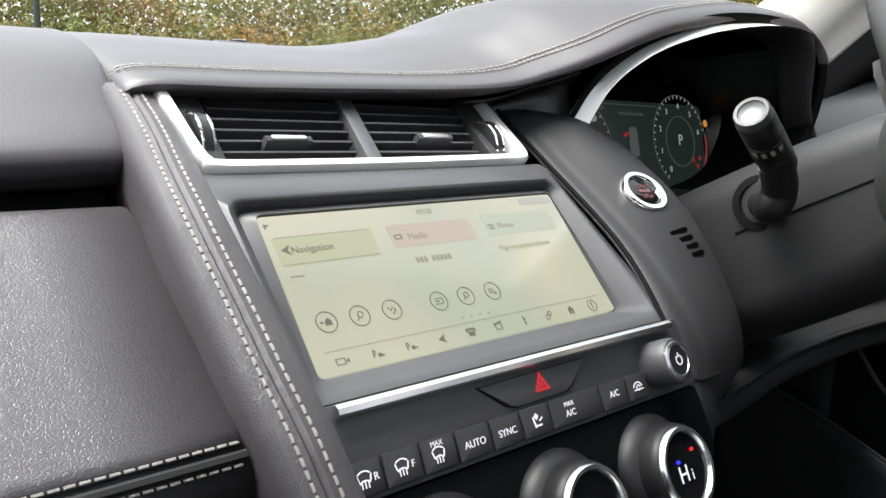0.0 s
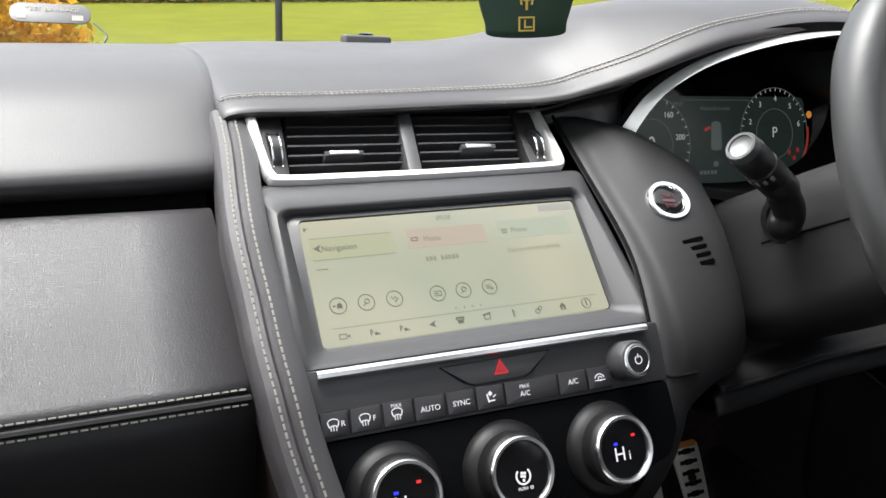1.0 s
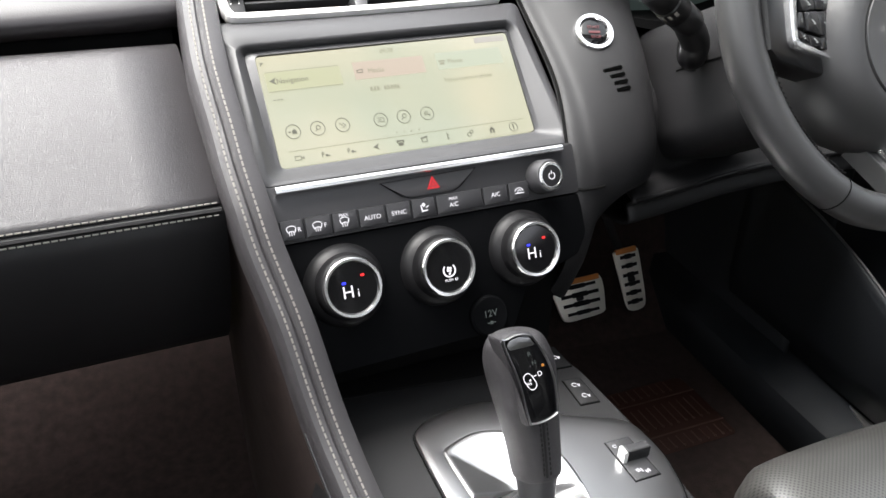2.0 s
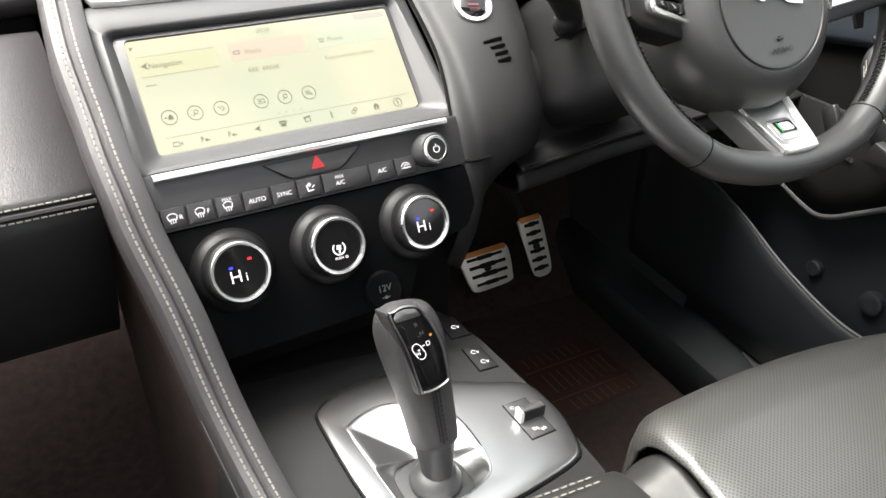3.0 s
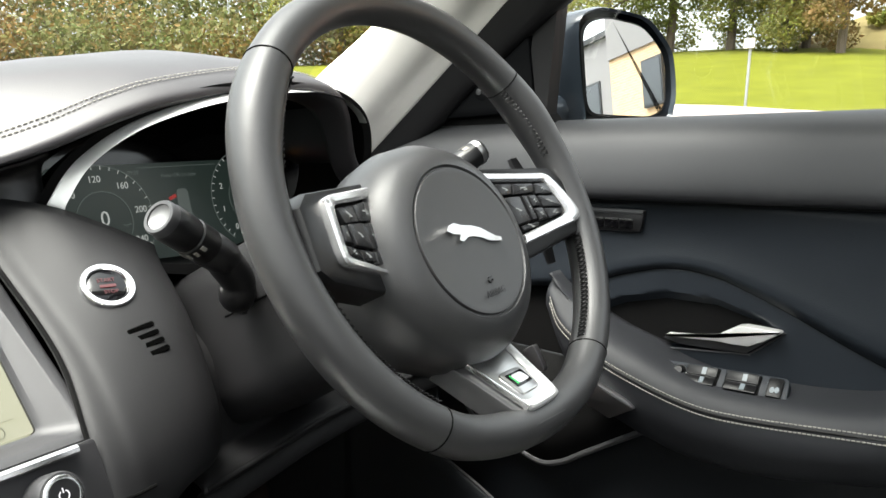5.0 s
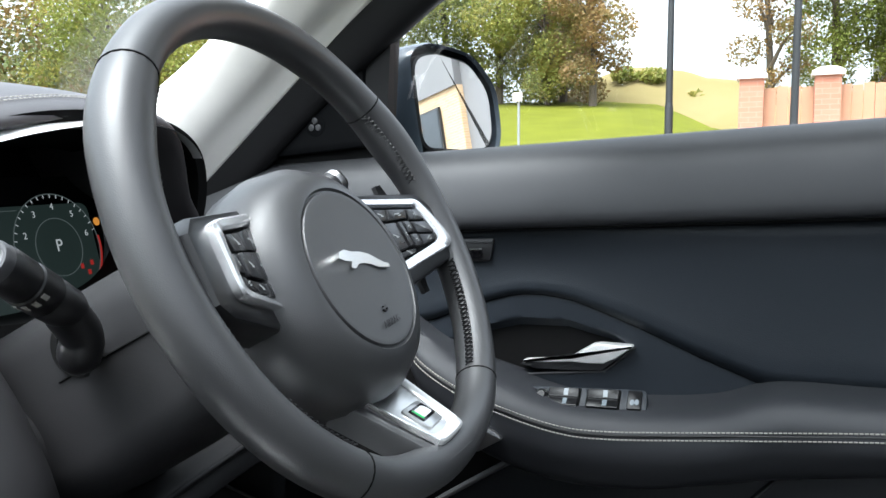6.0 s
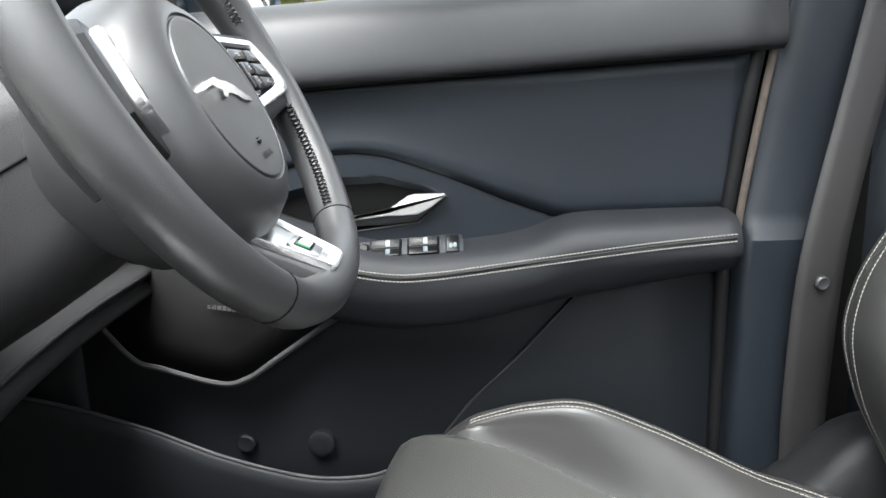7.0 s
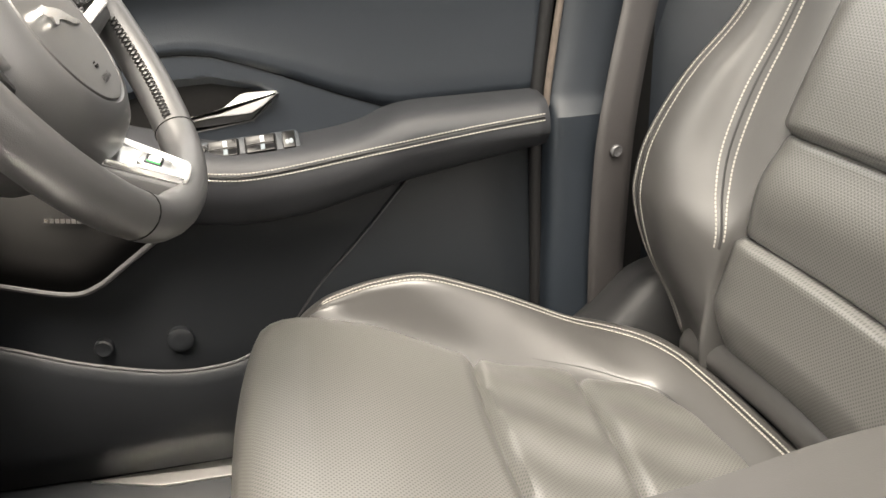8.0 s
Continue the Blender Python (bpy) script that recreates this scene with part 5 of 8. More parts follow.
slab_edge = polar([(p.x, p.y) for p in curve([vec(x, y, 0) for x, y in plate_outline], 200, True)])
ring("top", polar(top), hole, LEVEL, -0.36, -0.001, PLASTIC, console, bevel=0.004)
# Flat black sheet painting the shade over the tray by the stack.
well = [(-0.108, 0.070), (0.100, 0.055), (0.098, 0.018), (-0.108, 0.022)]
plate("tray", well, LEVEL, -0.01, 0.0012, DEEP, console, "flat black sheet for the shaded tray", 0.001)
ring("plate_gap", [(0.028 + (x - 0.028) * 1.016, -0.115 + (y + 0.115) * 1.016) for x, y in slab_edge], hole, LEVEL, -0.004, 0.0006, DEEP, console, bevel=0.0004)
rows = []
for w, z in ((0.0, -0.002), (0.0, 0.0016), (0.015, 0.0030), (0.05, 0.0036), (0.16, 0.0042), (0.40, 0.0046), (0.70, 0.0046), (0.92, 0.0042), (1.0, 0.0040), (1.0, -0.003)):
    rows.append([LEVEL @ vec(p[0] + (q[0] - p[0]) * w, p[1] + (q[1] - p[1]) * w, z) for p, q in zip(slab_edge, hole)])
v, fc = grid(rows, True, True)
mesh("plate", v, fc, CONSOLE_ALLOY, console, "satin silver console plate", angle=60)
gate_edge = polar(quad([(-0.002, -0.117), (0.053, -0.121), (0.060, -0.164), (0.000, -0.170)], 0.018, 8))
rows = []
for w, z in ((0.0, 0.0036), (0.02, 0.0046), (0.06, 0.0048), (0.12, 0.0040), (0.25, 0.0020), (0.50, -0.0022), (0.75, -0.0060), (1.0, -0.0096)):
    rows.append([LEVEL @ vec(p[0] + (q[0] - p[0]) * w, p[1] + (q[1] - p[1]) * w, z) for p, q in zip(hole, gate_edge)])
v, fc = grid(rows, True)
mesh("lever_dish", v, fc, LIT_ALLOY, console, "dished satin silver surround", angle=70)
plate("gate", gate_edge, LEVEL, -0.02, -0.0085, GREY, console, "", 0.0012)

GUNMETAL = material("gunmetal", (0.10, 0.10, 0.104), 0.42, metal=0.8)
selector = thing("gear_selector", "black leather gear selector with chrome framed window", "gear selector")
lathe("boot", [(0.0215, 0.000), (0.0212, 0.002), (0.0190, 0.0065), (0.0150, 0.0100), (0.0110, 0.012), (0.010, 0.012)], pose(0.028, -0.145, 0.715), GREY, selector)
head = [(vec(0.0290, -0.1460, 0.722), 0.0120, 0.0130), (vec(0.0265, -0.1410, 0.762), 0.0166, 0.0176), (vec(0.0225, -0.1340, 0.790), 0.0188, 0.0200), (vec(0.0170, -0.1250, 0.822), 0.0216, 0.0234), (vec(0.0135, -0.1180, 0.846), 0.0230, 0.0250), (vec(0.0110, -0.1140, 0.861), 0.0215, 0.0226), (vec(0.0103, -0.1128, 0.8675), 0.0165, 0.0165), (vec(0.0100, -0.1125, 0.8695), 0.0080, 0.0080)]


def oval(c0, rx, ry, tilt=20, e=0.72):
    ux = vec(0.985, 0.17, 0)
    uy = vec(-0.17, 0.985, 0) * math.cos(radians(tilt)) + vec(0, 0, -math.sin(radians(tilt)))
    return [c0 + ux * (rx * math.copysign(abs(math.cos(a)) ** e, math.cos(a))) + uy * (ry * math.copysign(abs(math.sin(a)) ** e, math.sin(a))) for a in [2 * math.pi * i / 40 for i in range(40)]]


v, fc = grid([oval(p, rx, ry, e=1.0) for p, rx, ry in head[:2]], True, False, True)
mesh("collar", v, fc, GUNMETAL, selector, "dark grey metal collar")
grip = [oval(vec(0.0266, -0.1413, 0.7585), 0.0165, 0.0176, e=1.0), oval(vec(0.0265, -0.1410, 0.7605), 0.0182, 0.0194, e=0.95)] + [oval(p, rx, ry, e=0.72 if p.z < 0.85 else 0.95) for p, rx, ry in head[2:]]
columns = [curve([g[j] for g in grip], 36) for j in range(40)]
v, fc = grid([list(r) for r in zip(*columns)], True, False, True)
mesh("grip", v, fc, GRAINED, selector)
WIN = frame_at((0.0125, -0.1434, 0.8504), (0.975, 0.16, 0.14), vec(-0.17, 0.36, 0.90))
edge = [(-0.0152, 0.0325), (-0.0115, 0.0350), (-0.0030, 0.0352), (0.0055, 0.0318), (0.0092, 0.0270), (0.0148, 0.0110), (0.0168, -0.0060), (0.0140, -0.0270), (0.0115, -0.0312), (0.0010, -0.0324), (-0.0085, -0.0308), (-0.0108, -0.0265), (-0.0112, 0.0050)]
outer = [(p.x, p.y) for p in curve([vec(x, y, 0) for x, y in edge], 72, True)]
innr = [(0.001 + (x - 0.001) * 0.90, 0.001 + (y - 0.001) * 0.962) for x, y in outer]
plate("window_bezel", [(0.001 + (x - 0.001) * 1.12, 0.001 + (y - 0.001) * 1.03) for x, y in outer], WIN, -0.016, 0.0002, GRAINED, selector, "", 0.003)
ring("window_frame", outer, innr, WIN, -0.004, 0.0014, CONSOLE_ALLOY, selector, "thin satin silver window frame", 0.0005)
window = plate("window", innr, WIN, -0.010, 0.0004, GLOSS, selector, "glossy black display window", 0.0006)
plate("release_cap", quad([(-0.0128, 0.0300), (-0.0092, 0.0334), (-0.0022, 0.0330), (0.0052, 0.0296), (0.0080, 0.0232), (-0.0116, 0.0262)], 0.0016, 3), WIN, -0.004, 0.0012, CONSOLE_ALLOY, selector, "flat silver release button", 0.0006)
writing("legend", "R", 0.0046, WIN, DIM, window, 0.0019, 0.0186, 0.0006, turn=4)
writing("legend", "N", 0.0042, WIN, DIM, window, 0.0039, 0.0112, 0.0006, turn=4)
writing("legend", "D", 0.0050, WIN, INK, window, 0.0062, 0.0022, 0.0006, turn=4)
writing("legend", "S+", 0.0046, WIN, INK, window, -0.0024, -0.0006, 0.0006, turn=60)
join_plates("legend", [arc(-0.0036, 0.0030, 0.0030, 0.0006, 30, 190, 10), arc(-0.0010, -0.0038, 0.0030, 0.0006, 210, 370, 10), bar(0.0008, 0.0006, 0.0006, 0.0070, 20), bar(-0.0054, -0.0014, 0.0006, 0.0070, 20), bar(0.0022, 0.0022, 0.0024, 0.0006)], WIN, 0.0004, 0.0007, INK, window)
join_plates("warm_light", [circle(0.0011, 10, 0.0100, 0.0072)], WIN, 0.0004, 0.0007, AMBER, window)
seam_line = [vec(0.0215, -0.1492, 0.8150), vec(0.0238, -0.1534, 0.7950), vec(0.0262, -0.1590, 0.7690)]
pipe("seam_groove", curve(seam_line, 12), 0.0010, DARKTHREAD, selector, n=6)
for sx in (-0.0026, 0.0026):
    seam("stitching", curve([p + vec(sx, -0.0004, 0) for p in seam_line], 12), DARKTHREAD, selector, 0.0028, 0.0014, 0.0007, 0.0012, up=(0, -0.95, 0.3))

drive_switch = thing("drive_mode_switch", "small knurled black toggle switch in the console plate", "switch")
bed = [(0.1135, -0.1010), (0.1365, -0.1000), (0.1400, -0.1440), (0.1165, -0.1460)]
plate("bed_edge", [(0.1266 + (x - 0.1266) * 1.07, -0.1228 + (y + 0.1228) * 1.04) for x, y in bed], LEVEL, 0.0, 0.0050, DEEP, drive_switch, bevel=0.0003)
plate("bed", bed, LEVEL, 0.0, 0.0056, GREY, drive_switch, bevel=0.0006)
TOG = LEVEL @ pose(0.1295, -0.1215, 0.0054, 0, 0, 2)
toggle = plate("toggle", quad([(-0.0105, 0.0040), (0.0115, 0.0040), (0.0115, -0.0040), (-0.0105, -0.0040)], 0.001, 2), TOG, 0.0, 0.0120, GREY, drive_switch, "knurled grey toggle", 0.0012)
for i in range(6):
    plate("ridge", bar(0.0005, -0.0040, 0.0215, 0.0009), TOG @ pose(0, 0, 0.0020 + 0.0017 * i), 0.0, 0.0008, BLACK, toggle)
plate("bright_end", [(-0.0140, 0.0044), (-0.0105, 0.0044), (-0.0105, -0.0050), (-0.0140, -0.0050)], TOG, 0.0, 0.0118, SILVER, drive_switch, "bright end of the toggle", 0.001)
join_plates("legend", [bar(0.1240, -0.1365, 0.0030, 0.0034, 20), bar(0.1272, -0.1370, 0.0012, 0.0040, 10), bar(0.1318, -0.1390, 0.0050, 0.0008, 60), bar(0.1318, -0.1390, 0.0050, 0.0008, -20), bar(0.1318, -0.1390, 0.0050, 0.0008, 20)], LEVEL, 0.0056, 0.0059, INK, drive_switch)
join_plates("legend", [arc(0.1190, -0.1070, 0.0016, 0.0007, 20, 340, 10)], LEVEL, 0.0056, 0.0059, INK, drive_switch)
for pts, marks in (([(0.1160, 0.0420), (0.1340, 0.0400), (0.1370, 0.0080), (0.1170, 0.0080)], [(0.1275, 0.0235)]), ([(0.1190, -0.0110), (0.1360, -0.0115), (0.1385, -0.0460), (0.1200, -0.0460)], [(0.1275, -0.0200), (0.1300, -0.0360)])):
    sw = thing("console_switch", "small flat black push switch on the console", "switch", group="console switches")
    cx, cy = sum(p[0] for p in pts) / 4, sum(p[1] for p in pts) / 4
    plate("gap", [(cx + (x - cx) * 1.10, cy + (y - cy) * 1.05) for x, y in pts], LEVEL, -0.003, 0.0002, DEEP, sw, bevel=0.0003)
    plate("cap", pts, LEVEL, -0.003, 0.0008, PLASTIC, sw, bevel=0.0005)
    for x, y in marks:
        join_plates("legend", [arc(x - 0.0012, y, 0.0024, 0.0007, 30, 300, 10), bar(x + 0.0022, y - 0.001, 0.0008, 0.0038, 15), bar(x + 0.0034, y - 0.0012, 0.0008, 0.0034, -20)], LEVEL, 0.0008, 0.0011, INK, sw)

socket = thing("power_socket", "round black twelve volt socket cap", "power socket")
SOC = FAS @ pose(0.0387, -0.1340, 0.0)
lathe("cap", [(0.0180, -0.01), (0.0180, 0.003), (0.0162, 0.005), (0.0, 0.0045)], SOC, DIAL_BLACK, socket)
writing("legend", "12V", 0.0085, SOC, DIM, socket, 0, 0.002, 0.0052)
join_plates("legend", [bar(0, -0.006, 0.008, 0.0008), bar(0, -0.006, 0.0025, 0.0028)], SOC, 0.005, 0.0053, DIM, socket)
mesh("recess_wall", *grid([[S(u, 0.052, z) for u in (-0.14, 0.15)] for z in (0.80, 0.70)]), DEEP, stack)

armrest = thing("armrest_box", "padded leather centre armrest with pale stitching", "armrest")
sec = []
for y, z, w in ((-0.192, 0.690, 0.140), (-0.200, 0.724, 0.140), (-0.225, 0.738, 0.137), (-0.260, 0.752, 0.131), (-0.31, 0.772, 0.127), (-0.43, 0.787, 0.128), (-0.56, 0.788, 0.148), (-0.75, 0.788, 0.155)):
    sec.append([vec(0.020 - w, y, 0.62), vec(0.020 - w, y, z - 0.020), vec(0.020 - w + 0.012, y, z - 0.003), vec(0.020, y, z), vec(0.020 + w - 0.012, y, z - 0.003), vec(0.020 + w, y, z - 0.020), vec(0.020 + w, y, 0.62)])
shell("lid", loft(sec, 40, 24), 0.004, SEAT, armrest)
for dy in (0.0, -0.010):
    seam("stitching", [vec(x, -0.206 + dy, 0.7300 - 0.55 * dy) for x in (-0.09, -0.03, 0.05, 0.135)], THREAD, armrest, 0.0055, 0.002, 0.0008, lift=0.003, up=(0, 0.3, 1))
for dx in (0.0, -0.007):
    seam("stitching", curve([vec(x + dx, y, z) for x, y, z in ((0.138, -0.32, 0.770), (0.138, -0.43, 0.782), (0.158, -0.56, 0.7835), (0.165, -0.72, 0.7835))], 40), THREAD, armrest, 0.0036, 0.0011, 0.0007, lift=0.003, up=(0.4, 0, 0.9))

# ---- pedals and footwell ----
floor = tagged(mesh("floor", *grid([[vec(x, y, z) for x in (-0.80, 0.0, 0.80)] for y, z in ((-1.5, 0.36), (-0.6, 0.36), (0.42, 0.34), (0.62, 0.44), (0.78, 0.75), (0.78, 1.05))]), CARPET), "dark carpeted car floor", "floor", kind="structure")


def pedal(name, label, m, outline, slots):
    """A pressed metal pedal with a coppery top edge and black rubber bars: slots of (y, half width, x, height)."""
    ob = thing(name, label, "pedal")
    face = [(p.x, p.y) for p in curve([vec(x, y, 0) for x, y in outline], 48, True)]
    plate("face", face, m, -0.006, 0.0, PEDAL, ob, "brushed metal face", 0.0015)
    top = max(y for _, y in outline)
    left, right = min(x for x, y in outline if y > top - 0.012), max(x for x, y in outline if y > top - 0.012)
    plate("top_edge", quad([(left + 0.001, top + 0.001), (right - 0.001, top + 0.001), (right - 0.001, top - 0.0085), (left + 0.001, top - 0.0085)], 0.002, 2), m, -0.004, 0.0014, COPPER, ob, "coppery metal top edge", 0.0006)
    for y, hw, cx, k in slots:
        bars = [(-hw, k), (-hw * 0.45, k), (-hw * 0.36, k * 1.5), (hw * 0.36, k * 1.5), (hw * 0.45, k), (hw, k), (hw, -k), (hw * 0.45, -k), (hw * 0.36, -k * 1.5), (-hw * 0.36, -k * 1.5), (-hw * 0.45, -k), (-hw, -k)]
        plate("inlay", [(cx + a, y + b) for a, b in bars], m, -0.003, 0.0012, RUBBER, ob, "black rubber inlay", 0.0005)
    plate("arm", rounded(0.014, 0.16, 0.004, 2), m @ pose(0, 0.07, -0.03, -25), -0.006, 0.0, BLACK, ob)
    return ob


PEDAL = material("pedal_metal", (0.80, 0.78, 0.71), 0.45, metal=0.45, mottle=0.06, grain=0.1, size=700)
COPPER = material("coppery_metal", (0.70, 0.26, 0.06), 0.40, metal=0.3)
pedal("brake_pedal", "wide brushed metal brake pedal with black ribs", frame_at((0.430, 0.475, 0.450), (0.99, 0.02, 0.08), (-0.10, 0.55, 0.83)),
      [(-0.050, 0.034), (-0.020, 0.036), (0.020, 0.036), (0.046, 0.034), (0.051, 0.015), (0.047, -0.018), (0.040, -0.033), (0.0, -0.036), (-0.033, -0.035), (-0.042, -0.020), (-0.047, 0.010)],
      [(0.0225, 0.036, 0.000, 0.0026), (0.0075, 0.037, 0.002, 0.0030), (-0.0085, 0.036, 0.002, 0.0030), (-0.0240, 0.031, 0.002, 0.0026)])
pedal("accelerator_pedal", "tall narrow brushed metal accelerator pedal with black ribs", frame_at((0.530, 0.475, 0.474), (0.97, 0.02, 0.10), (-0.24, 0.42, 0.87)),
      [(-0.023, 0.055), (0.0, 0.058), (0.020, 0.055), (0.024, 0.045), (0.024, 0.0), (0.022, -0.044), (0.012, -0.056), (-0.008, -0.056), (-0.017, -0.044), (-0.021, 0.0), (-0.025, 0.045)],
      [(0.0430 - 0.0166 * j, 0.0155, 0.0003, 0.0030) for j in range(6)])
mat_ = thing("floor_mat", "dark carpet floor mat with a ribbed heel pad", "floor mat")
MAT = pose(0.37, 0.17, 0.352)
plate("carpet", rounded(0.52, 0.62, 0.05, 5), MAT, -0.004, 0.006, CARPET, mat_, bevel=0.003)
HEEL = material("brown_rubber", (0.032, 0.0120, 0.0080), 0.6, grain=0.4, size=300, spec=0.3)
HEEL_RIB = material("brown_rubber_ribs", (0.060, 0.032, 0.024), 0.5, grain=0.4, size=300)
PAD = MAT @ pose(0.117, 0.083, 0, 0, 0, 4)
plate("heel_pad", rounded(0.160, 0.146, 0.010, 4), PAD, 0.006, 0.0072, HEEL, mat_, "brownish rubber heel pad", 0.001)
for y in (0.036, -0.038):
    plate("cross_rib", bar(0.0, y, 0.158, 0.0020), PAD, 0.0072, 0.0086, HEEL_RIB, mat_)
for y, h, first, count in ((0.058, 0.022, -0.064, 8), (0.001, 0.046, -0.056, 9), (-0.056, 0.022, -0.050, 9)):
    for j in range(count):
        x = first + 0.0150 * j
        plate("rib", bar(x, y, 0.0018, h), PAD, 0.0072, 0.0084, HEEL_RIB, mat_)
        lathe("stud", [(0.0020, 0.0072), (0.0020, 0.0090), (0.0010, 0.0096)], PAD @ pose(x, y - h / 2, 0), HEEL_RIB, mat_, n=8)

# ---- driver's door ----
door = thing("driver_door", "closed car door with charcoal vinyl panels and a stitched armrest", "car door")


def belt(y):
    return 1.165 - (y + 0.51) * 0.052


secs = [[vec(x, y, belt(y) + z) for x, z in ((0.790, -0.006), (0.772, 0.000), (0.750, -0.003), (0.730, -0.022), (0.719, -0.052), (0.715, -0.082), (0.724, -0.090))] for y in (0.44, 0.2, 0.0, -0.25, -0.545)]
BELT_TOP = material("belt_top_vinyl", (0.018, 0.0188, 0.0205), 0.48, grain=0.12, size=1500, spec=0.5)
shell("belt_trim", loft(secs, 24, 24), 0.004, BELT_TOP, door)
pipe("seam_line", [vec(0.7235, y, belt(y) - 0.092) for y in (0.40, 0.0, -0.25, -0.512)], 0.0018, DEEP, door, n=6)


def kink(y):
    """The line where the upper panel ends."""
    pts = ((-0.53, 0.898), (-0.335, 0.8945), (-0.317, 0.8945), (-0.251, 0.919), (-0.190, 0.945), (-0.150, 0.960), (-0.115, 0.9715), (-0.085, 0.976), (-0.05, 0.975), (0.0, 0.960), (0.06, 0.935), (0.42, 0.88))
    for (a, za), (b, zb) in zip(pts, pts[1:]):
        if y <= b:
            return za + (zb - za) * (y - a) / (b - a)
    return pts[-1][1]


ys = [-0.515 + 0.91 * i / 48 for i in range(49)]
rows = []
for y in ys:
    z0, z1 = belt(y) - 0.092, kink(y)
    rows.append([vec(0.737 + 0.005 * math.sin(math.pi * k / 10) + 0.004 * (k == 10), y, z0 + (z1 - z0) * k / 10) for k in range(11)])
shell("upper_panel", rows, 0.004, PANEL, door)


def scoop(y, z):
    """Depth of the leaf-shaped hollow behind the handle."""
    top = between(((-0.186, 0.924), (-0.162, 0.936), (-0.109, 0.948), (-0.051, 0.946), (0.0, 0.932), (0.05, 0.906), (0.09, 0.88)), y)
    low = between(((-0.186, 0.922), (-0.151, 0.894), (-0.100, 0.887), (-0.059, 0.881), (-0.032, 0.868), (0.0, 0.852), (0.09, 0.84)), y)
    if y < -0.186:
        return 0.0
    return 0.024 * max(0.0, min(1.0, (top - z) / 0.026)) ** 0.8 * max(0.0, min(1.0, (z - low) / 0.005)) * min(1.0, (y + 0.186) / 0.03)


rows = []
for y in [-0.345 + 0.430 * i / 120 for i in range(121)]:
    top, low = kink(y) - 0.0015, 0.846
    rows.append([vec(0.7425 + scoop(y, top + (low - top) * k / 44), y, top + (low - top) * k / 44) for k in range(45)])
shell("handle_panel", rows, 0.002, PANEL, door)
pipe("crease", [vec(0.7408, y, kink(y) - 0.0008) for y in ys if -0.49 < y < 0.08], 0.0008, DEEP, door, n=6)

arm_secs = []
for y, t, b, xi in ((-0.497, 0.903, 0.842, 0.668), (-0.40, 0.902, 0.828, 0.664), (-0.325, 0.899, 0.815, 0.662), (-0.270, 0.880, 0.802, 0.660), (-0.20, 0.870, 0.786, 0.660), (-0.12, 0.868, 0.780, 0.662), (-0.05, 0.884, 0.790, 0.668), (0.0, 0.898, 0.806, 0.676), (0.05, 0.922, 0.835, 0.690), (0.085, 0.950, 0.885, 0.712)):
    arm_secs.append([vec(0.752, y, t + 0.001), vec(0.715, y, t), vec(xi + 0.018, y, t - 0.004), vec(xi + 0.003, y, t - 0.018), vec(xi, y, t - 0.034), vec(xi + 0.006, y, (t + b) / 2 - 0.012), vec(xi + 0.026, y, b + 0.004), vec(0.730, y, b), vec(0.752, y, b + 0.004)])
arm_rows = loft(arm_secs, 60, 32)
shell("armrest", arm_rows, 0.003, BELT, door)
stz = [(-0.490, 0.8890, 0.6675), (-0.40, 0.8815, 0.6640), (-0.28, 0.8675, 0.6605), (-0.172, 0.8545, 0.6595), (-0.118, 0.8540, 0.6605), (-0.055, 0.8650, 0.6655), (0.0, 0.8790, 0.6745), (0.050, 0.9010, 0.6880), (0.075, 0.9260, 0.7030)]
for dz in (0.0, -0.0078):
    seam("stitching", curve([vec(x - 0.0022, y, z + dz) for y, z, x in stz], 60), THREAD, door, 0.0032, 0.0009, 0.0007, up=(-1, 0, 0.25))
pipe("seam_line", curve([vec(x - 0.0005, y, z - 0.0038) for y, z, x in stz], 60), 0.0013, DARKTHREAD, door, n=6)

# lower part: bin, raised rear panel, speaker panel
# Darker than the upper vinyl: paints the shade low in the cabin.
SHADED = material("shaded_plastic", (0.0068, 0.0083, 0.0102), 0.58, grain=0.3, size=900, spec=0.3)
rows = [[vec(0.748, y, 0.84), vec(0.752, y, 0.74), vec(0.752, y, 0.60), vec(0.745, y, 0.44)] for y in (-0.50, -0.2, 0.1, 0.45)]
shell("lower_panel", rows, 0.004, SHADED, door)
SIDE = frame_at((0.752, 0, 0), (0, -1, 0), (0, 0, 1))
# Same vinyl as above, darkened for the shade towards the floor.
plate("rear_lower_panel", [(0.497, 0.842), (0.405, 0.824), (0.338, 0.810), (0.266, 0.729), (0.199, 0.660), (0.117, 0.547), (0.086, 0.44), (0.497, 0.44)], SIDE, 0.0, 0.012, material("shaded_vinyl", (0.0058, 0.0076, 0.0098), 0.56, grain=0.3, size=900, spec=0.3), door, bevel=0.003)
# Thin grey pipe painting the highlight on the slanting edge.
pipe("edge_highlight", curve([vec(0.7398, y, z) for y, z in ((-0.338, 0.808), (-0.266, 0.728), (-0.199, 0.659), (-0.117, 0.546))], 24), 0.0012, GREY, door, n=6)
lip = [vec(0.690, 0.42, 0.72), vec(0.690, 0.28, 0.690), vec(0.689, 0.18, 0.660), vec(0.688, 0.09, 0.624), vec(0.688, 0.0, 0.599), vec(0.689, -0.06, 0.595), vec(0.692, -0.11, 0.604), vec(0.700, -0.17, 0.640)]
lipc = curve(lip, 48)
shell("bin_wall", [[p + vec(0.004, 0, 0.0), p + vec(-0.002, 0, -0.006), p + vec(-0.004, 0, -0.02), vec(p.x + 0.004, p.y, 0.50), vec(p.x + 0.02, p.y, 0.44)] for p in lipc], 0.004, SHADED, door)
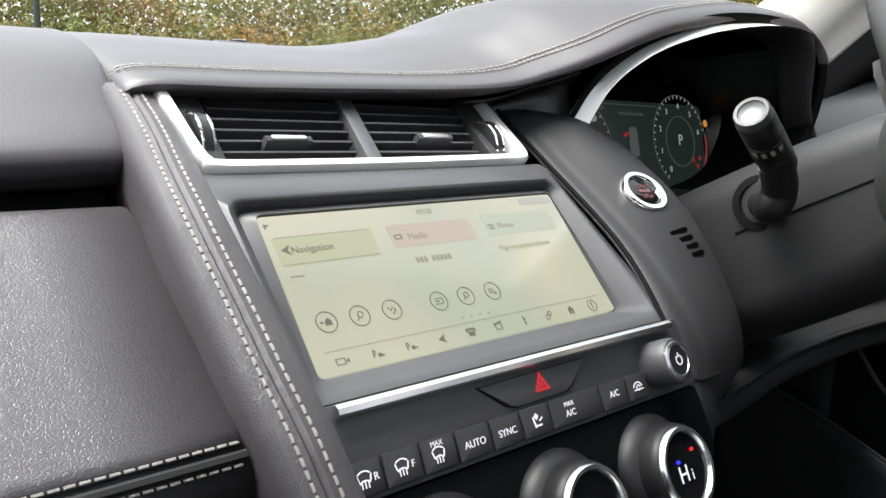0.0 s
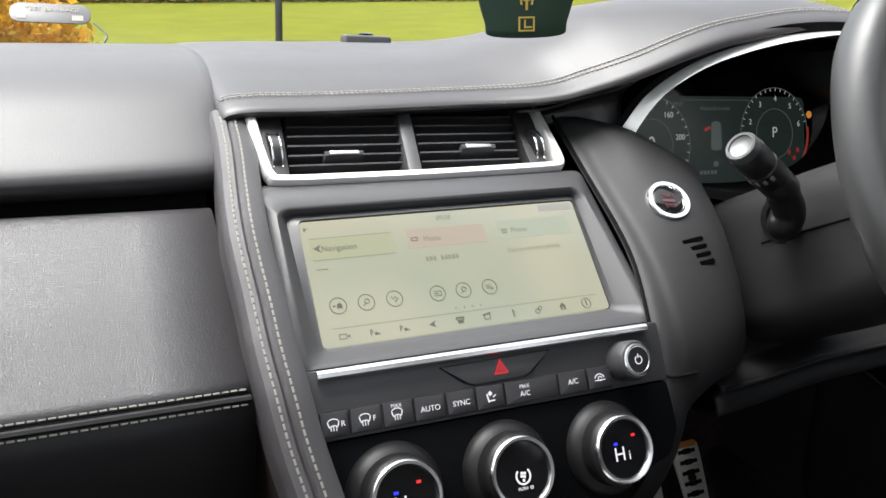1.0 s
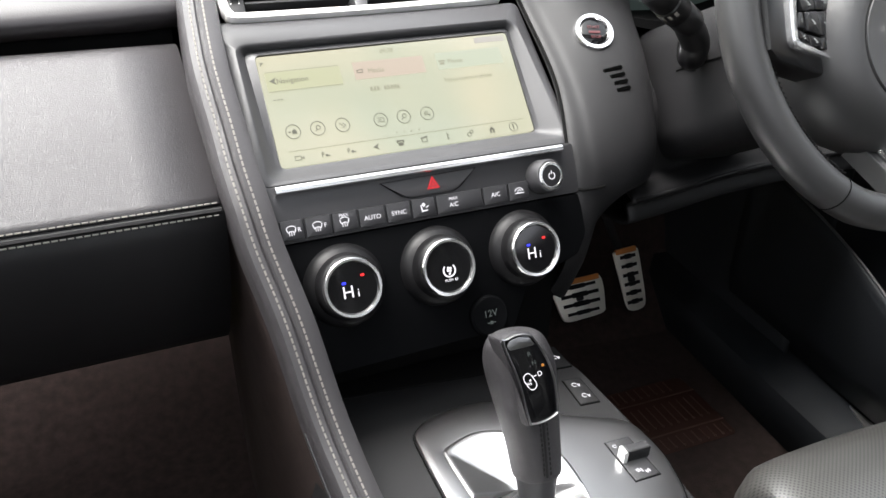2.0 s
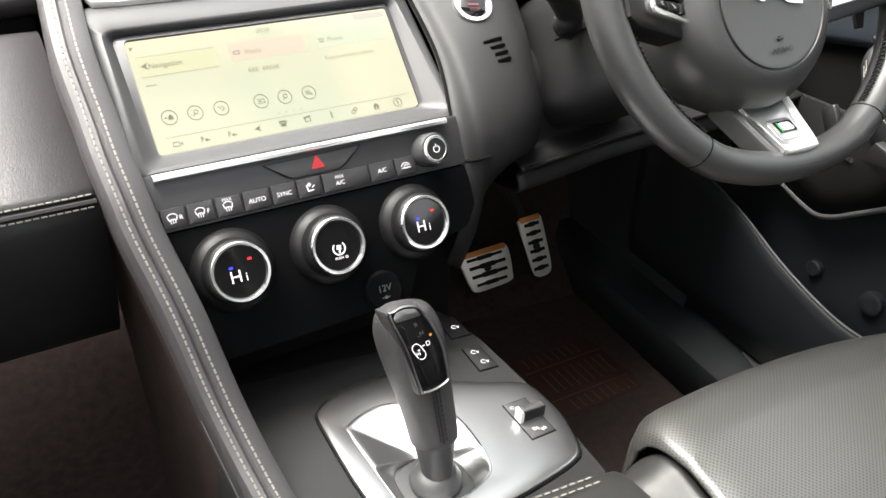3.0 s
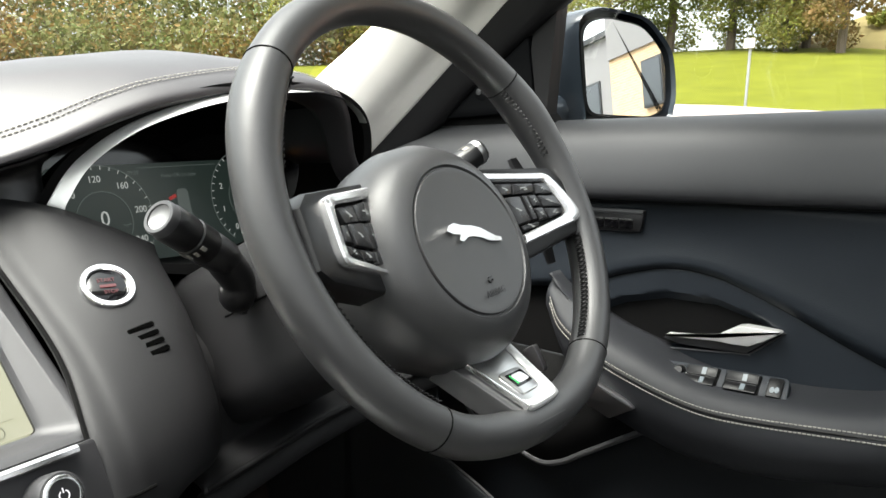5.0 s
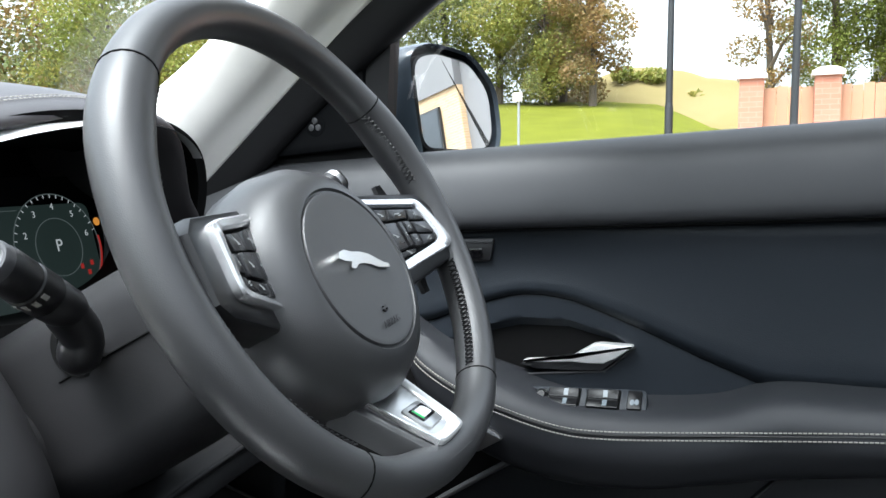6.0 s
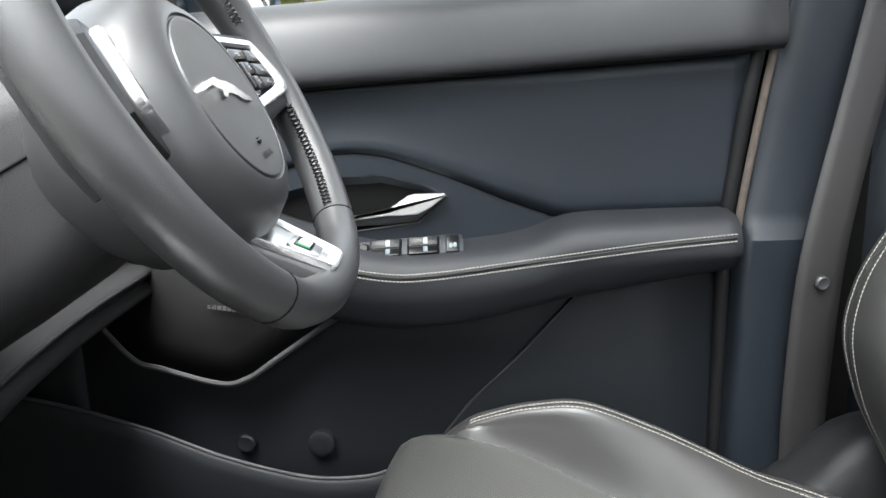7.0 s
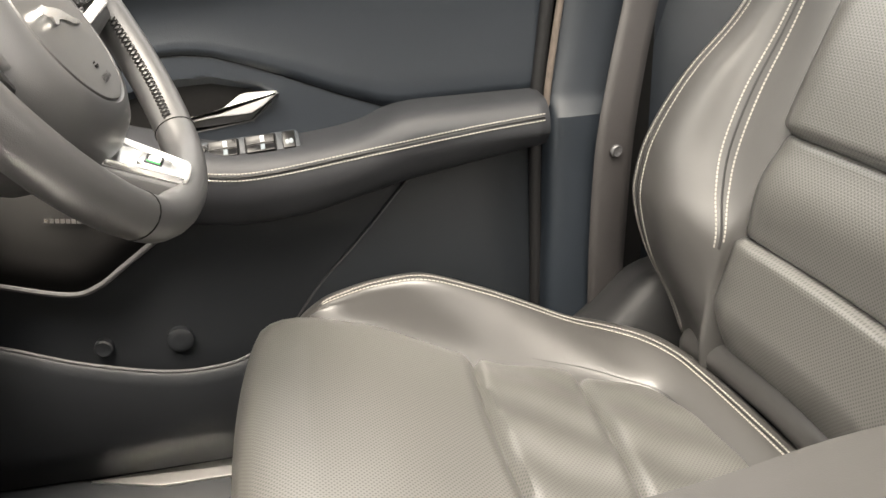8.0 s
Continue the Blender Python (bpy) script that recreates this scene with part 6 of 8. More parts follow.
pipe("bin_lip", lipc, 0.0020, GREY, door, n=8)
trim_line = curve([vec(0.722, 0.30, 0.86), vec(0.718, 0.24, 0.79), vec(0.715, 0.195, 0.738), vec(0.712, 0.16, 0.727), vec(0.708, 0.09, 0.709), vec(0.707, 0.055, 0.716), vec(0.708, 0.02, 0.739), vec(0.710, -0.02, 0.766), vec(0.714, -0.06, 0.792)], 40)
pipe("speaker_edge", trim_line, 0.0042, GREY, door, "moulded edge of the speaker panel", n=8)
rows = [[p, vec(p.x - 0.004, p.y * 0.6 + 0.07 * 0.4, p.z * 0.6 + 0.82 * 0.4), vec(0.716, p.y * 0.2 + 0.09 * 0.8, 0.85)] for p in trim_line]
shell("speaker_panel", rows, 0.003, DEEP, door)
join_plates("label_bars", [bar(-0.092 + 0.0058 * i, 0.806 - 0.0008 * i, 0.0045, 0.0050, -8) for i in range(8)], frame_at((0.704, 0, 0), (0, -1, 0), (0, 0, 1)), 0.0, 0.001, BRUSHED, door)
for y, r in ((0.078, 0.012), (-0.018, 0.017)):
    lathe("bin_boss", [(r, -0.01), (r, 0.001), (r * 0.8, 0.003), (r * 0.3, 0.002), (0.0, 0.002)], frame_at((0.742, y, 0.612 - 0.2 * (r - 0.014)), (0, -1, 0), (0, 0.1, 1)), SHADED, door, n=24)

# handle
KEY_GLOSS = material("gloss_switch_black", (0.004, 0.0042, 0.0046), 0.30, mottle=0.1, spec=0.2)
INNER = frame_at((0.7405, 0, 0), (0, -1, 0), (0, 0, 1))
blade = [(0.062, 0.9000), (0.100, 0.9045), (0.116, 0.9085), (0.128, 0.9165), (0.140, 0.9243), (0.148, 0.9262), (0.182, 0.9262), (0.1835, 0.9245), (0.166, 0.9115), (0.152, 0.9040), (0.135, 0.9030), (0.116, 0.9030), (0.090, 0.9000), (0.062, 0.8978)]
plate("door_handle", blade, INNER, -0.002, 0.0110, SILVER, door, "satin chrome pull handle", 0.0022)
plate("handle_base", [(0.056, 0.8935), (0.075, 0.8900), (0.110, 0.8915), (0.149, 0.8950), (0.181, 0.9215), (0.166, 0.9100), (0.152, 0.9030), (0.116, 0.9025), (0.062, 0.8970)], INNER, -0.012, 0.0035, GUNMETAL, door, "dark metal base under the handle", 0.0010)
pipe("hollow_edge", curve([vec(0.7410, y, z) for y, z in ((-0.1850, 0.9235), (-0.1530, 0.8945), (-0.1490, 0.8930), (-0.100, 0.8865), (-0.062, 0.8815), (-0.046, 0.8775), (-0.032, 0.8685), (-0.010, 0.8560))], 40), 0.0011, GREY, door, n=6)
GRILLE_MESH = material("fine_speaker_mesh", (0.0065, 0.008, 0.0105), 0.6, grain=1.0, size=900, voronoi=True)
plate("speaker_grille", quad([(-0.050, 0.925), (0.012, 0.934), (0.052, 0.918), (0.020, 0.884), (-0.020, 0.866), (-0.050, 0.872)], 0.014, 4), frame_at((0.7665, 0, 0), (0, -1, 0), (0, 0, 1)), 0.0, 0.0025, GRILLE_MESH, door, "fine black mesh speaker grille", 0.001)

# window switches
MARK = material("grey_switch_mark", (0.10, 0.125, 0.14), 0.4)
SWI = frame_at((0.699, -0.140, 0.8715), (0, -1, 0.06), (0.75, 0, 0.66)) @ Matrix.Diagonal((0.88, 0.90, 1.0, 1.0))
switches = thing("window_switch_panel", "gloss black window switch panel in the armrest", "switch panel")
plate("bezel", quad([(-0.078, 0.016), (0.072, 0.017), (0.074, -0.016), (-0.060, -0.015)], 0.008, 4), SWI, -0.008, 0.0012, PANEL, switches, bevel=0.0008)
knob = lathe("mirror_knob", [(0.0100, 0.0), (0.0100, 0.0018), (0.0088, 0.0030), (0.0070, 0.0022), (0.0064, 0.0050), (0.0050, 0.0062), (0.0, 0.0062)], SWI @ pose(-0.054, 0.001, 0), KEY_GLOSS, switches, n=24)
lathe("ring", [(0.0102, 0.0014), (0.0102, 0.0024), (0.0092, 0.0030)], SWI @ pose(-0.054, 0.001, 0), BRUSHED, knob, "thin bright ring", n=24, caps=False)
for x in (-0.026, 0.022):
    plate("switch_well", rounded(0.041, 0.0285, 0.002, 3), SWI @ pose(x, 0.0002, 0), -0.002, 0.0020, DEEP, switches, bevel=0.0006)
    for dy in (0.0072, -0.0068):
        tip = SWI @ pose(x, dy, 0, 9 if dy > 0 else -7)
        key = plate("switch", rounded(0.0375, 0.0122, 0.0015, 3), tip, 0.0, 0.0050, KEY_GLOSS, switches, bevel=0.0012)
        plate("bright_mark", bar(0.003, 0, 0.0052, 0.0085), tip, 0.0050, 0.0055, MARK, key)
        # Paler strip painting the glint along the key's edge.
        plate("edge_glint", bar(0, -0.0050 if dy > 0 else 0.0050, 0.035, 0.0012), tip, 0.0042, 0.0053, PLASTIC, key)
key = plate("lock_switch", rounded(0.0165, 0.0250, 0.002, 3), SWI @ pose(0.0590, 0.001, 0), 0.0, 0.0040, KEY_GLOSS, switches, bevel=0.001)
join_plates("legend", [circle(0.0026, 12, 0.0570, -0.0030, 1.5), circle(0.0026, 12, 0.0622, -0.0024, 1.5)], SWI, 0.0040, 0.0045, MARK, key)
lamp_switch = thing("door_lock_switch", "small black door lock switch with two pale symbols", "switch")
LOCKS = frame_at((0.7440, 0.045, 0.918), (0.15, -1, 0.0), (0.25, 0, 1))
plate("bed", quad([(-0.016, 0.018), (0.010, 0.020), (0.014, -0.012), (-0.014, -0.018)], 0.005, 3), LOCKS, -0.004, 0.0015, BLACK, lamp_switch, "", 0.0008)
join_plates("legend", [arc(0.004, 0.009, 0.0030, 0.0014, 0, 340, 12), bar(0.004, 0.009, 0.0050, 0.0012)], LOCKS, 0.0015, 0.0019, INK, lamp_switch)
join_plates("legend", [arc(-0.005, -0.004, 0.0026, 0.0014, 0, 340, 12), bar(-0.008, -0.007, 0.0040, 0.0030, 30)], LOCKS, 0.0015, 0.0019, INK, lamp_switch)
MEM = frame_at((0.7375, 0.010, 1.022), (0, -1, 0.04), (0, 0, 1))
memory = thing("seat_memory_switch", "slim black seat memory switch with three bright keys", "switch")
plate("bezel", quad([(-0.040, 0.0135), (0.036, 0.0135), (0.030, -0.0125), (-0.042, -0.0125)], 0.003, 3), MEM, -0.004, 0.0035, BLACK, memory, bevel=0.0015)
plate("top_edge", bar(-0.002, 0.0100, 0.072, 0.0035), MEM, 0.003, 0.0052, GREY, memory, "", 0.0008)
for i in range(3):
    key = plate("key", bar(-0.024 + 0.0185 * i, -0.003, 0.0170, 0.0120), MEM, 0.003, 0.0048, GLOSS, memory, "", 0.0006)
    plate("bright_edge", bar(-0.024 + 0.0185 * i, 0.0018, 0.0160, 0.0018), MEM, 0.0048, 0.0052, CHROME, key)
pull = thing("door_pull_trim", "satin metal trim under the front of the armrest", "trim")
PULL = frame_at((0.668, 0, 0), (0, -1, 0), (0, 0, 1))
plate("wedge", quad([(-0.015, 0.825), (0.030, 0.810), (0.060, 0.829), (0.050, 0.836), (-0.004, 0.851)], 0.003, 3), PULL, -0.010, 0.004, CONSOLE_ALLOY, pull, "flat brushed metal pull trim", 0.0015)
plate("inner_wedge", quad([(-0.088, 0.863), (-0.072, 0.874), (-0.054, 0.846), (-0.071, 0.835)], 0.004, 3), PULL, -0.004, 0.004, CONSOLE_ALLOY, pull, "small silver end piece", 0.0015)

# ---- pillars, window frame, mirror ----
pillar_line = (((0.66, 0.52, 1.120), (0.705, 0.43, 1.075)), ((0.66, 0.433, 1.179), (0.703, 0.345, 1.147)), ((0.66, 0.327, 1.241), (0.703, 0.242, 1.234)), ((0.648, 0.20, 1.322), (0.702, 0.148, 1.312)), ((0.630, 0.05, 1.42), (0.690, 0.02, 1.41)), ((0.605, -0.10, 1.52), (0.665, -0.14, 1.51)))
tagged(shell("a_pillar_trim", loft([[vec(a[0] + 0.02, a[1] + 0.03, a[2] + 0.01), vec(*a), vec(*a).lerp(vec(*b), 0.35) + vec(-0.012, 0, -0.004), vec(*a).lerp(vec(*b), 0.7) + vec(-0.010, -0.004, -0.006), vec(*b), vec(b[0] + 0.02, b[1] - 0.012, b[2] - 0.012)] for a, b in pillar_line], 30, 20), 0.006, HEADLINER), "pale woven pillar trim beside the windscreen", "pillar", kind="structure")
seal = tagged(shell("window_seal", loft([[vec(0.722, y0 - 0.030, z0 - 0.045), vec(0.722, y0 - 0.062, z0 - 0.070), vec(0.735, y0 - 0.092, z0 - 0.088), vec(0.760, y0 - 0.085, z0 - 0.09)] for y0, z0 in ((0.47, 1.14), (0.405, 1.195), (0.26, 1.315), (0.08, 1.44), (-0.10, 1.54))], 24, 14), 0.006, RUBBER), "black rubber window frame seal", "window seal", kind="structure")
sail = thing("sail_panel", "black triangular panel with a small tweeter", "trim panel")
SAIL = frame_at((0.748, 0, 0), (0, -1, 0), (0, 0, 1))
plate("panel", quad([(-0.40, 1.122), (-0.33, 1.150), (-0.175, 1.262), (-0.150, 1.255), (-0.132, 1.145)], 0.010, 4), SAIL, -0.02, 0.008, DIAL_BLACK, sail, "", 0.004)
tweeter = lathe("tweeter", [(0.014, 0.006), (0.014, 0.0085), (0.010, 0.0090), (0.0, 0.0088)], SAIL @ pose(-0.215, 1.172, 0), DIAL_BLACK, sail, n=24)
for k in range(3):
    a = radians(90 + 120 * k)
    plate("lobe", circle(0.0042, 12, -0.215 + 0.0056 * math.cos(a), 1.172 + 0.0056 * math.sin(a)), SAIL, 0.008, 0.0098, GREY, tweeter, bevel=0.0006)
plate("frame_post", [(-0.150, 1.145), (-0.118, 1.143), (-0.100, 1.40), (-0.130, 1.40)], SAIL, -0.02, 0.004, RUBBER, sail)

wing = thing("wing_mirror", "dark grey wing mirror outside the window", "wing mirror")
MIR = frame_at((0.888, 0.091, 1.207), (0.966, -0.258, 0.0), (0.02, 0.09, 0.99))
glass_out = quad([(-0.083, 0.050), (-0.040, 0.064), (0.040, 0.058), (0.085, 0.020), (0.088, -0.050), (0.060, -0.068), (-0.075, -0.066)], 0.022, 5)
case = curve([vec(x * 1.14, y * 1.16, 0) for x, y in glass_out[::3]], 40, True)
rows = []
for k, (sc, z) in enumerate(((0.97, 0.004), (1.0, 0.010), (1.03, 0.004), (1.05, -0.02), (1.05, -0.06), (1.0, -0.100), (0.80, -0.140), (0.1, -0.155))):
    rows.append([MIR @ vec(p.x * sc, p.y * sc, z) for p in case])
v, fc = grid(rows, True, False, False)
fc.append(tuple(range(7 * 40, 8 * 40)))
mesh("housing", v, fc, PAINT, wing)
MIRROR = material("mirror_glass", (0.92, 0.93, 0.93), 0.01, metal=1.0, mottle=0)
MIRROR.node_tree.nodes["Map Range"].inputs["To Min"].default_value = 0.0
MIRROR.node_tree.nodes["Map Range"].inputs["To Max"].default_value = 0.01
plate("backing", glass_out, MIR, -0.03, 0.002, RUBBER, wing)
plate("mirror", [(x * 0.96, y * 0.96) for x, y in glass_out], MIR, 0.002, 0.004, MIRROR, wing, "real mirror glass")
pipe("stem", [MIR @ vec(-0.07, -0.055, -0.03), vec(0.79, 0.16, 1.145), vec(0.76, 0.17, 1.14)], 0.022, PAINT, wing)

tagged(plate("door_shut", [(0.45, 0.36), (-0.66, 0.36), (-0.66, 1.14), (0.10, 1.125), (0.14, 1.165), (0.45, 1.165)], frame_at((0.772, 0, 0), (0, 1, 0), (0, 0, 1)), -0.02, 0.0, DEEP), "black inner skin of the door", "door skin", kind="structure")

# ---- B pillar and belt ----
bpillar = tagged(thing("b_pillar", "charcoal plastic pillar trim behind the door", "pillar", kind="structure"), kind="structure")
pil = []
for z, y0, y1, xo in ((0.40, -0.512, -0.60, 0.0), (0.60, -0.512, -0.60, 0.0), (0.80, -0.515, -0.60, 0.0), (0.872, -0.517, -0.602, 0.0), (0.888, -0.519, -0.604, 0.012), (0.90, -0.520, -0.606, 0.018), (1.01, -0.540, -0.635, 0.022), (1.15, -0.565, -0.665, 0.030), (1.45, -0.64, -0.74, 0.09)):
    pil.append([vec(0.735, y0 + 0.008, z), vec(0.712 + xo, y0 + 0.003, z), vec(0.706 + xo, y0 - 0.012, z), vec(0.708 + xo, (y0 + y1) / 2, z), vec(0.715 + xo, y1, z), vec(0.755, y1 - 0.03, z), vec(0.79, y1 - 0.10, z)])
pr = [curve(r, 18) for r in pil]
v, fc = grid(pr)
mesh("trim", v, fc, PANEL, bpillar, angle=35)
pipe("door_seal", curve([vec(0.742, -0.502, 0.42), vec(0.738, -0.500, 0.70), vec(0.734, -0.498, 0.86), vec(0.736, -0.506, 0.95), vec(0.744, -0.530, 1.10), vec(0.78, -0.60, 1.42)], 40), 0.0085, RUBBER, bpillar, "black rubber door seal")
WEAVE = material("woven_seal", (0.075, 0.06, 0.05), 0.95, grain=1.0, size=700, mottle=0.4, patch=120)
pipe("woven_edge", curve([vec(0.728, -0.510, 0.872), vec(0.728, -0.514, 0.92), vec(0.736, -0.536, 1.05), vec(0.75, -0.560, 1.16), vec(0.79, -0.63, 1.42)], 30), 0.0045, WEAVE, bpillar, "brown woven seal edge")
seat_belt = thing("seat_belt", "dark grey woven seat belt hanging at the pillar", "seat belt")
belt_path = curve([vec(0.702, -0.588, 0.585), vec(0.695, -0.585, 0.70), vec(0.690, -0.587, 0.83), vec(0.695, -0.600, 0.92), vec(0.712, -0.625, 1.02), vec(0.735, -0.66, 1.16), vec(0.76, -0.70, 1.34)], 40)
WEB = material("belt_webbing", (0.022, 0.020, 0.020), 0.5, grain=0.8, size=1600, mottle=0.15)
rows = []
for i, p in enumerate(belt_path):
    tw = 0.25 * math.sin(i * 0.18)
    d = vec(-0.18 + tw * 0.3, 1, 0).normalized()
    nrm = vec(-1, -0.18, 0)
    rows.append([p + d * a + nrm * (0.0022 * math.cos(a * 60)) for a in (-0.026, -0.013, 0.0, 0.013, 0.026)])
shell("webbing", rows, 0.0016, WEB, seat_belt)
lathe("stop_button", [(0.0080, 0.0), (0.0080, 0.003), (0.0062, 0.0048), (0.0050, 0.0040), (0.0, 0.0042)], frame_at((0.6865, -0.5880, 0.829), (0.18, -1, 0), (0, 0, 1)), GREY, seat_belt, "round plastic stop button", n=24)
trim_low = thing("sill_trim", "dark plastic sill and seat rail cover", "trim")
rows = [[vec(0.60, y, 0.50), vec(0.62, y, z), vec(0.66, y, z + 0.012), vec(0.70, y, z + 0.006), vec(0.735, y, z - 0.03)] for y, z in ((-0.46, 0.52), (-0.56, 0.60), (-0.62, 0.655), (-0.70, 0.67), (-0.85, 0.67))]
shell("cover", loft(rows, 16, 16), 0.004, PLASTIC, trim_low)
sill = tagged(thing("door_sill", "dark door sill with a metal tread plate", "door sill", kind="structure"), kind="structure")
rows = [[vec(0.62, y, 0.36), vec(0.64, y, 0.415), vec(0.67, y, 0.432), vec(0.73, y, 0.432), vec(0.76, y, 0.42)] for y in (0.70, 0.3, 0.0, -0.5)]
shell("cover", rows, 0.004, SHADED, sill)
plate("tread_plate", quad([(-0.125, 0.010), (0.40, 0.026), (0.40, -0.022), (-0.03, -0.020)], 0.006, 3), frame_at((0.694, 0.0, 0.4345), (0.0, -1, 0), (1, 0, 0)), 0.0, 0.003, BRUSHED, sill, "brushed metal tread plate", 0.001)
kick = tagged(shell("kick_panel", loft([[vec(0.66, y, 0.36), vec(0.70, y, 0.42), vec(0.715, y, 0.60), vec(0.72, y, 0.80), vec(0.735, y, 1.08)] for y in (0.80, 0.55, 0.36, 0.26)], 12, 12), 0.004, SHADED), "dark plastic kick panel in the footwell", "trim panel", kind="structure")

# ---- driver's seat ----
def perforated(name, direction, depth):
    """Finely ribbed leather with rows of pin holes."""
    m = bpy.data.materials.new(name)
    m.use_nodes = True
    n, l = m.node_tree.nodes, m.node_tree.links
    b = n["Principled BSDF"]
    co = n.new("ShaderNodeTexCoord")
    wave = n.new("ShaderNodeTexWave")
    wave.bands_direction = direction
    wave.inputs["Scale"].default_value = 112
    wave.inputs["Distortion"].default_value = 0.15
    holes = n.new("ShaderNodeTexVoronoi")
    holes.voronoi_dimensions = "2D"
    holes.inputs["Scale"].default_value, holes.inputs["Randomness"].default_value = 330, 0.0
    split = n.new("ShaderNodeSeparateXYZ")
    plane = n.new("ShaderNodeCombineXYZ")
    l.new(co.outputs["Object"], split.inputs[0])
    l.new(split.outputs["X"], plane.inputs["X"])
    l.new(split.outputs["Y" if direction == "X" else "Z"], plane.inputs["Y"])
    turn = n.new("ShaderNodeMapping")
    turn.inputs["Rotation"].default_value = (0, 0, math.radians(45))
    l.new(plane.outputs[0], turn.inputs["Vector"])
    l.new(turn.outputs[0], holes.inputs["Vector"])
    wear = n.new("ShaderNodeTexNoise")
    wear.inputs["Scale"].default_value, wear.inputs["Detail"].default_value = 9, 5
    cut = n.new("ShaderNodeMapRange")
    cut.inputs["From Min"].default_value, cut.inputs["From Max"].default_value = 0.23, 0.33
    tone = n.new("ShaderNodeMix")
    tone.data_type = "RGBA"
    tone.inputs[6].default_value = (0.060, 0.059, 0.055, 1)
    tone.inputs[7].default_value = (0.076, 0.075, 0.070, 1)
    pin = n.new("ShaderNodeMix")
    pin.data_type = "RGBA"
    pin.inputs[6].default_value = (0.006, 0.006, 0.006, 1)
    span = n.new("ShaderNodeMapRange")
    span.inputs["To Min"].default_value, span.inputs["To Max"].default_value = 0.35, 0.42
    relief = n.new("ShaderNodeMath")
    relief.operation = "MULTIPLY"
    bump = n.new("ShaderNodeBump")
    bump.inputs["Strength"].default_value, bump.inputs["Distance"].default_value = depth, 0.0006
    for tex in (wave, wear):
        l.new(co.outputs["Object"], tex.inputs["Vector"])
    l.new(wear.outputs["Fac"], tone.inputs[0])
    l.new(tone.outputs[2], pin.inputs[7])
    l.new(wear.outputs["Fac"], span.inputs["Value"])
    l.new(span.outputs[0], b.inputs["Roughness"])
    l.new(holes.outputs["Distance"], cut.inputs["Value"])
    l.new(cut.outputs[0], pin.inputs[0])
    l.new(pin.outputs[2], b.inputs["Base Color"])
    l.new(cut.outputs[0], relief.inputs[0])
    l.new(wave.outputs["Fac"], relief.inputs[1])
    l.new(relief.outputs[0], bump.inputs["Height"])
    l.new(bump.outputs[0], b.inputs["Normal"])
    b.inputs["Specular IOR Level"].default_value = 1.0
    b.inputs["Coat Weight"].default_value, b.inputs["Coat Roughness"].default_value = 0.4, 0.40
    return m


PERF = perforated("perforated_cushion_leather", "X", 0.13)
PERF_BACK = perforated("perforated_back_leather", "Z", 0.16)

seat = thing("driver_seat", "dark leather driver seat with perforated panels and pale stitching", "car seat")
CX = 0.360


def cushion_z(y):
    """Height of the cushion along its middle."""
    return between(((-0.80, 0.580), (-0.60, 0.606), (-0.52, 0.624), (-0.38, 0.660), (-0.27, 0.691), (-0.19, 0.708), (-0.15, 0.708), (-0.13, 0.698)), y)


def right_edge(y):
    """Door side of the perforated cushion: wide at its front, narrow at the back."""
    return CX + between(((-0.80, 0.150), (-0.57, 0.150), (-0.478, 0.168), (-0.365, 0.188), (-0.26, 0.228), (-0.16, 0.247), (-0.12, 0.250)), y)


def left_edge(y):
    """Console side of the perforated cushion."""
    return between(((-0.80, 0.250), (-0.57, 0.240), (-0.22, 0.237), (-0.17, 0.232), (-0.12, 0.226)), y)


def fold(y, centre_y, w, depth):
    return -depth * math.exp(-((y - centre_y) / w) ** 2)


rows = []
front = [(-0.172, 0.7085), (-0.155, 0.7070), (-0.142, 0.703), (-0.132, 0.696), (-0.124, 0.682), (-0.119, 0.655), (-0.117, 0.61), (-0.120, 0.56), (-0.130, 0.50)]
rnd = random.Random(5)
line = [(y, cushion_z(y)) for y in [-0.70 + 0.515 * i / 150 for i in range(151)]] + front
for y, z in line:
    row = []
    for i in range(41):
        u = -1 + 2 * i / 40
        edge = max(0, abs(u) - 0.82) / 0.18
        x = left_edge(y) + (u + 1) / 2 * (right_edge(y) - left_edge(y))
        bow = 0.012 * (1 - u * u)
        dz = fold(y + 0.012 * u * u, -0.357, 0.0065, 0.013) + fold(y, -0.474 - 0.01 * u, 0.0065, 0.012)
        dz += 0.0022 * math.sin(31 * x + 60 * y) * (y < -0.37) + 0.0016 * math.sin(70 * x - 45 * y + 1) * (y < -0.37)
        lip = max(0.0, min(1.0, (y + 0.27) / 0.11))
        dz += -(0.010 if u > 0 else 0.004) * u * u + 0.006 * max(0.0, min(1.0, (y + 0.345) / 0.10))
        dz -= ((0.010 + 0.026 * lip) if u > 0 else 0.007) * edge ** 2
        dy = (-0.030 if u > 0 else -0.022) * lip * edge ** 2.4 + (bow - 0.012) * lip
        row.append(vec(x, y + dy, z + dz))
    rows.append(row)
shell("cushion", rows, 0.004, PERF, seat, "perforated leather seat cushion")


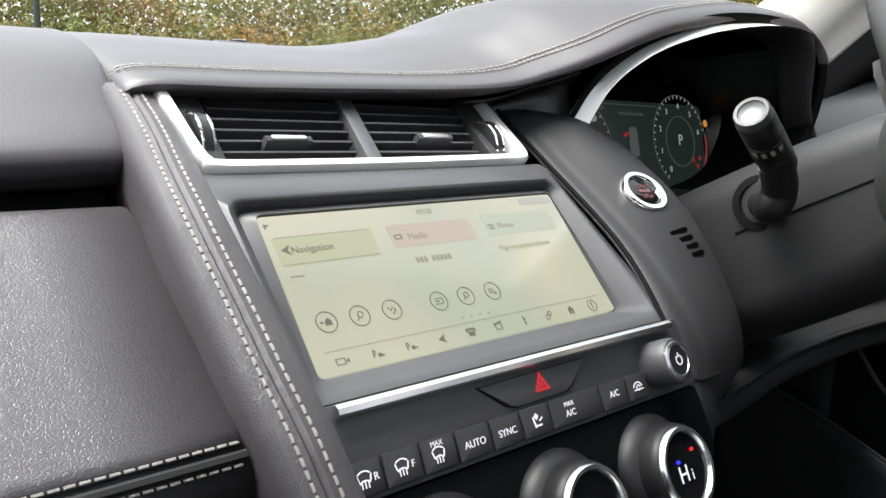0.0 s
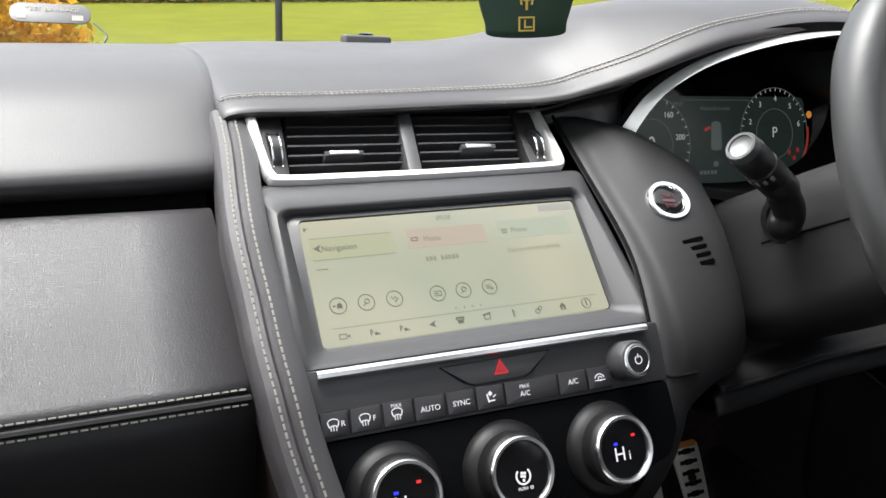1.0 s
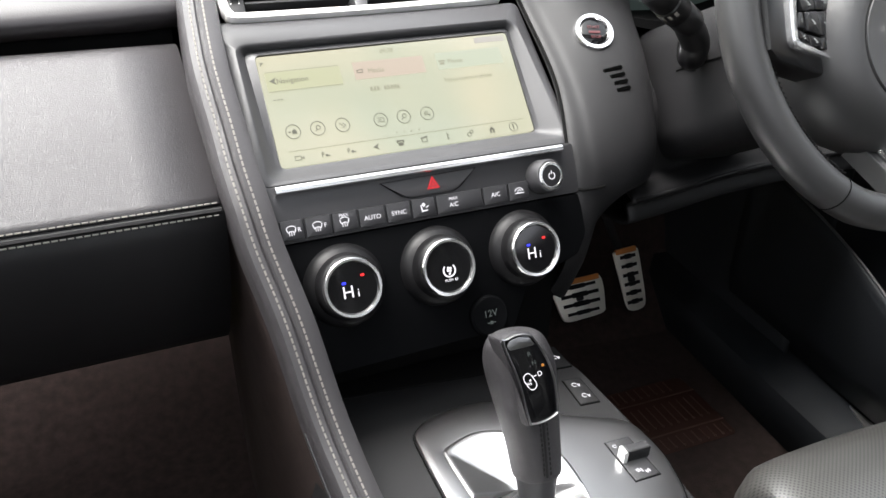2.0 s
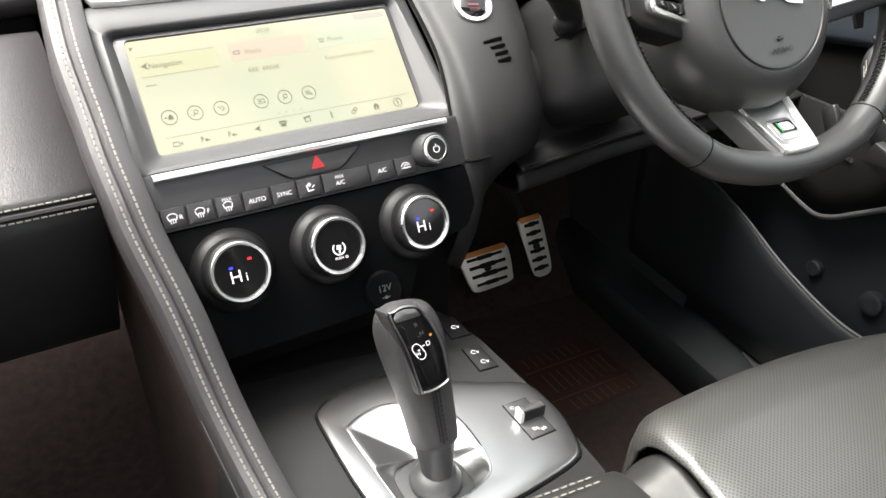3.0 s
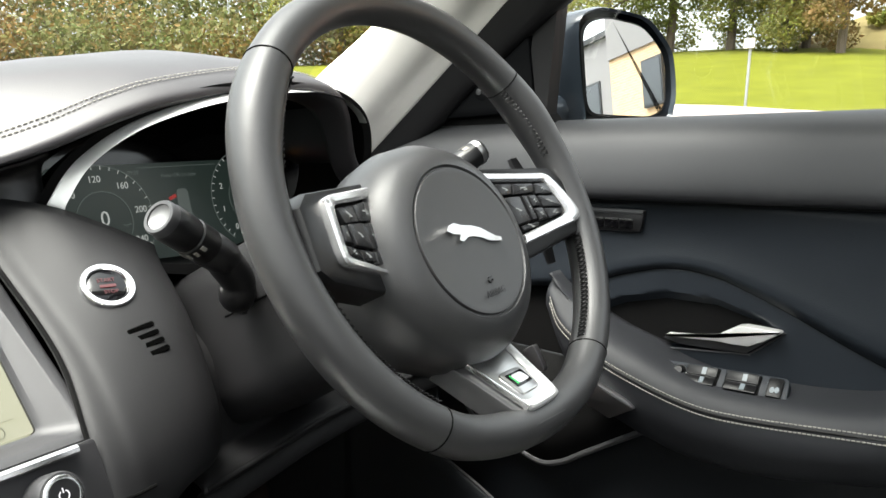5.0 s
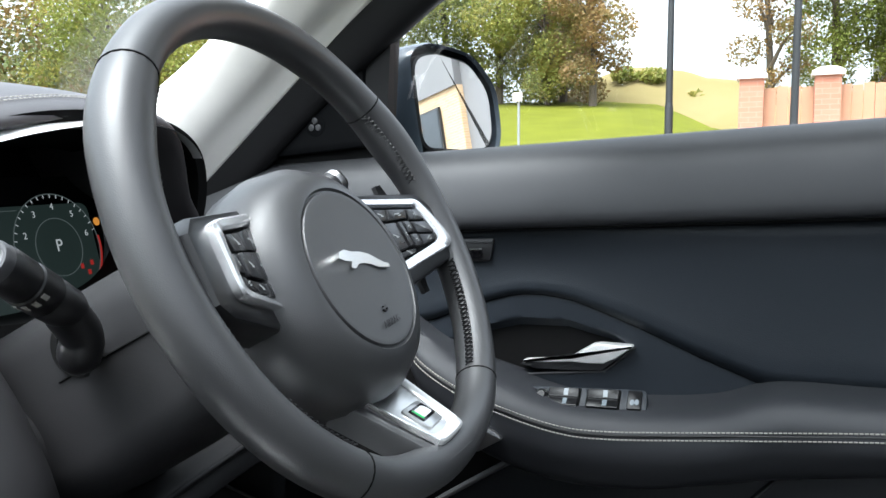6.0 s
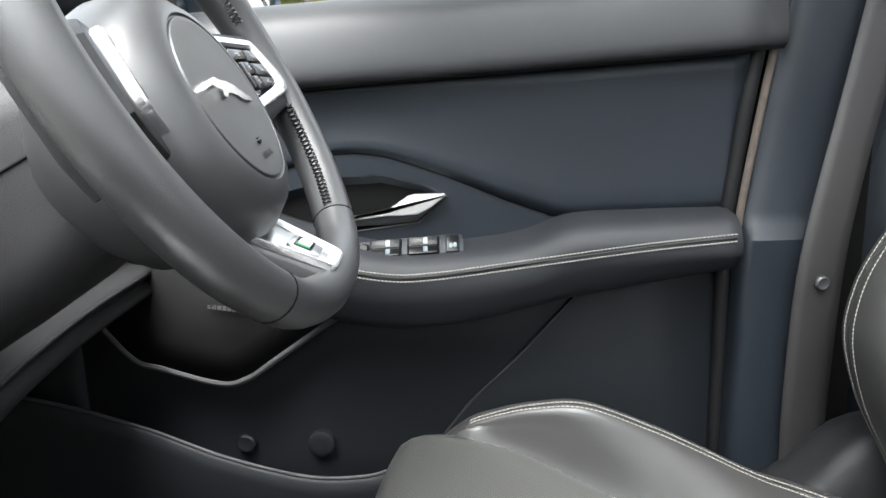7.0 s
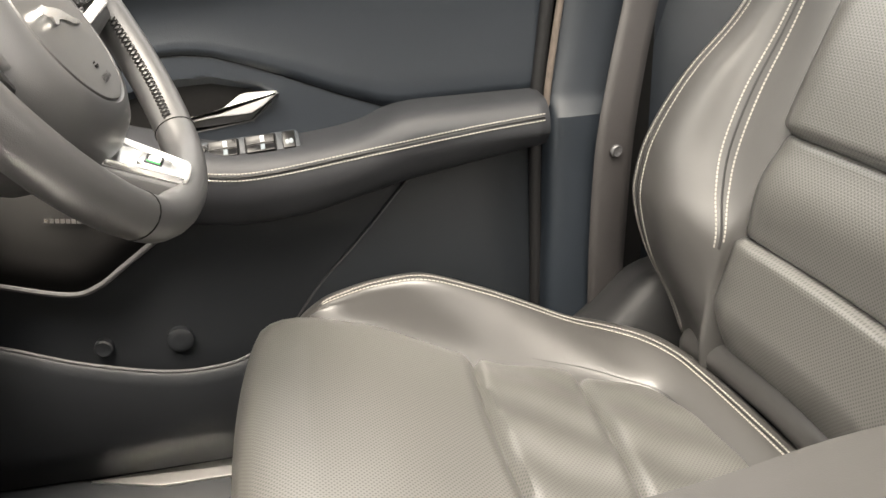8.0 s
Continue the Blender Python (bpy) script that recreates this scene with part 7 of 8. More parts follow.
# the smooth raised surround, from the door side round the back to the console side
secs = []
for y, z in ((-0.150, 0.610), (-0.172, 0.668), (-0.205, 0.700), (-0.235, 0.716), (-0.275, 0.729), (-0.325, 0.733), (-0.39, 0.708), (-0.44, 0.684), (-0.495, 0.656)):
    c0 = right_edge(y) - 0.004
    st = max(CX + 0.220, c0 + 0.010)
    zi = cushion_z(y) - 0.004
    z = max(z, zi + 0.001) if y < -0.18 else z
    zi = min(zi, z + 0.001)
    secs.append([vec(a, y, b) for a, b in ((c0 - 0.014, zi - 0.025), (c0, zi), ((c0 + st) / 2, zi + (z - zi) * 0.66), (st, z), (st + 0.026, z - 0.006), (st + 0.044, z - 0.050), (st + 0.034, 0.50))])
for ix, iy, iz, sx, sy, sz, ox, oy in ((0.506, -0.536, 0.614, 0.581, -0.543, 0.637, 0.030, -0.006), (0.492, -0.563, 0.608, 0.560, -0.578, 0.630, 0.022, -0.020), (0.470, -0.575, 0.606, 0.526, -0.603, 0.624, 0.010, -0.022),
                                       (0.430, -0.581, 0.605, 0.479, -0.614, 0.621, 0.004, -0.022), (0.380, -0.585, 0.604, 0.405, -0.622, 0.620, 0.0, -0.022), (0.330, -0.587, 0.604, 0.320, -0.626, 0.620, 0.0, -0.022),
                                       (0.280, -0.582, 0.605, 0.255, -0.612, 0.621, -0.010, -0.020), (0.248, -0.560, 0.610, 0.218, -0.580, 0.630, -0.018, -0.012)):
    secs.append([vec(ix * 0.96 + 0.0144, iy + 0.012, iz - 0.025), vec(ix, iy, iz), vec((ix + sx) / 2, (iy + sy) / 2, (iz + sz) / 2 + 0.004), vec(sx, sy, sz), vec(sx + ox, sy + oy, sz - 0.007), vec(sx + ox * 1.4, sy + oy * 1.4, sz - 0.05), vec(sx + ox * 1.2, sy + oy * 1.2, 0.50)])
for y, z in ((-0.50, 0.652), (-0.42, 0.690), (-0.33, 0.708), (-0.26, 0.702), (-0.225, 0.697), (-0.195, 0.690), (-0.172, 0.668), (-0.156, 0.640), (-0.150, 0.600)):
    c0 = left_edge(y) + 0.004
    st = c0 - 0.036
    z = min(z, cushion_z(y) - 0.028) if y > -0.3 else z
    zi = min(cushion_z(y) - 0.014, z + 0.012)
    secs.append([vec(a, y, b) for a, b in ((c0 + 0.014, zi - 0.025), (c0, zi), (c0 - 0.018, zi + (z - zi) * 0.66), (st, z - 0.006), (st - 0.016, z - 0.024), (st - 0.026, z - 0.065), (st - 0.020, 0.50))])
surround = loft(secs, 200, 36)
shell("cushion_surround", surround, 0.004, SEAT, seat)


def along(r, k):
    return r[int(k * 36)].lerp(r[int(k * 36) + 1], k * 36 - int(k * 36))


for k in (0.492, 0.545):
    seam("stitching", [along(r, k) + vec(0, 0, 0.0022) for r in surround[17:178]], THREAD, seat, 0.0036, 0.0011, 0.0009, up=(0, 0, 1))
pipe("seam_groove", [along(r, 0.518) + vec(0, 0, 0.0014) for r in surround[16:178]], 0.0016, DARKTHREAD, seat, n=6)
pipe("seam_groove", [along(r, 0.168) + vec(0, 0, 0.0014) for r in surround[8:196]], 0.0013, DARKTHREAD, seat, n=6)
for k in (84, 124):
    pipe("seam_groove", [p + vec(0, 0, 0.0006) for p in surround[k][6:17]], 0.0008, DARKTHREAD, seat, n=6)
pipe("lower_roll", curve([vec(0.20, -0.652, 0.612), vec(0.32, -0.660, 0.634), vec(0.44, -0.657, 0.634), vec(0.535, -0.647, 0.628), vec(0.56, -0.652, 0.612)], 24), 0.022, SEAT, seat, n=14)

# backrest, leaning back
BACK = frame_at((0.350, -0.605, 0.600), (-1, 0, 0), (0, -0.30, 0.954))


def bk(x, y, z):
    return BACK @ vec(x, y, z)


rows = []
for k in range(241):
    y = -0.03 + 0.75 * k / 240
    dent = -0.009 * math.exp(-((y - 0.186) / 0.0045) ** 2) - 0.009 * math.exp(-((y - 0.304) / 0.0045) ** 2)
    hw = 0.152 - 0.02 * max(0, (y - 0.42) / 0.3)
    puff = 0.004 * (math.cos((y - 0.245) * 2 * math.pi / 0.118) if 0.186 < y < 0.304 else 1.0)
    tuck = -0.085 * max(0.0, min(1.0, (0.115 - y) / 0.10)) ** 1.5
    rows.append([bk(u * hw, y, tuck + 0.010 * math.sin(math.pi * min(1, max(0, y) / 0.5)) + 0.004 + dent + puff - 0.012 * (1 - u * u) - 0.010 * max(0, abs(u) - 0.88) / 0.12) for u in [-1 + 2 * i / 24 for i in range(25)]])
shell("back_panel", rows, 0.004, PERF_BACK, seat, "perforated leather back panel")


def wing_bolster(sx):
    secs = []
    for y, w, h, q in ((-0.03, 0.085, -0.085, 0.10), (0.03, 0.100, -0.035, 0.08), (0.07, 0.112, -0.006, 0.06), (0.12, 0.122, 0.040, 0.06), (0.175, 0.128, 0.074, 0.03), (0.22, 0.130, 0.084, 0.20), (0.265, 0.130, 0.082, 0.33), (0.33, 0.128, 0.066, 0.40), (0.41, 0.122, 0.034, 0.42), (0.52, 0.105, 0.022, 0.44), (0.62, 0.085, 0.014, 0.46), (0.72, 0.06, 0.0, 0.46)):
        c0 = 0.150
        lip = min(0.006, h * 0.5 + 0.004)
        secs.append([bk(sx * a, y, b) for a, b in ((c0 - 0.006, lip - 0.025), (c0 + 0.003, lip), (c0 + w * q + 0.006, lip + (h - lip) * (0.30 + 0.25 * q)), (c0 + w * (0.45 + 0.4 * q), lip + (h - lip) * 0.86), (c0 + w * 0.90, h), (c0 + w * 1.05, h - 0.012), (c0 + w * 1.12, h - 0.050), (c0 + w * 1.0, -0.11))])
    rows = loft(secs, 66, 42)
    shell("back_bolster", rows, 0.004, SEAT, seat)

    def across(r, k):
        return r[int(k * 42)].lerp(r[int(k * 42) + 1], k * 42 - int(k * 42))

    for k, first in ((0.238, 24), (0.282, 23), (0.525, 2), (0.575, 2)):
        side = -0.5 if k < 0.5 else 0.2
        out = BACK.to_3x3() @ vec(sx * side, 0, 1).normalized()
        seam("stitching", [across(r, k) + out * 0.0022 for r in rows[first:]], THREAD, seat, 0.0036, 0.0011, 0.0010, up=out)
    for k, first in ((0.260, 23), (0.550, 2)):
        out = BACK.to_3x3() @ vec(sx * (-0.5 if k < 0.5 else 0.2), 0, 1).normalized()
        pipe("seam_groove", [across(r, k) + out * 0.0012 for r in rows[first:]], 0.0018, DARKTHREAD, seat, n=6)


wing_bolster(1)
wing_bolster(-1)
rows = [[bk(x, -0.020 + 0.026 * math.cos(a), -0.034 + 0.028 * math.sin(a)) for a in [2 * math.pi * i / 16 for i in range(16)]] for x in (-0.240, -0.2, 0.0, 0.2, 0.240)]
v, fc = grid(rows, True, False, True)
mesh("lumbar_roll", v, fc, SEAT, seat)
v, fc = grid([[bk(x, y, z) for x, z in ((-0.25, -0.06), (-0.24, -0.12), (0.24, -0.12), (0.25, -0.06))] for y in (-0.05, 0.3, 0.72)])
mesh("back_shell", v, fc, PLASTIC, seat)
plate("seat_base", [(-0.20, -0.12), (0.20, -0.12), (0.20, -0.75), (-0.20, -0.75)], pose(CX, -0.03, 0.36), 0.02, 0.20, PLASTIC, seat, "", 0.01)

# ---- body shell round the cabin ----
GLASS = bpy.data.materials.new("clear_glass")
GLASS.use_nodes = True
gn, gl = GLASS.node_tree.nodes, GLASS.node_tree.links
gn.remove(gn["Principled BSDF"])
see, gloss, part_gloss = gn.new("ShaderNodeBsdfTransparent"), gn.new("ShaderNodeBsdfGlossy"), gn.new("ShaderNodeMixShader")
see.inputs["Color"].default_value = (0.82, 0.86, 0.84, 1)
gloss.inputs["Roughness"].default_value = 0.0
part_gloss.inputs[0].default_value = 0.05
gl.new(see.outputs[0], part_gloss.inputs[1])
gl.new(gloss.outputs[0], part_gloss.inputs[2])
gl.new(part_gloss.outputs[0], gn["Material Output"].inputs["Surface"])


# Tint sets how much daylight the added roof panel lets down.
ROOF_GLASS = GLASS.copy()
ROOF_GLASS.name = "tinted_roof_glass"
ROOF_GLASS.node_tree.nodes["Transparent BSDF"].inputs["Color"].default_value = (0.40, 0.42, 0.42, 1)


def pane(name, rows, label, category="window", glass=GLASS):
    v, fc = grid(rows)
    ob = tagged(mesh(name, v, fc, glass), label, category, kind="structure")
    ob.visible_shadow = glass is ROOF_GLASS
    return ob


def slab(name, rows, thick, mat, label, category):
    """A thick curved panel of the body."""
    ob = shell(name, rows, thick, mat)
    return tagged(ob, label, category, kind="structure")


def roof_z(x, y):
    return 1.60 - 0.10 * (x / 0.6) ** 2 - 0.05 * ((y + 0.7) / 0.9) ** 2


# unseen roof lining, with a tinted glass panel added to light the cabin
for name, x0, x1, y0, y1 in (("roof_front", -0.64, 0.64, -0.02, -0.14), ("roof_side_near", 0.50, 0.64, -0.14, -1.45), ("roof_side_far", -0.64, -0.50, -0.14, -1.45), ("roof_rear", -0.64, 0.64, -1.45, -1.80)):
    slab(name, [[vec(x0 + (x1 - x0) * i / 8, y0 + (y1 - y0) * k / 8, roof_z(x0 + (x1 - x0) * i / 8, y0 + (y1 - y0) * k / 8)) for i in range(9)] for k in range(9)], 0.02, HEADLINER, "pale woven roof lining", "ceiling")
pane("added_roof_glass", [[vec(x, y, roof_z(x, y) + 0.025) for x in (-0.51, -0.25, 0.0, 0.25, 0.51)] for y in (-0.13, -0.6, -1.0, -1.46)], "unseen tinted roof panel, added to let light into the cabin", "glass roof", ROOF_GLASS)
pane("windscreen", [[vec(x, 0.74 - 0.10 * (x / 0.7) ** 2, 1.09) for x in (-0.70, -0.35, 0.0, 0.35, 0.70)], [vec(x * 0.97, 0.36 - 0.08 * (x / 0.7) ** 2, 1.36) for x in (-0.70, -0.35, 0.0, 0.35, 0.70)], [vec(x * 0.91, -0.02 - 0.02 * (x / 0.7) ** 2, roof_z(x * 0.91, -0.02)) for x in (-0.70, -0.35, 0.0, 0.35, 0.70)]], "raked clear windscreen", "windscreen")
pane("door_window", [[vec(0.772, y, belt(y)) for y in (0.12, -0.2, -0.53)], [vec(0.735, y, 1.36) for y in (0.10, -0.2, -0.58)], [vec(0.66, y, 1.53) for y in (-0.06, -0.25, -0.62)]], "raised clear door window")
# the far side and the back, plain
slab("far_sill", [[vec(-0.70 - 0.03 * k, y, 0.36 + 0.07 * math.sin(math.pi * k / 4)) for k in range(5)] for y in (0.60, 0.2, -0.2, -0.6)], 0.02, PLASTIC, "dark sill inside the passenger door", "door sill")
slab("far_door", [[vec(-0.735 - 0.03 * math.sin(math.pi * k / 4), y, 0.38 + 0.78 * k / 4) for k in range(5)] for y in (0.46, 0.1, -0.3, -0.60)], 0.03, PANEL, "plain closed passenger door", "car door")
pane("far_window", [[vec(-0.765, y, 1.165) for y in (0.40, -0.1, -0.56)], [vec(-0.735, y, 1.36) for y in (0.20, -0.15, -0.58)], [vec(-0.66, y, 1.53) for y in (-0.06, -0.3, -0.62)]], "raised clear passenger window")
slab("passenger_pillar", [[vec(-0.70 + (z - 1.16) * 0.15, -0.53 - (z - 1.16) * 0.3 - w, z) for z in (0.36, 1.16, 1.35, 1.54)] for w in (0.0, 0.10)], 0.02, HEADLINER, "pale far pillar trim", "pillar")
slab("rear_side_wall", [[vec(-0.72, y, z) for z in (0.36, 0.8, 1.18)] for y in (-0.6, -1.2, -1.9)], 0.02, PANEL, "dark rear side panel", "trim panel")
slab("rear_side_panel", [[vec(0.775, y, z) for z in (0.36, 0.8, 1.18)] for y in (-0.63, -1.2, -1.9)], 0.02, PANEL, "dark rear side panel", "trim panel")
slab("rear_bulkhead", [[vec(x, -1.80, z) for z in (0.36, 0.8, 1.15)] for x in (-0.74, 0.0, 0.78)], 0.02, PANEL, "dark rear seat wall", "trim panel")
slab("rear_floor", [[vec(x, y, 0.36) for x in (-0.75, 0.0, 0.78)] for y in (-0.1, -0.9, -1.85)], 0.02, CARPET, "dark carpet floor", "floor")
slab("front_bulkhead", [[vec(x, 0.80, z) for z in (0.30, 0.7, 1.085)] for x in (-0.78, 0.0, 0.78)], 0.02, DEEP, "black front bulkhead", "trim panel")
for sx in (-1, 1):
    slab("roof_rail", [[vec(sx * (0.60 + 0.14 * k / 3), y, roof_z(0.6, y) + 0.02 - 0.07 * (k / 3) ** 2) for k in range(4)] for y in (-0.04, -0.5, -1.0, -1.8)], 0.015, HEADLINER, "pale roof side lining", "ceiling")
slab("far_pillar", [[vec(-0.66 - 0.05 * k, y0 + 0.06 - 0.06 * k, z0 - 0.03 * k) for k in (0, 1)] for y0, z0 in ((0.50, 1.10), (0.26, 1.315), (-0.10, 1.54))], 0.02, HEADLINER, "pale far windscreen pillar", "pillar")
slab("windscreen_edge", [[vec(x, 0.745 - 0.10 * (x / 0.7) ** 2 - 0.05 * k, 1.088 + 0.012 * k) for k in (0, 1)] for x in (-0.7, -0.35, 0.0, 0.35, 0.7)], 0.006, BLACK, "black edge at the foot of the windscreen", "trim")

# sensor housing and speaker grille on top of the dashboard
sensor = thing("sensor_housing", "small dark grey sensor housing at the windscreen's foot", "sensor")
plate("case", rounded(0.062, 0.030, 0.006), pose(0.014, 0.585, 1.112), 0.0, 0.020, GREY, sensor, "", 0.004)
lathe("lens", [(0.009, 0.0), (0.009, 0.002), (0.006, 0.0032), (0.0, 0.0034)], pose(0.014, 0.585, 1.132), GLOSS, sensor, n=20)

# parking holder stuck on the windscreen
holder = thing("permit_holder", "clear plastic permit holder stuck to the windscreen", "permit holder")
HOLD = frame_at((-0.352, 0.600, 1.141), (1, 0.06, 0), (0, 0.72, 0.70))
plate("pocket", rounded(0.084, 0.030, 0.012), HOLD, 0.0, 0.0012, GREY, holder, "", 0.0004)
writing("legend", "TEES BARRAGE", 0.0088, HOLD, THREAD, holder, 0.002, 0.005, 0.0016)
for x, w, h in ((0.028, 0.012, 0.008), (-0.03, 0.010, 0.006)):
    plate("mark", bar(x, -0.007, w, h), HOLD, 0.0012, 0.0018, THREAD, holder)
pipe("hook", curve([HOLD @ vec(0.045, -0.012, 0.0), HOLD @ vec(0.058, -0.030, 0.0), HOLD @ vec(0.054, -0.045, 0.0)], 14), 0.0012, GREY, holder, n=6)

# tag that hangs from the inner mirror
GREEN_CARD = material("green_card", (0.012, 0.040, 0.022), 0.45, mottle=0.1)
GOLD = material("gold_print", (0.55, 0.40, 0.07), 0.45, mottle=0.1)
tag = thing("hanging_tag", "dark green card tag with gold scrolls hanging on a cord", "hanging tag")
TAG = frame_at((-0.006, 0.030, 1.140), (0.985, -0.16, 0.06), (-0.06, 0.05, 1))
shape = curve([vec(x, y, 0) for x, y in ((-0.020, 0.001), (0.020, 0.001), (0.0255, 0.010), (0.0315, 0.034), (0.0345, 0.070), (0.030, 0.120), (0.0, 0.138), (-0.030, 0.120), (-0.0345, 0.070), (-0.0315, 0.034), (-0.0255, 0.010))], 66, True)
plate("card", [(p.x, p.y) for p in shape], TAG, -0.0012, 0.0012, GREEN_CARD, tag, "", 0.0004)
marks = [arc(sx * 0.014, 0.042 + 0.006 * k, 0.015 + 0.004 * k, 0.0012, 200 if sx > 0 else 260, 280 if sx > 0 else 340) for sx in (-1, 1) for k in range(3)]
marks += [arc(sx * 0.010, 0.036, 0.008, 0.0010, 30, 200) for sx in (-1, 1)] + [arc(sx * 0.004, 0.030, 0.010, 0.0009, 120 if sx > 0 else -60, 240 if sx > 0 else 60) for sx in (-1, 1)]
marks += [bar(0, 0.024, 0.0014, 0.016), bar(-0.004, 0.025, 0.0012, 0.012, 8), bar(0.004, 0.025, 0.0012, 0.012, -8)]
marks += [bar(-0.0045, 0.008, 0.0010, 0.008), bar(0.0045, 0.008, 0.0010, 0.008), bar(0, 0.0042, 0.010, 0.0010), bar(0, 0.0118, 0.010, 0.0010), bar(-0.001, 0.008, 0.0010, 0.005), bar(0.0012, 0.0062, 0.004, 0.0010)]
join_plates("scroll_print", marks, TAG, 0.0012, 0.0016, GOLD, tag, "gold scroll print")
pipe("cord", [TAG @ vec(0, 0.132, 0), TAG @ vec(0.001, 0.20, 0.0), vec(-0.01, 0.03, 1.52)], 0.001, DARKTHREAD, tag, n=6)
inner = thing("inner_mirror", "black inner mirror above the windscreen's middle", "mirror")
plate("housing", rounded(0.22, 0.06, 0.025), frame_at((-0.01, 0.035, 1.50), (1, 0.1, 0), (0, 0.1, 1)), -0.03, 0.0, BLACK, inner, "", 0.008)


# ---- outside ----
def leaves(name, colours, patch=0.35):
    """Foliage: each leaf clump takes its own shade, and whole patches turn with autumn."""
    m = bpy.data.materials.new(name)
    m.use_nodes = True
    n, l = m.node_tree.nodes, m.node_tree.links
    b = n["Principled BSDF"]
    b.inputs["Roughness"].default_value = 0.6
    b.inputs["Specular IOR Level"].default_value = 0.2
    geo = n.new("ShaderNodeNewGeometry")
    co = n.new("ShaderNodeTexCoord")
    big = n.new("ShaderNodeTexNoise")
    big.inputs["Scale"].default_value, big.inputs["Detail"].default_value = patch, 3
    l.new(co.outputs["Object"], big.inputs["Vector"])
    stretch = n.new("ShaderNodeMapRange")
    stretch.inputs["From Min"].default_value, stretch.inputs["From Max"].default_value = 0.32, 0.68
    l.new(big.outputs["Fac"], stretch.inputs["Value"])
    mixv = n.new("ShaderNodeMath")
    mixv.operation = "MULTIPLY_ADD"
    mixv.inputs[1].default_value = 0.45
    scaled = n.new("ShaderNodeMath")
    scaled.operation = "MULTIPLY"
    scaled.inputs[1].default_value = 0.6
    l.new(stretch.outputs[0], scaled.inputs[0])
    l.new(geo.outputs["Random Per Island"], mixv.inputs[0])
    l.new(scaled.outputs[0], mixv.inputs[2])
    ramp = n.new("ShaderNodeValToRGB")
    l.new(mixv.outputs[0], ramp.inputs[0])
    el = ramp.color_ramp.elements
    el[0].position, el[0].color = 0.0, (*colours[0], 1)
    el[1].position, el[1].color = 1.0, (*colours[-1], 1)
    for i, c in enumerate(colours[1:-1]):
        e = el.new((i + 1) / (len(colours) - 1))
        e.color = (*c, 1)
    l.new(ramp.outputs[0], b.inputs["Base Color"])
    thin_leaf = n.new("ShaderNodeBsdfTranslucent")
    l.new(ramp.outputs[0], thin_leaf.inputs["Color"])
    both = n.new("ShaderNodeMixShader")
    both.inputs[0].default_value = 0.5
    l.new(b.outputs[0], both.inputs[1])
    l.new(thin_leaf.outputs[0], both.inputs[2])
    l.new(both.outputs[0], n["Material Output"].inputs["Surface"])
    return m


HEDGE = leaves("hedge_leaves", ((0.10, 0.13, 0.045), (0.13, 0.16, 0.055), (0.165, 0.175, 0.065), (0.19, 0.165, 0.07), (0.26, 0.155, 0.05), (0.18, 0.125, 0.06)), 0.22)
TREE = leaves("tree_leaves", ((0.12, 0.15, 0.035), (0.165, 0.195, 0.045), (0.23, 0.235, 0.055), (0.29, 0.235, 0.06)), 0.4)
RUST = leaves("autumn_leaves", ((0.15, 0.16, 0.055), (0.22, 0.17, 0.065), (0.27, 0.17, 0.07), (0.24, 0.13, 0.055)), 0.6)
ORANGE = leaves("orange_leaves", ((0.22, 0.16, 0.03), (0.42, 0.22, 0.03), (0.50, 0.28, 0.04)), 1.0)
BARK = material("bark", (0.10, 0.08, 0.06), 0.9, grain=1.0, size=60, mottle=0.3)
STONE = material("cap_stone", (0.55, 0.50, 0.44), 0.8, grain=0.4, size=60)
STEEL = material("painted_steel", (0.014, 0.015, 0.017), 0.5, mottle=0.2)


def foliage(name, blobs, count, size, mat, seed, parent=None):
    """Leaf clumps strewn through lumpy crowns: blobs of (x, y, z, rx, ry, rz)."""
    g = np.random.default_rng(seed)
    blobs = np.array(blobs, float)
    vol = blobs[:, 3] * blobs[:, 4] * blobs[:, 5]
    pick = g.choice(len(blobs), count, p=(vol ** 0.67) / (vol ** 0.67).sum())
    d = g.normal(size=(count, 3))
    d /= np.linalg.norm(d, axis=1)[:, None]
    rad = 0.45 + 0.68 * g.random(count) ** 0.7
    c = blobs[pick, :3] + d * blobs[pick, 3:] * rad[:, None]
    a = g.normal(size=(count, 3))
    a /= np.linalg.norm(a, axis=1)[:, None]
    b = np.cross(a, g.normal(size=(count, 3)))
    b /= np.linalg.norm(b, axis=1)[:, None]
    s = size * (0.55 + 0.9 * g.random(count))[:, None]
    quad4 = np.stack([c - a * s, c + b * s * 0.55, c + a * s, c - b * s * 0.55], axis=1).reshape(-1, 3)
    me = bpy.data.meshes.new(name)
    me.from_pydata(quad4.tolist(), [], np.arange(count * 4).reshape(-1, 4).tolist())
    return finish(name, me, mat, parent, "", False)


def place(az, r):
    return (-0.1 + r * math.sin(radians(az)), -0.35 + r * math.cos(radians(az)))


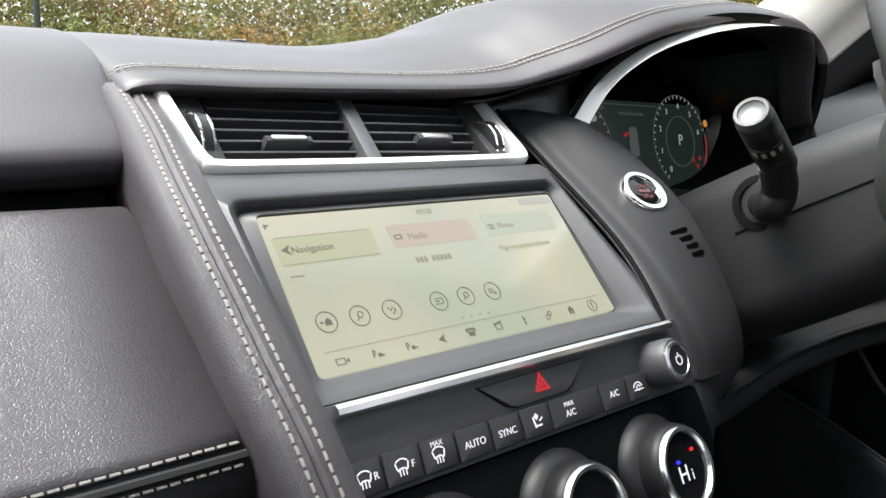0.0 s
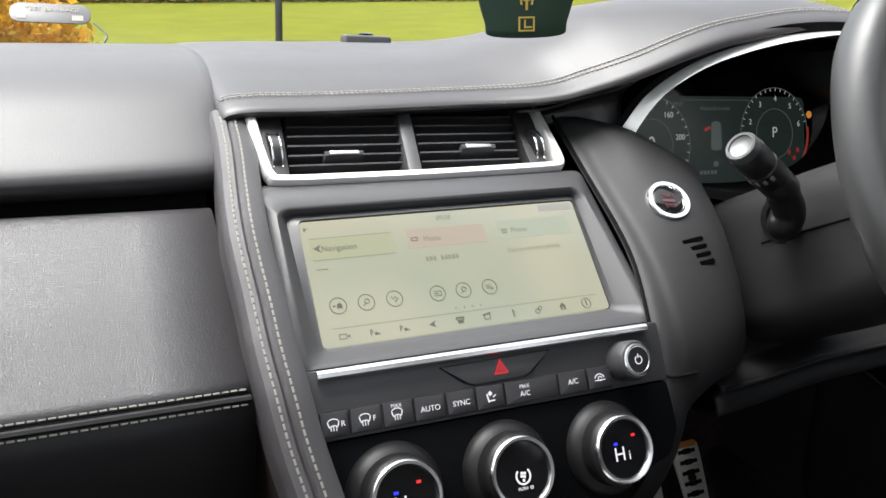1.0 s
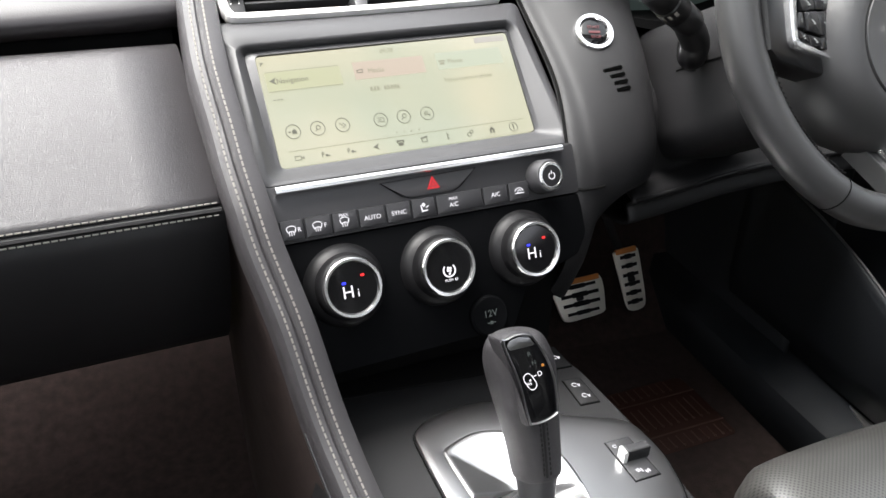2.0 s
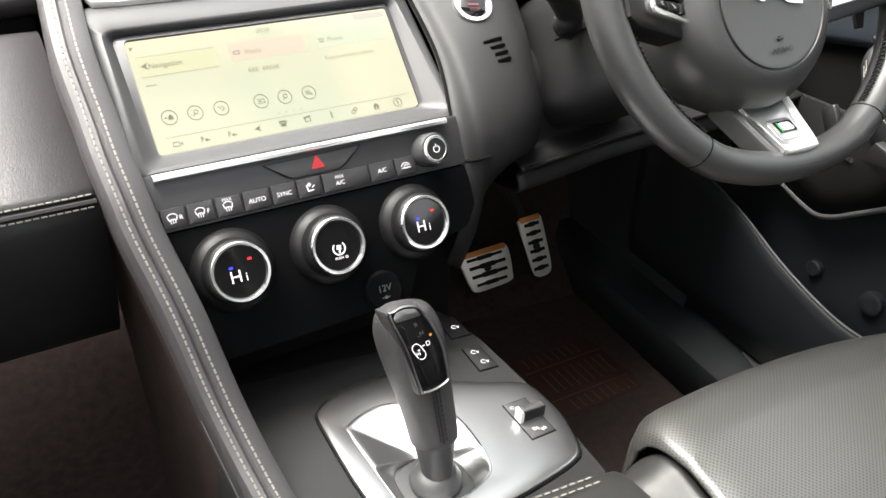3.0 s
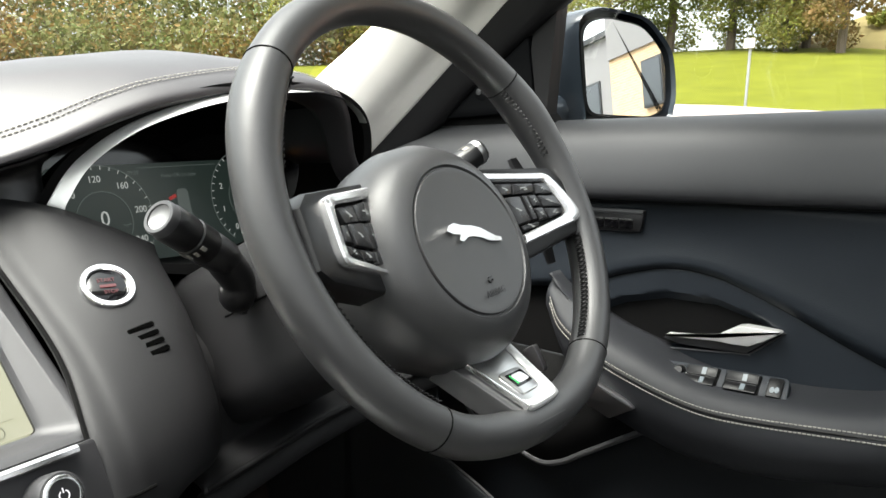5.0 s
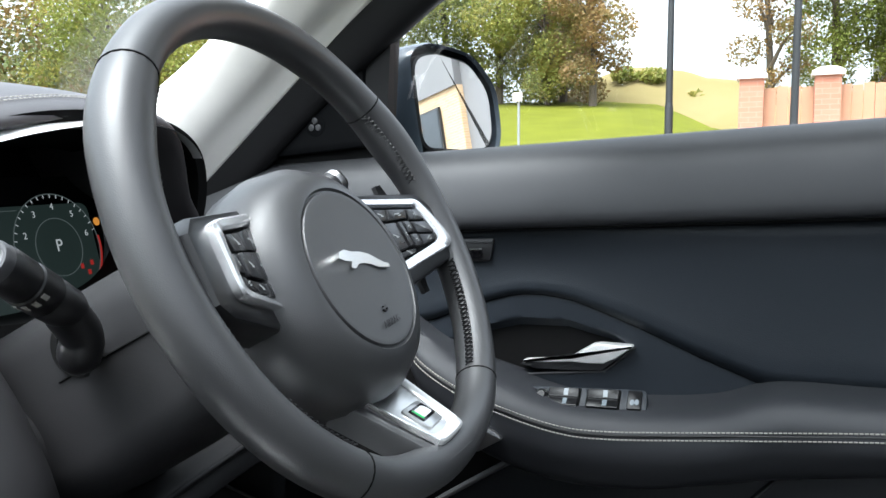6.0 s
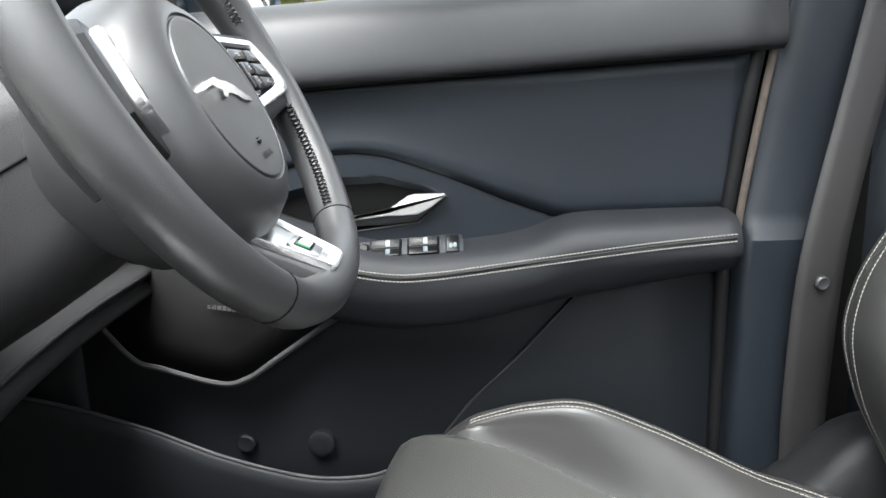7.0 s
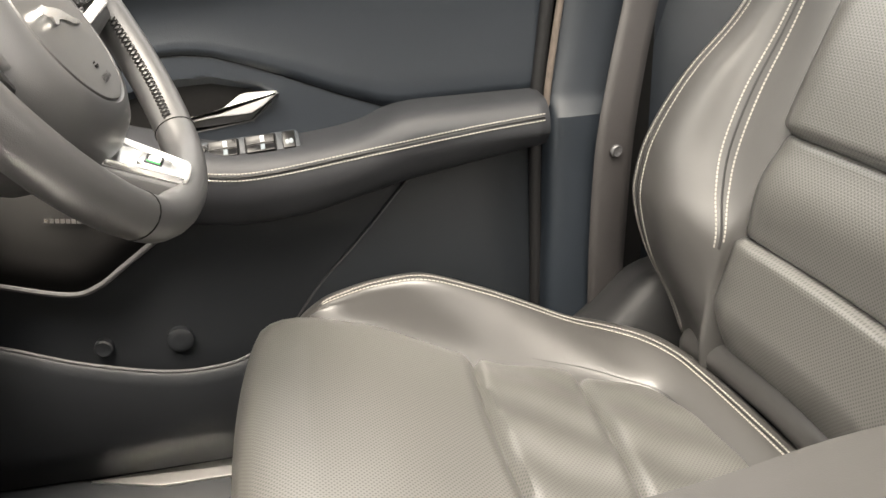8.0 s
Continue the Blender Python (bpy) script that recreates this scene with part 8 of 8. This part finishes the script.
def tree(az, r, height, spread, mat, label, seed, thin=1.0, low=0.18):
    x, y = place(az, r)
    z = rise(x, y)
    rnd = random.Random(seed)
    t = thing("tree", label, "tree", group="trees beyond the lawn")
    pipe("trunk", curve([vec(x, y, z - 0.2), vec(x + 0.1, y, z + height * 0.3), vec(x - 0.05, y + 0.1, z + height * 0.62), vec(x, y, z + height * 0.92)], 14), [0.035 * height * (1 - 0.9 * i / 14) * 0.6 for i in range(15)], BARK, t, n=8)
    blobs = []
    for k in range(13):
        h = low + (0.97 - low) * (k + 0.5) / 13
        w = spread * math.sin(math.pi * min(1, 0.22 + 0.72 * (h - low) / (1 - low))) ** 0.8
        ang = k * 2.4 + rnd.random()
        off = w * (0.25 + 0.45 * rnd.random())
        c = (x + off * math.cos(ang), y + off * math.sin(ang), z + height * h)
        rr = w * (0.34 + 0.22 * rnd.random())
        blobs.append((*c, rr, rr, rr * 0.75))
        if k % 2 == 0:
            pipe("limb", curve([vec(x, y, z + height * h * 0.72), vec((x + c[0]) / 2, (y + c[1]) / 2, z + height * h * 0.9), vec(*c)], 6), [0.05, 0.045, 0.04, 0.035, 0.03, 0.02, 0.012], BARK, t, n=6)
    foliage("crown", blobs, int((15000 if r > 24 else 18000) * thin), 0.062 if r > 24 else 0.036, mat, seed, t)


# the wood ahead of the car
blobs = []
rnd = random.Random(11)
for i in range(150):
    az = -62 + 118 * i / 149 + rnd.uniform(-0.8, 0.8)
    for k in range(3):
        r = 31 + 2.2 * k + rnd.uniform(-0.8, 0.8)
        x, y = place(az, r)
        z0 = rise(x, y)
        hh = (1.6, 3.6, 6.4)[k] + rnd.uniform(-0.5, 0.7)
        blobs.append((x, y, z0 + hh * 0.52, 1.1 + 0.5 * rnd.random(), 1.1 + 0.5 * rnd.random(), hh * 0.60))
tagged(foliage("hedge_wood", blobs, 190000, 0.10, HEDGE, 3), "dense mixed hedge and wood in autumn colours", "wood", kind="stuff")

for k, (az, r, h, s, mat, label, thin, low) in enumerate((
        (43, 31, 8.5, 3.0, TREE, "full green tree at the lawn's edge", 1.2, 0.06), (50, 30, 9.5, 3.2, TREE, "full green tree at the lawn's edge", 1.2, 0.06), (57, 31, 9.0, 3.0, RUST, "browning tree at the lawn's edge", 1.1, 0.05),
        (62, 29, 9.5, 2.8, TREE, "full green tree at the lawn's edge", 1.3, 0.05), (66.5, 30, 8.6, 2.6, TREE, "full green tree at the lawn's edge", 1.2, 0.04), (70.5, 29, 8.0, 2.4, TREE, "yellowing green tree at the lawn's edge", 1.2, 0.03),
        (74.0, 28, 5.0, 2.0, TREE, "low bushy green tree at the lawn's edge", 1.1, 0.03), (77.3, 27, 7.0, 1.8, RUST, "rust brown autumn tree at the lawn's edge", 0.8, 0.05), (75.2, 29.5, 7.5, 1.8, RUST, "olive brown tree at the lawn's edge", 0.9, 0.05),
        (89.2, 18, 5.4, 0.95, RUST, "slender sparse yellowing tree behind the wall", 0.30, 0.2), (93.2, 19, 6.6, 1.55, TREE, "dense green tree behind the wall", 1.0, 0.2), (96.5, 19, 6.2, 1.3, TREE, "dense green tree behind the wall", 1.0, 0.2))):
    tree(az, r, h, s, mat, label, 40 + k, thin, low)
x, y = place(-11.5, 10)
bush = thing("bush", "round orange autumn bush on the lawn", "bush")
foliage("crown", [(x + 0.5 * math.cos(k), y + 0.5 * math.sin(k * 2), rise(x, y) + 0.35 + 0.12 * k, 0.55, 0.55, 0.45) for k in range(6)], 2600, 0.06, ORANGE, 9, bush)
pipe("trunk", [vec(x, y, rise(x, y) - 0.05), vec(x, y, rise(x, y) + 0.5)], 0.05, BARK, bush)

# dry grass hill
DRY = material("dry_grass", (0.150, 0.120, 0.050), 0.95, grain=1.0, size=20, mottle=0.5, patch=0.5, spec=0.05)
DRY.node_tree.nodes["Mix"].inputs[6].default_value = (0.115, 0.102, 0.036, 1)
DRY.node_tree.nodes["Mix"].inputs[7].default_value = (0.200, 0.152, 0.078, 1)
rows = []
for i in range(41):
    az = 74.5 + 24 * i / 40
    top = between(((74, 4.6), (77, 6.6), (80, 7.4), (82, 7.3), (85, 6.5), (88, 5.7), (92, 5.0), (99, 4.6)), az)
    near = between(((74, 29), (82, 28.5), (84, 27), (86.4, 24), (90, 20), (99, 18)), az)
    row = []
    for k in range(21):
        r = near + (40 - near) * k / 20
        x, y = place(az, r)
        w = max(0.0, min(1.0, (r - near) / (34 - near)))
        crest = 1.12 + 34 * math.tan(radians(top)) - 1.06 * (rise(*place(az, 31)) + 0.02)
        row.append(vec(x, y, rise(x, y) + (0.03 if k else -0.25) + max(0.05, crest) * w * w * (3 - 2 * w) + 0.10 * w * math.sin(i * 0.9 + k * 1.3) * math.sin(k * 0.7)))
    rows.append(row)
v, fc = grid(rows)
tagged(mesh("hill", v, fc, DRY), "dry straw-coloured grassy hill", "hill", kind="structure")
foliage_blobs = []
for az, r, s in ((81.5, 31, 0.5), (83.0, 33, 0.4), (84.6, 30, 0.35), (86.0, 34, 0.5), (79.6, 31, 0.5), (82.6, 36, 0.6), (87.3, 36, 0.8), (85.3, 37, 0.5)):
    x, y = place(az, r)
    foliage_blobs.append((x, y, rise(x, y) + between(((27, 0.3), (34, 1.3)), r) * between(((79, 1.0), (82, 1.0), (88, 0.7)), az), s, s, s * 0.6))
tagged(foliage("scrub", foliage_blobs, 3200, 0.10, TREE, 21), "low green scrub on the hill", "scrub", kind="stuff")


def lamp_post(az, r, height, radius):
    x, y = place(az, r)
    z = rise(x, y)
    t = thing("lamp_post", "slim dark grey steel lamp post", "lamp post", group="lamp posts")
    lathe("base", [(radius * 1.3, -0.1), (radius * 1.3, 1.0), (radius * 1.05, 1.1)], pose(x, y, z), STEEL, t, n=14)
    lathe("pole", [(radius * 1.1, 1.0), (radius, 2.5), (radius * 0.7, height)], pose(x, y, z), STEEL, t, n=14)
    plate("lantern", rounded(0.5, 0.2, 0.08), pose(x + 0.2, y, z + height), -0.05, 0.07, STEEL, t, "", 0.02)


lamp_post(5.6, 16, 6.0, 0.055)
lamp_post(-9.7, 12, 6.0, 0.05)
lamp_post(82.6, 14, 6.5, 0.055)
lamp_post(90.7, 10.5, 6.5, 0.045)
x, y = place(71.9, 14)
z = rise(x, y)
ZINC = material("galvanised_steel", (0.30, 0.31, 0.32), 0.5, metal=0.5, mottle=0.15)
post = thing("sign_post", "short pale grey post with a small sign", "sign post")
lathe("pole", [(0.024, -0.1), (0.024, 1.12)], pose(x, y, z), ZINC, post, n=12)
plate("sign", rounded(0.20, 0.16, 0.02), frame_at((x - 0.05, y, z + 1.10), (-0.3, -0.95, 0), (0, 0, 1)), 0.0, 0.02, STONE, post, "pale sign plate", 0.004)


# brick wall with capped pillars, and the long brick and clad building beside it
def masonry(name, one, two, mortar, w=0.215, h=0.065):
    m = bpy.data.materials.new(name)
    m.use_nodes = True
    n, l = m.node_tree.nodes, m.node_tree.links
    b = n["Principled BSDF"]
    b.inputs["Roughness"].default_value = 0.85
    co = n.new("ShaderNodeTexCoord")
    turn = n.new("ShaderNodeMapping")
    turn.inputs["Rotation"].default_value = (radians(90), 0, radians(90))
    br = n.new("ShaderNodeTexBrick")
    br.inputs["Scale"].default_value = 1.0
    br.inputs["Brick Width"].default_value, br.inputs["Row Height"].default_value, br.inputs["Mortar Size"].default_value = w, h + 0.01, 0.006
    br.inputs["Color1"].default_value, br.inputs["Color2"].default_value, br.inputs["Mortar"].default_value = (*one, 1), (*two, 1), (*mortar, 1)
    swap = n.new("ShaderNodeSeparateXYZ")
    comb = n.new("ShaderNodeCombineXYZ")
    l.new(co.outputs["Object"], swap.inputs[0])
    l.new(swap.outputs["Y"], comb.inputs["X"])
    l.new(swap.outputs["Z"], comb.inputs["Y"])
    l.new(comb.outputs[0], br.inputs["Vector"])
    l.new(br.outputs["Color"], b.inputs["Base Color"])
    bump = n.new("ShaderNodeBump")
    bump.inputs["Strength"].default_value, bump.inputs["Distance"].default_value, bump.invert = 0.6, 0.006, True
    l.new(br.outputs["Fac"], bump.inputs["Height"])
    l.new(bump.outputs[0], b.inputs["Normal"])
    return m


BRICK = masonry("red_brick", (0.33, 0.13, 0.08), (0.37, 0.155, 0.10), (0.36, 0.19, 0.135))
BUFF = masonry("buff_brick", (0.40, 0.27, 0.15), (0.48, 0.33, 0.19), (0.45, 0.38, 0.30))
CLAD = material("grey_cladding", (0.17, 0.165, 0.17), 0.6, mottle=0.08, patch=0.8)
WINDOW = material("dark_window", (0.03, 0.035, 0.04), 0.06, mottle=0.05)


def box(name, x0, x1, y0, y1, z0, z1, mat, parent=None, bevel=0.01):
    return plate(name, [(x0, y0), (x1, y0), (x1, y1), (x0, y1)], pose(0, 0, 0), z0, z1, mat, parent, "", bevel)


TIMBER = material("orange_fence_timber", (0.30, 0.15, 0.085), 0.8, grain=0.5, size=80, mottle=0.2, patch=3)
wall = tagged(thing("garden_wall", "timber board fence between stone capped brick pillars", "wall", kind="structure"), kind="structure")
WX = 12.4
pillars = [WX / math.tan(radians(a)) - 0.35 for a in (88.0, 92.7, 97.6)]
for yp in pillars:
    zg = rise(WX, yp) - 0.3
    box("pillar", WX - 0.17, WX + 0.17, yp - 0.17, yp + 0.17, zg, 2.44, BRICK, wall)
    cap = [[vec(WX + s * a, yp + s * b, z) for a, b in ((-1, -1), (1, -1), (1, 1), (-1, 1))] for s, z in ((0.215, 2.44), (0.215, 2.50), (0.12, 2.56), (0.03, 2.58))]
    v, fc = grid(cap, True, False, True)
    mesh("cap", v, fc, STONE, wall, "pale stone cap", False)
for a, b in zip(pillars, pillars[1:] + [pillars[-1] - 0.6]):
    zg = rise(WX, a) - 0.3
    box("rail", WX + 0.03, WX + 0.07, b + 0.171, a - 0.171, 2.05, 2.13, TIMBER, wall, 0.004)
    count = max(2, int((a - b - 0.34) / 0.145))
    wide = (a - b - 0.34) / count
    for k in range(count):
        y0 = b + 0.17 + wide * k
        box("board", WX - 0.012, WX + 0.012 + 0.004 * (k % 2), y0 + 0.004, y0 + wide - 0.004, zg, 2.30 + 0.012 * ((k * 7) % 3), TIMBER, wall, 0.006)

house = thing("brick_building", "long two-storey building of brick and dark grey cladding", "building")
BX = 13.3
y = BX / math.tan(radians(98.55)) - 0.35
for k, (length, low, high) in enumerate(((4.4, BRICK, 6.4), (3.2, BUFF, 7.2), (5.0, BRICK, 6.4), (3.4, BUFF, 7.2), (5.0, BRICK, 6.4), (6.0, BUFF, 7.2), (8.0, BRICK, 6.4))):
    y1 = y - length
    step = 0.25 if low is BUFF else 0.0
    zg = -0.5
    base_top = 3.05 if low is BRICK else 5.6
    box("brick_wall", BX - step, BX + 8, y1, y, zg, base_top, low, house)
    box("cladding", BX - step - 0.06, BX + 8.05, y1 - 0.001, y - 0.002, base_top, high, CLAD, house)
    box("roof", BX - step - 0.2, BX + 8.2, y1 - 0.05, y - 0.051, high, high + 0.16, STEEL, house)
    for j in range(int(length // 1.9)):
        yc = y - 1.3 - 1.9 * j
        for zc, hh in ((4.55, 1.3),) if k == 0 else ((1.75, 1.5), (4.55, 1.3)):
            if k == 0 and j == 0:
                continue
            win = box("window", BX - step - 0.10, BX - step - 0.02, yc - 0.45, yc + 0.45, zc - hh / 2, zc + hh / 2, STEEL, house, 0.01)
            box("window_pane", BX - step - 0.112, BX - step - 0.09, yc - 0.39, yc + 0.39, zc - hh / 2 + 0.06, zc + hh / 2 - 0.06, WINDOW, win, 0.004)
    y = y1

# speaker cover on top of the dashboard, and the shelf behind it
cover_top = thing("speaker_cover", "low grey perforated speaker cover on the dashboard top", "speaker")
lathe("cover", [(0.150, -0.012), (0.148, 0.002), (0.140, 0.0065), (0.10, 0.0095), (0.0, 0.0105)], pose(-0.115, 0.500, 1.103) @ Matrix.Diagonal((1.0, 0.42, 1.0, 1.0)), PLASTIC, cover_top, n=56)
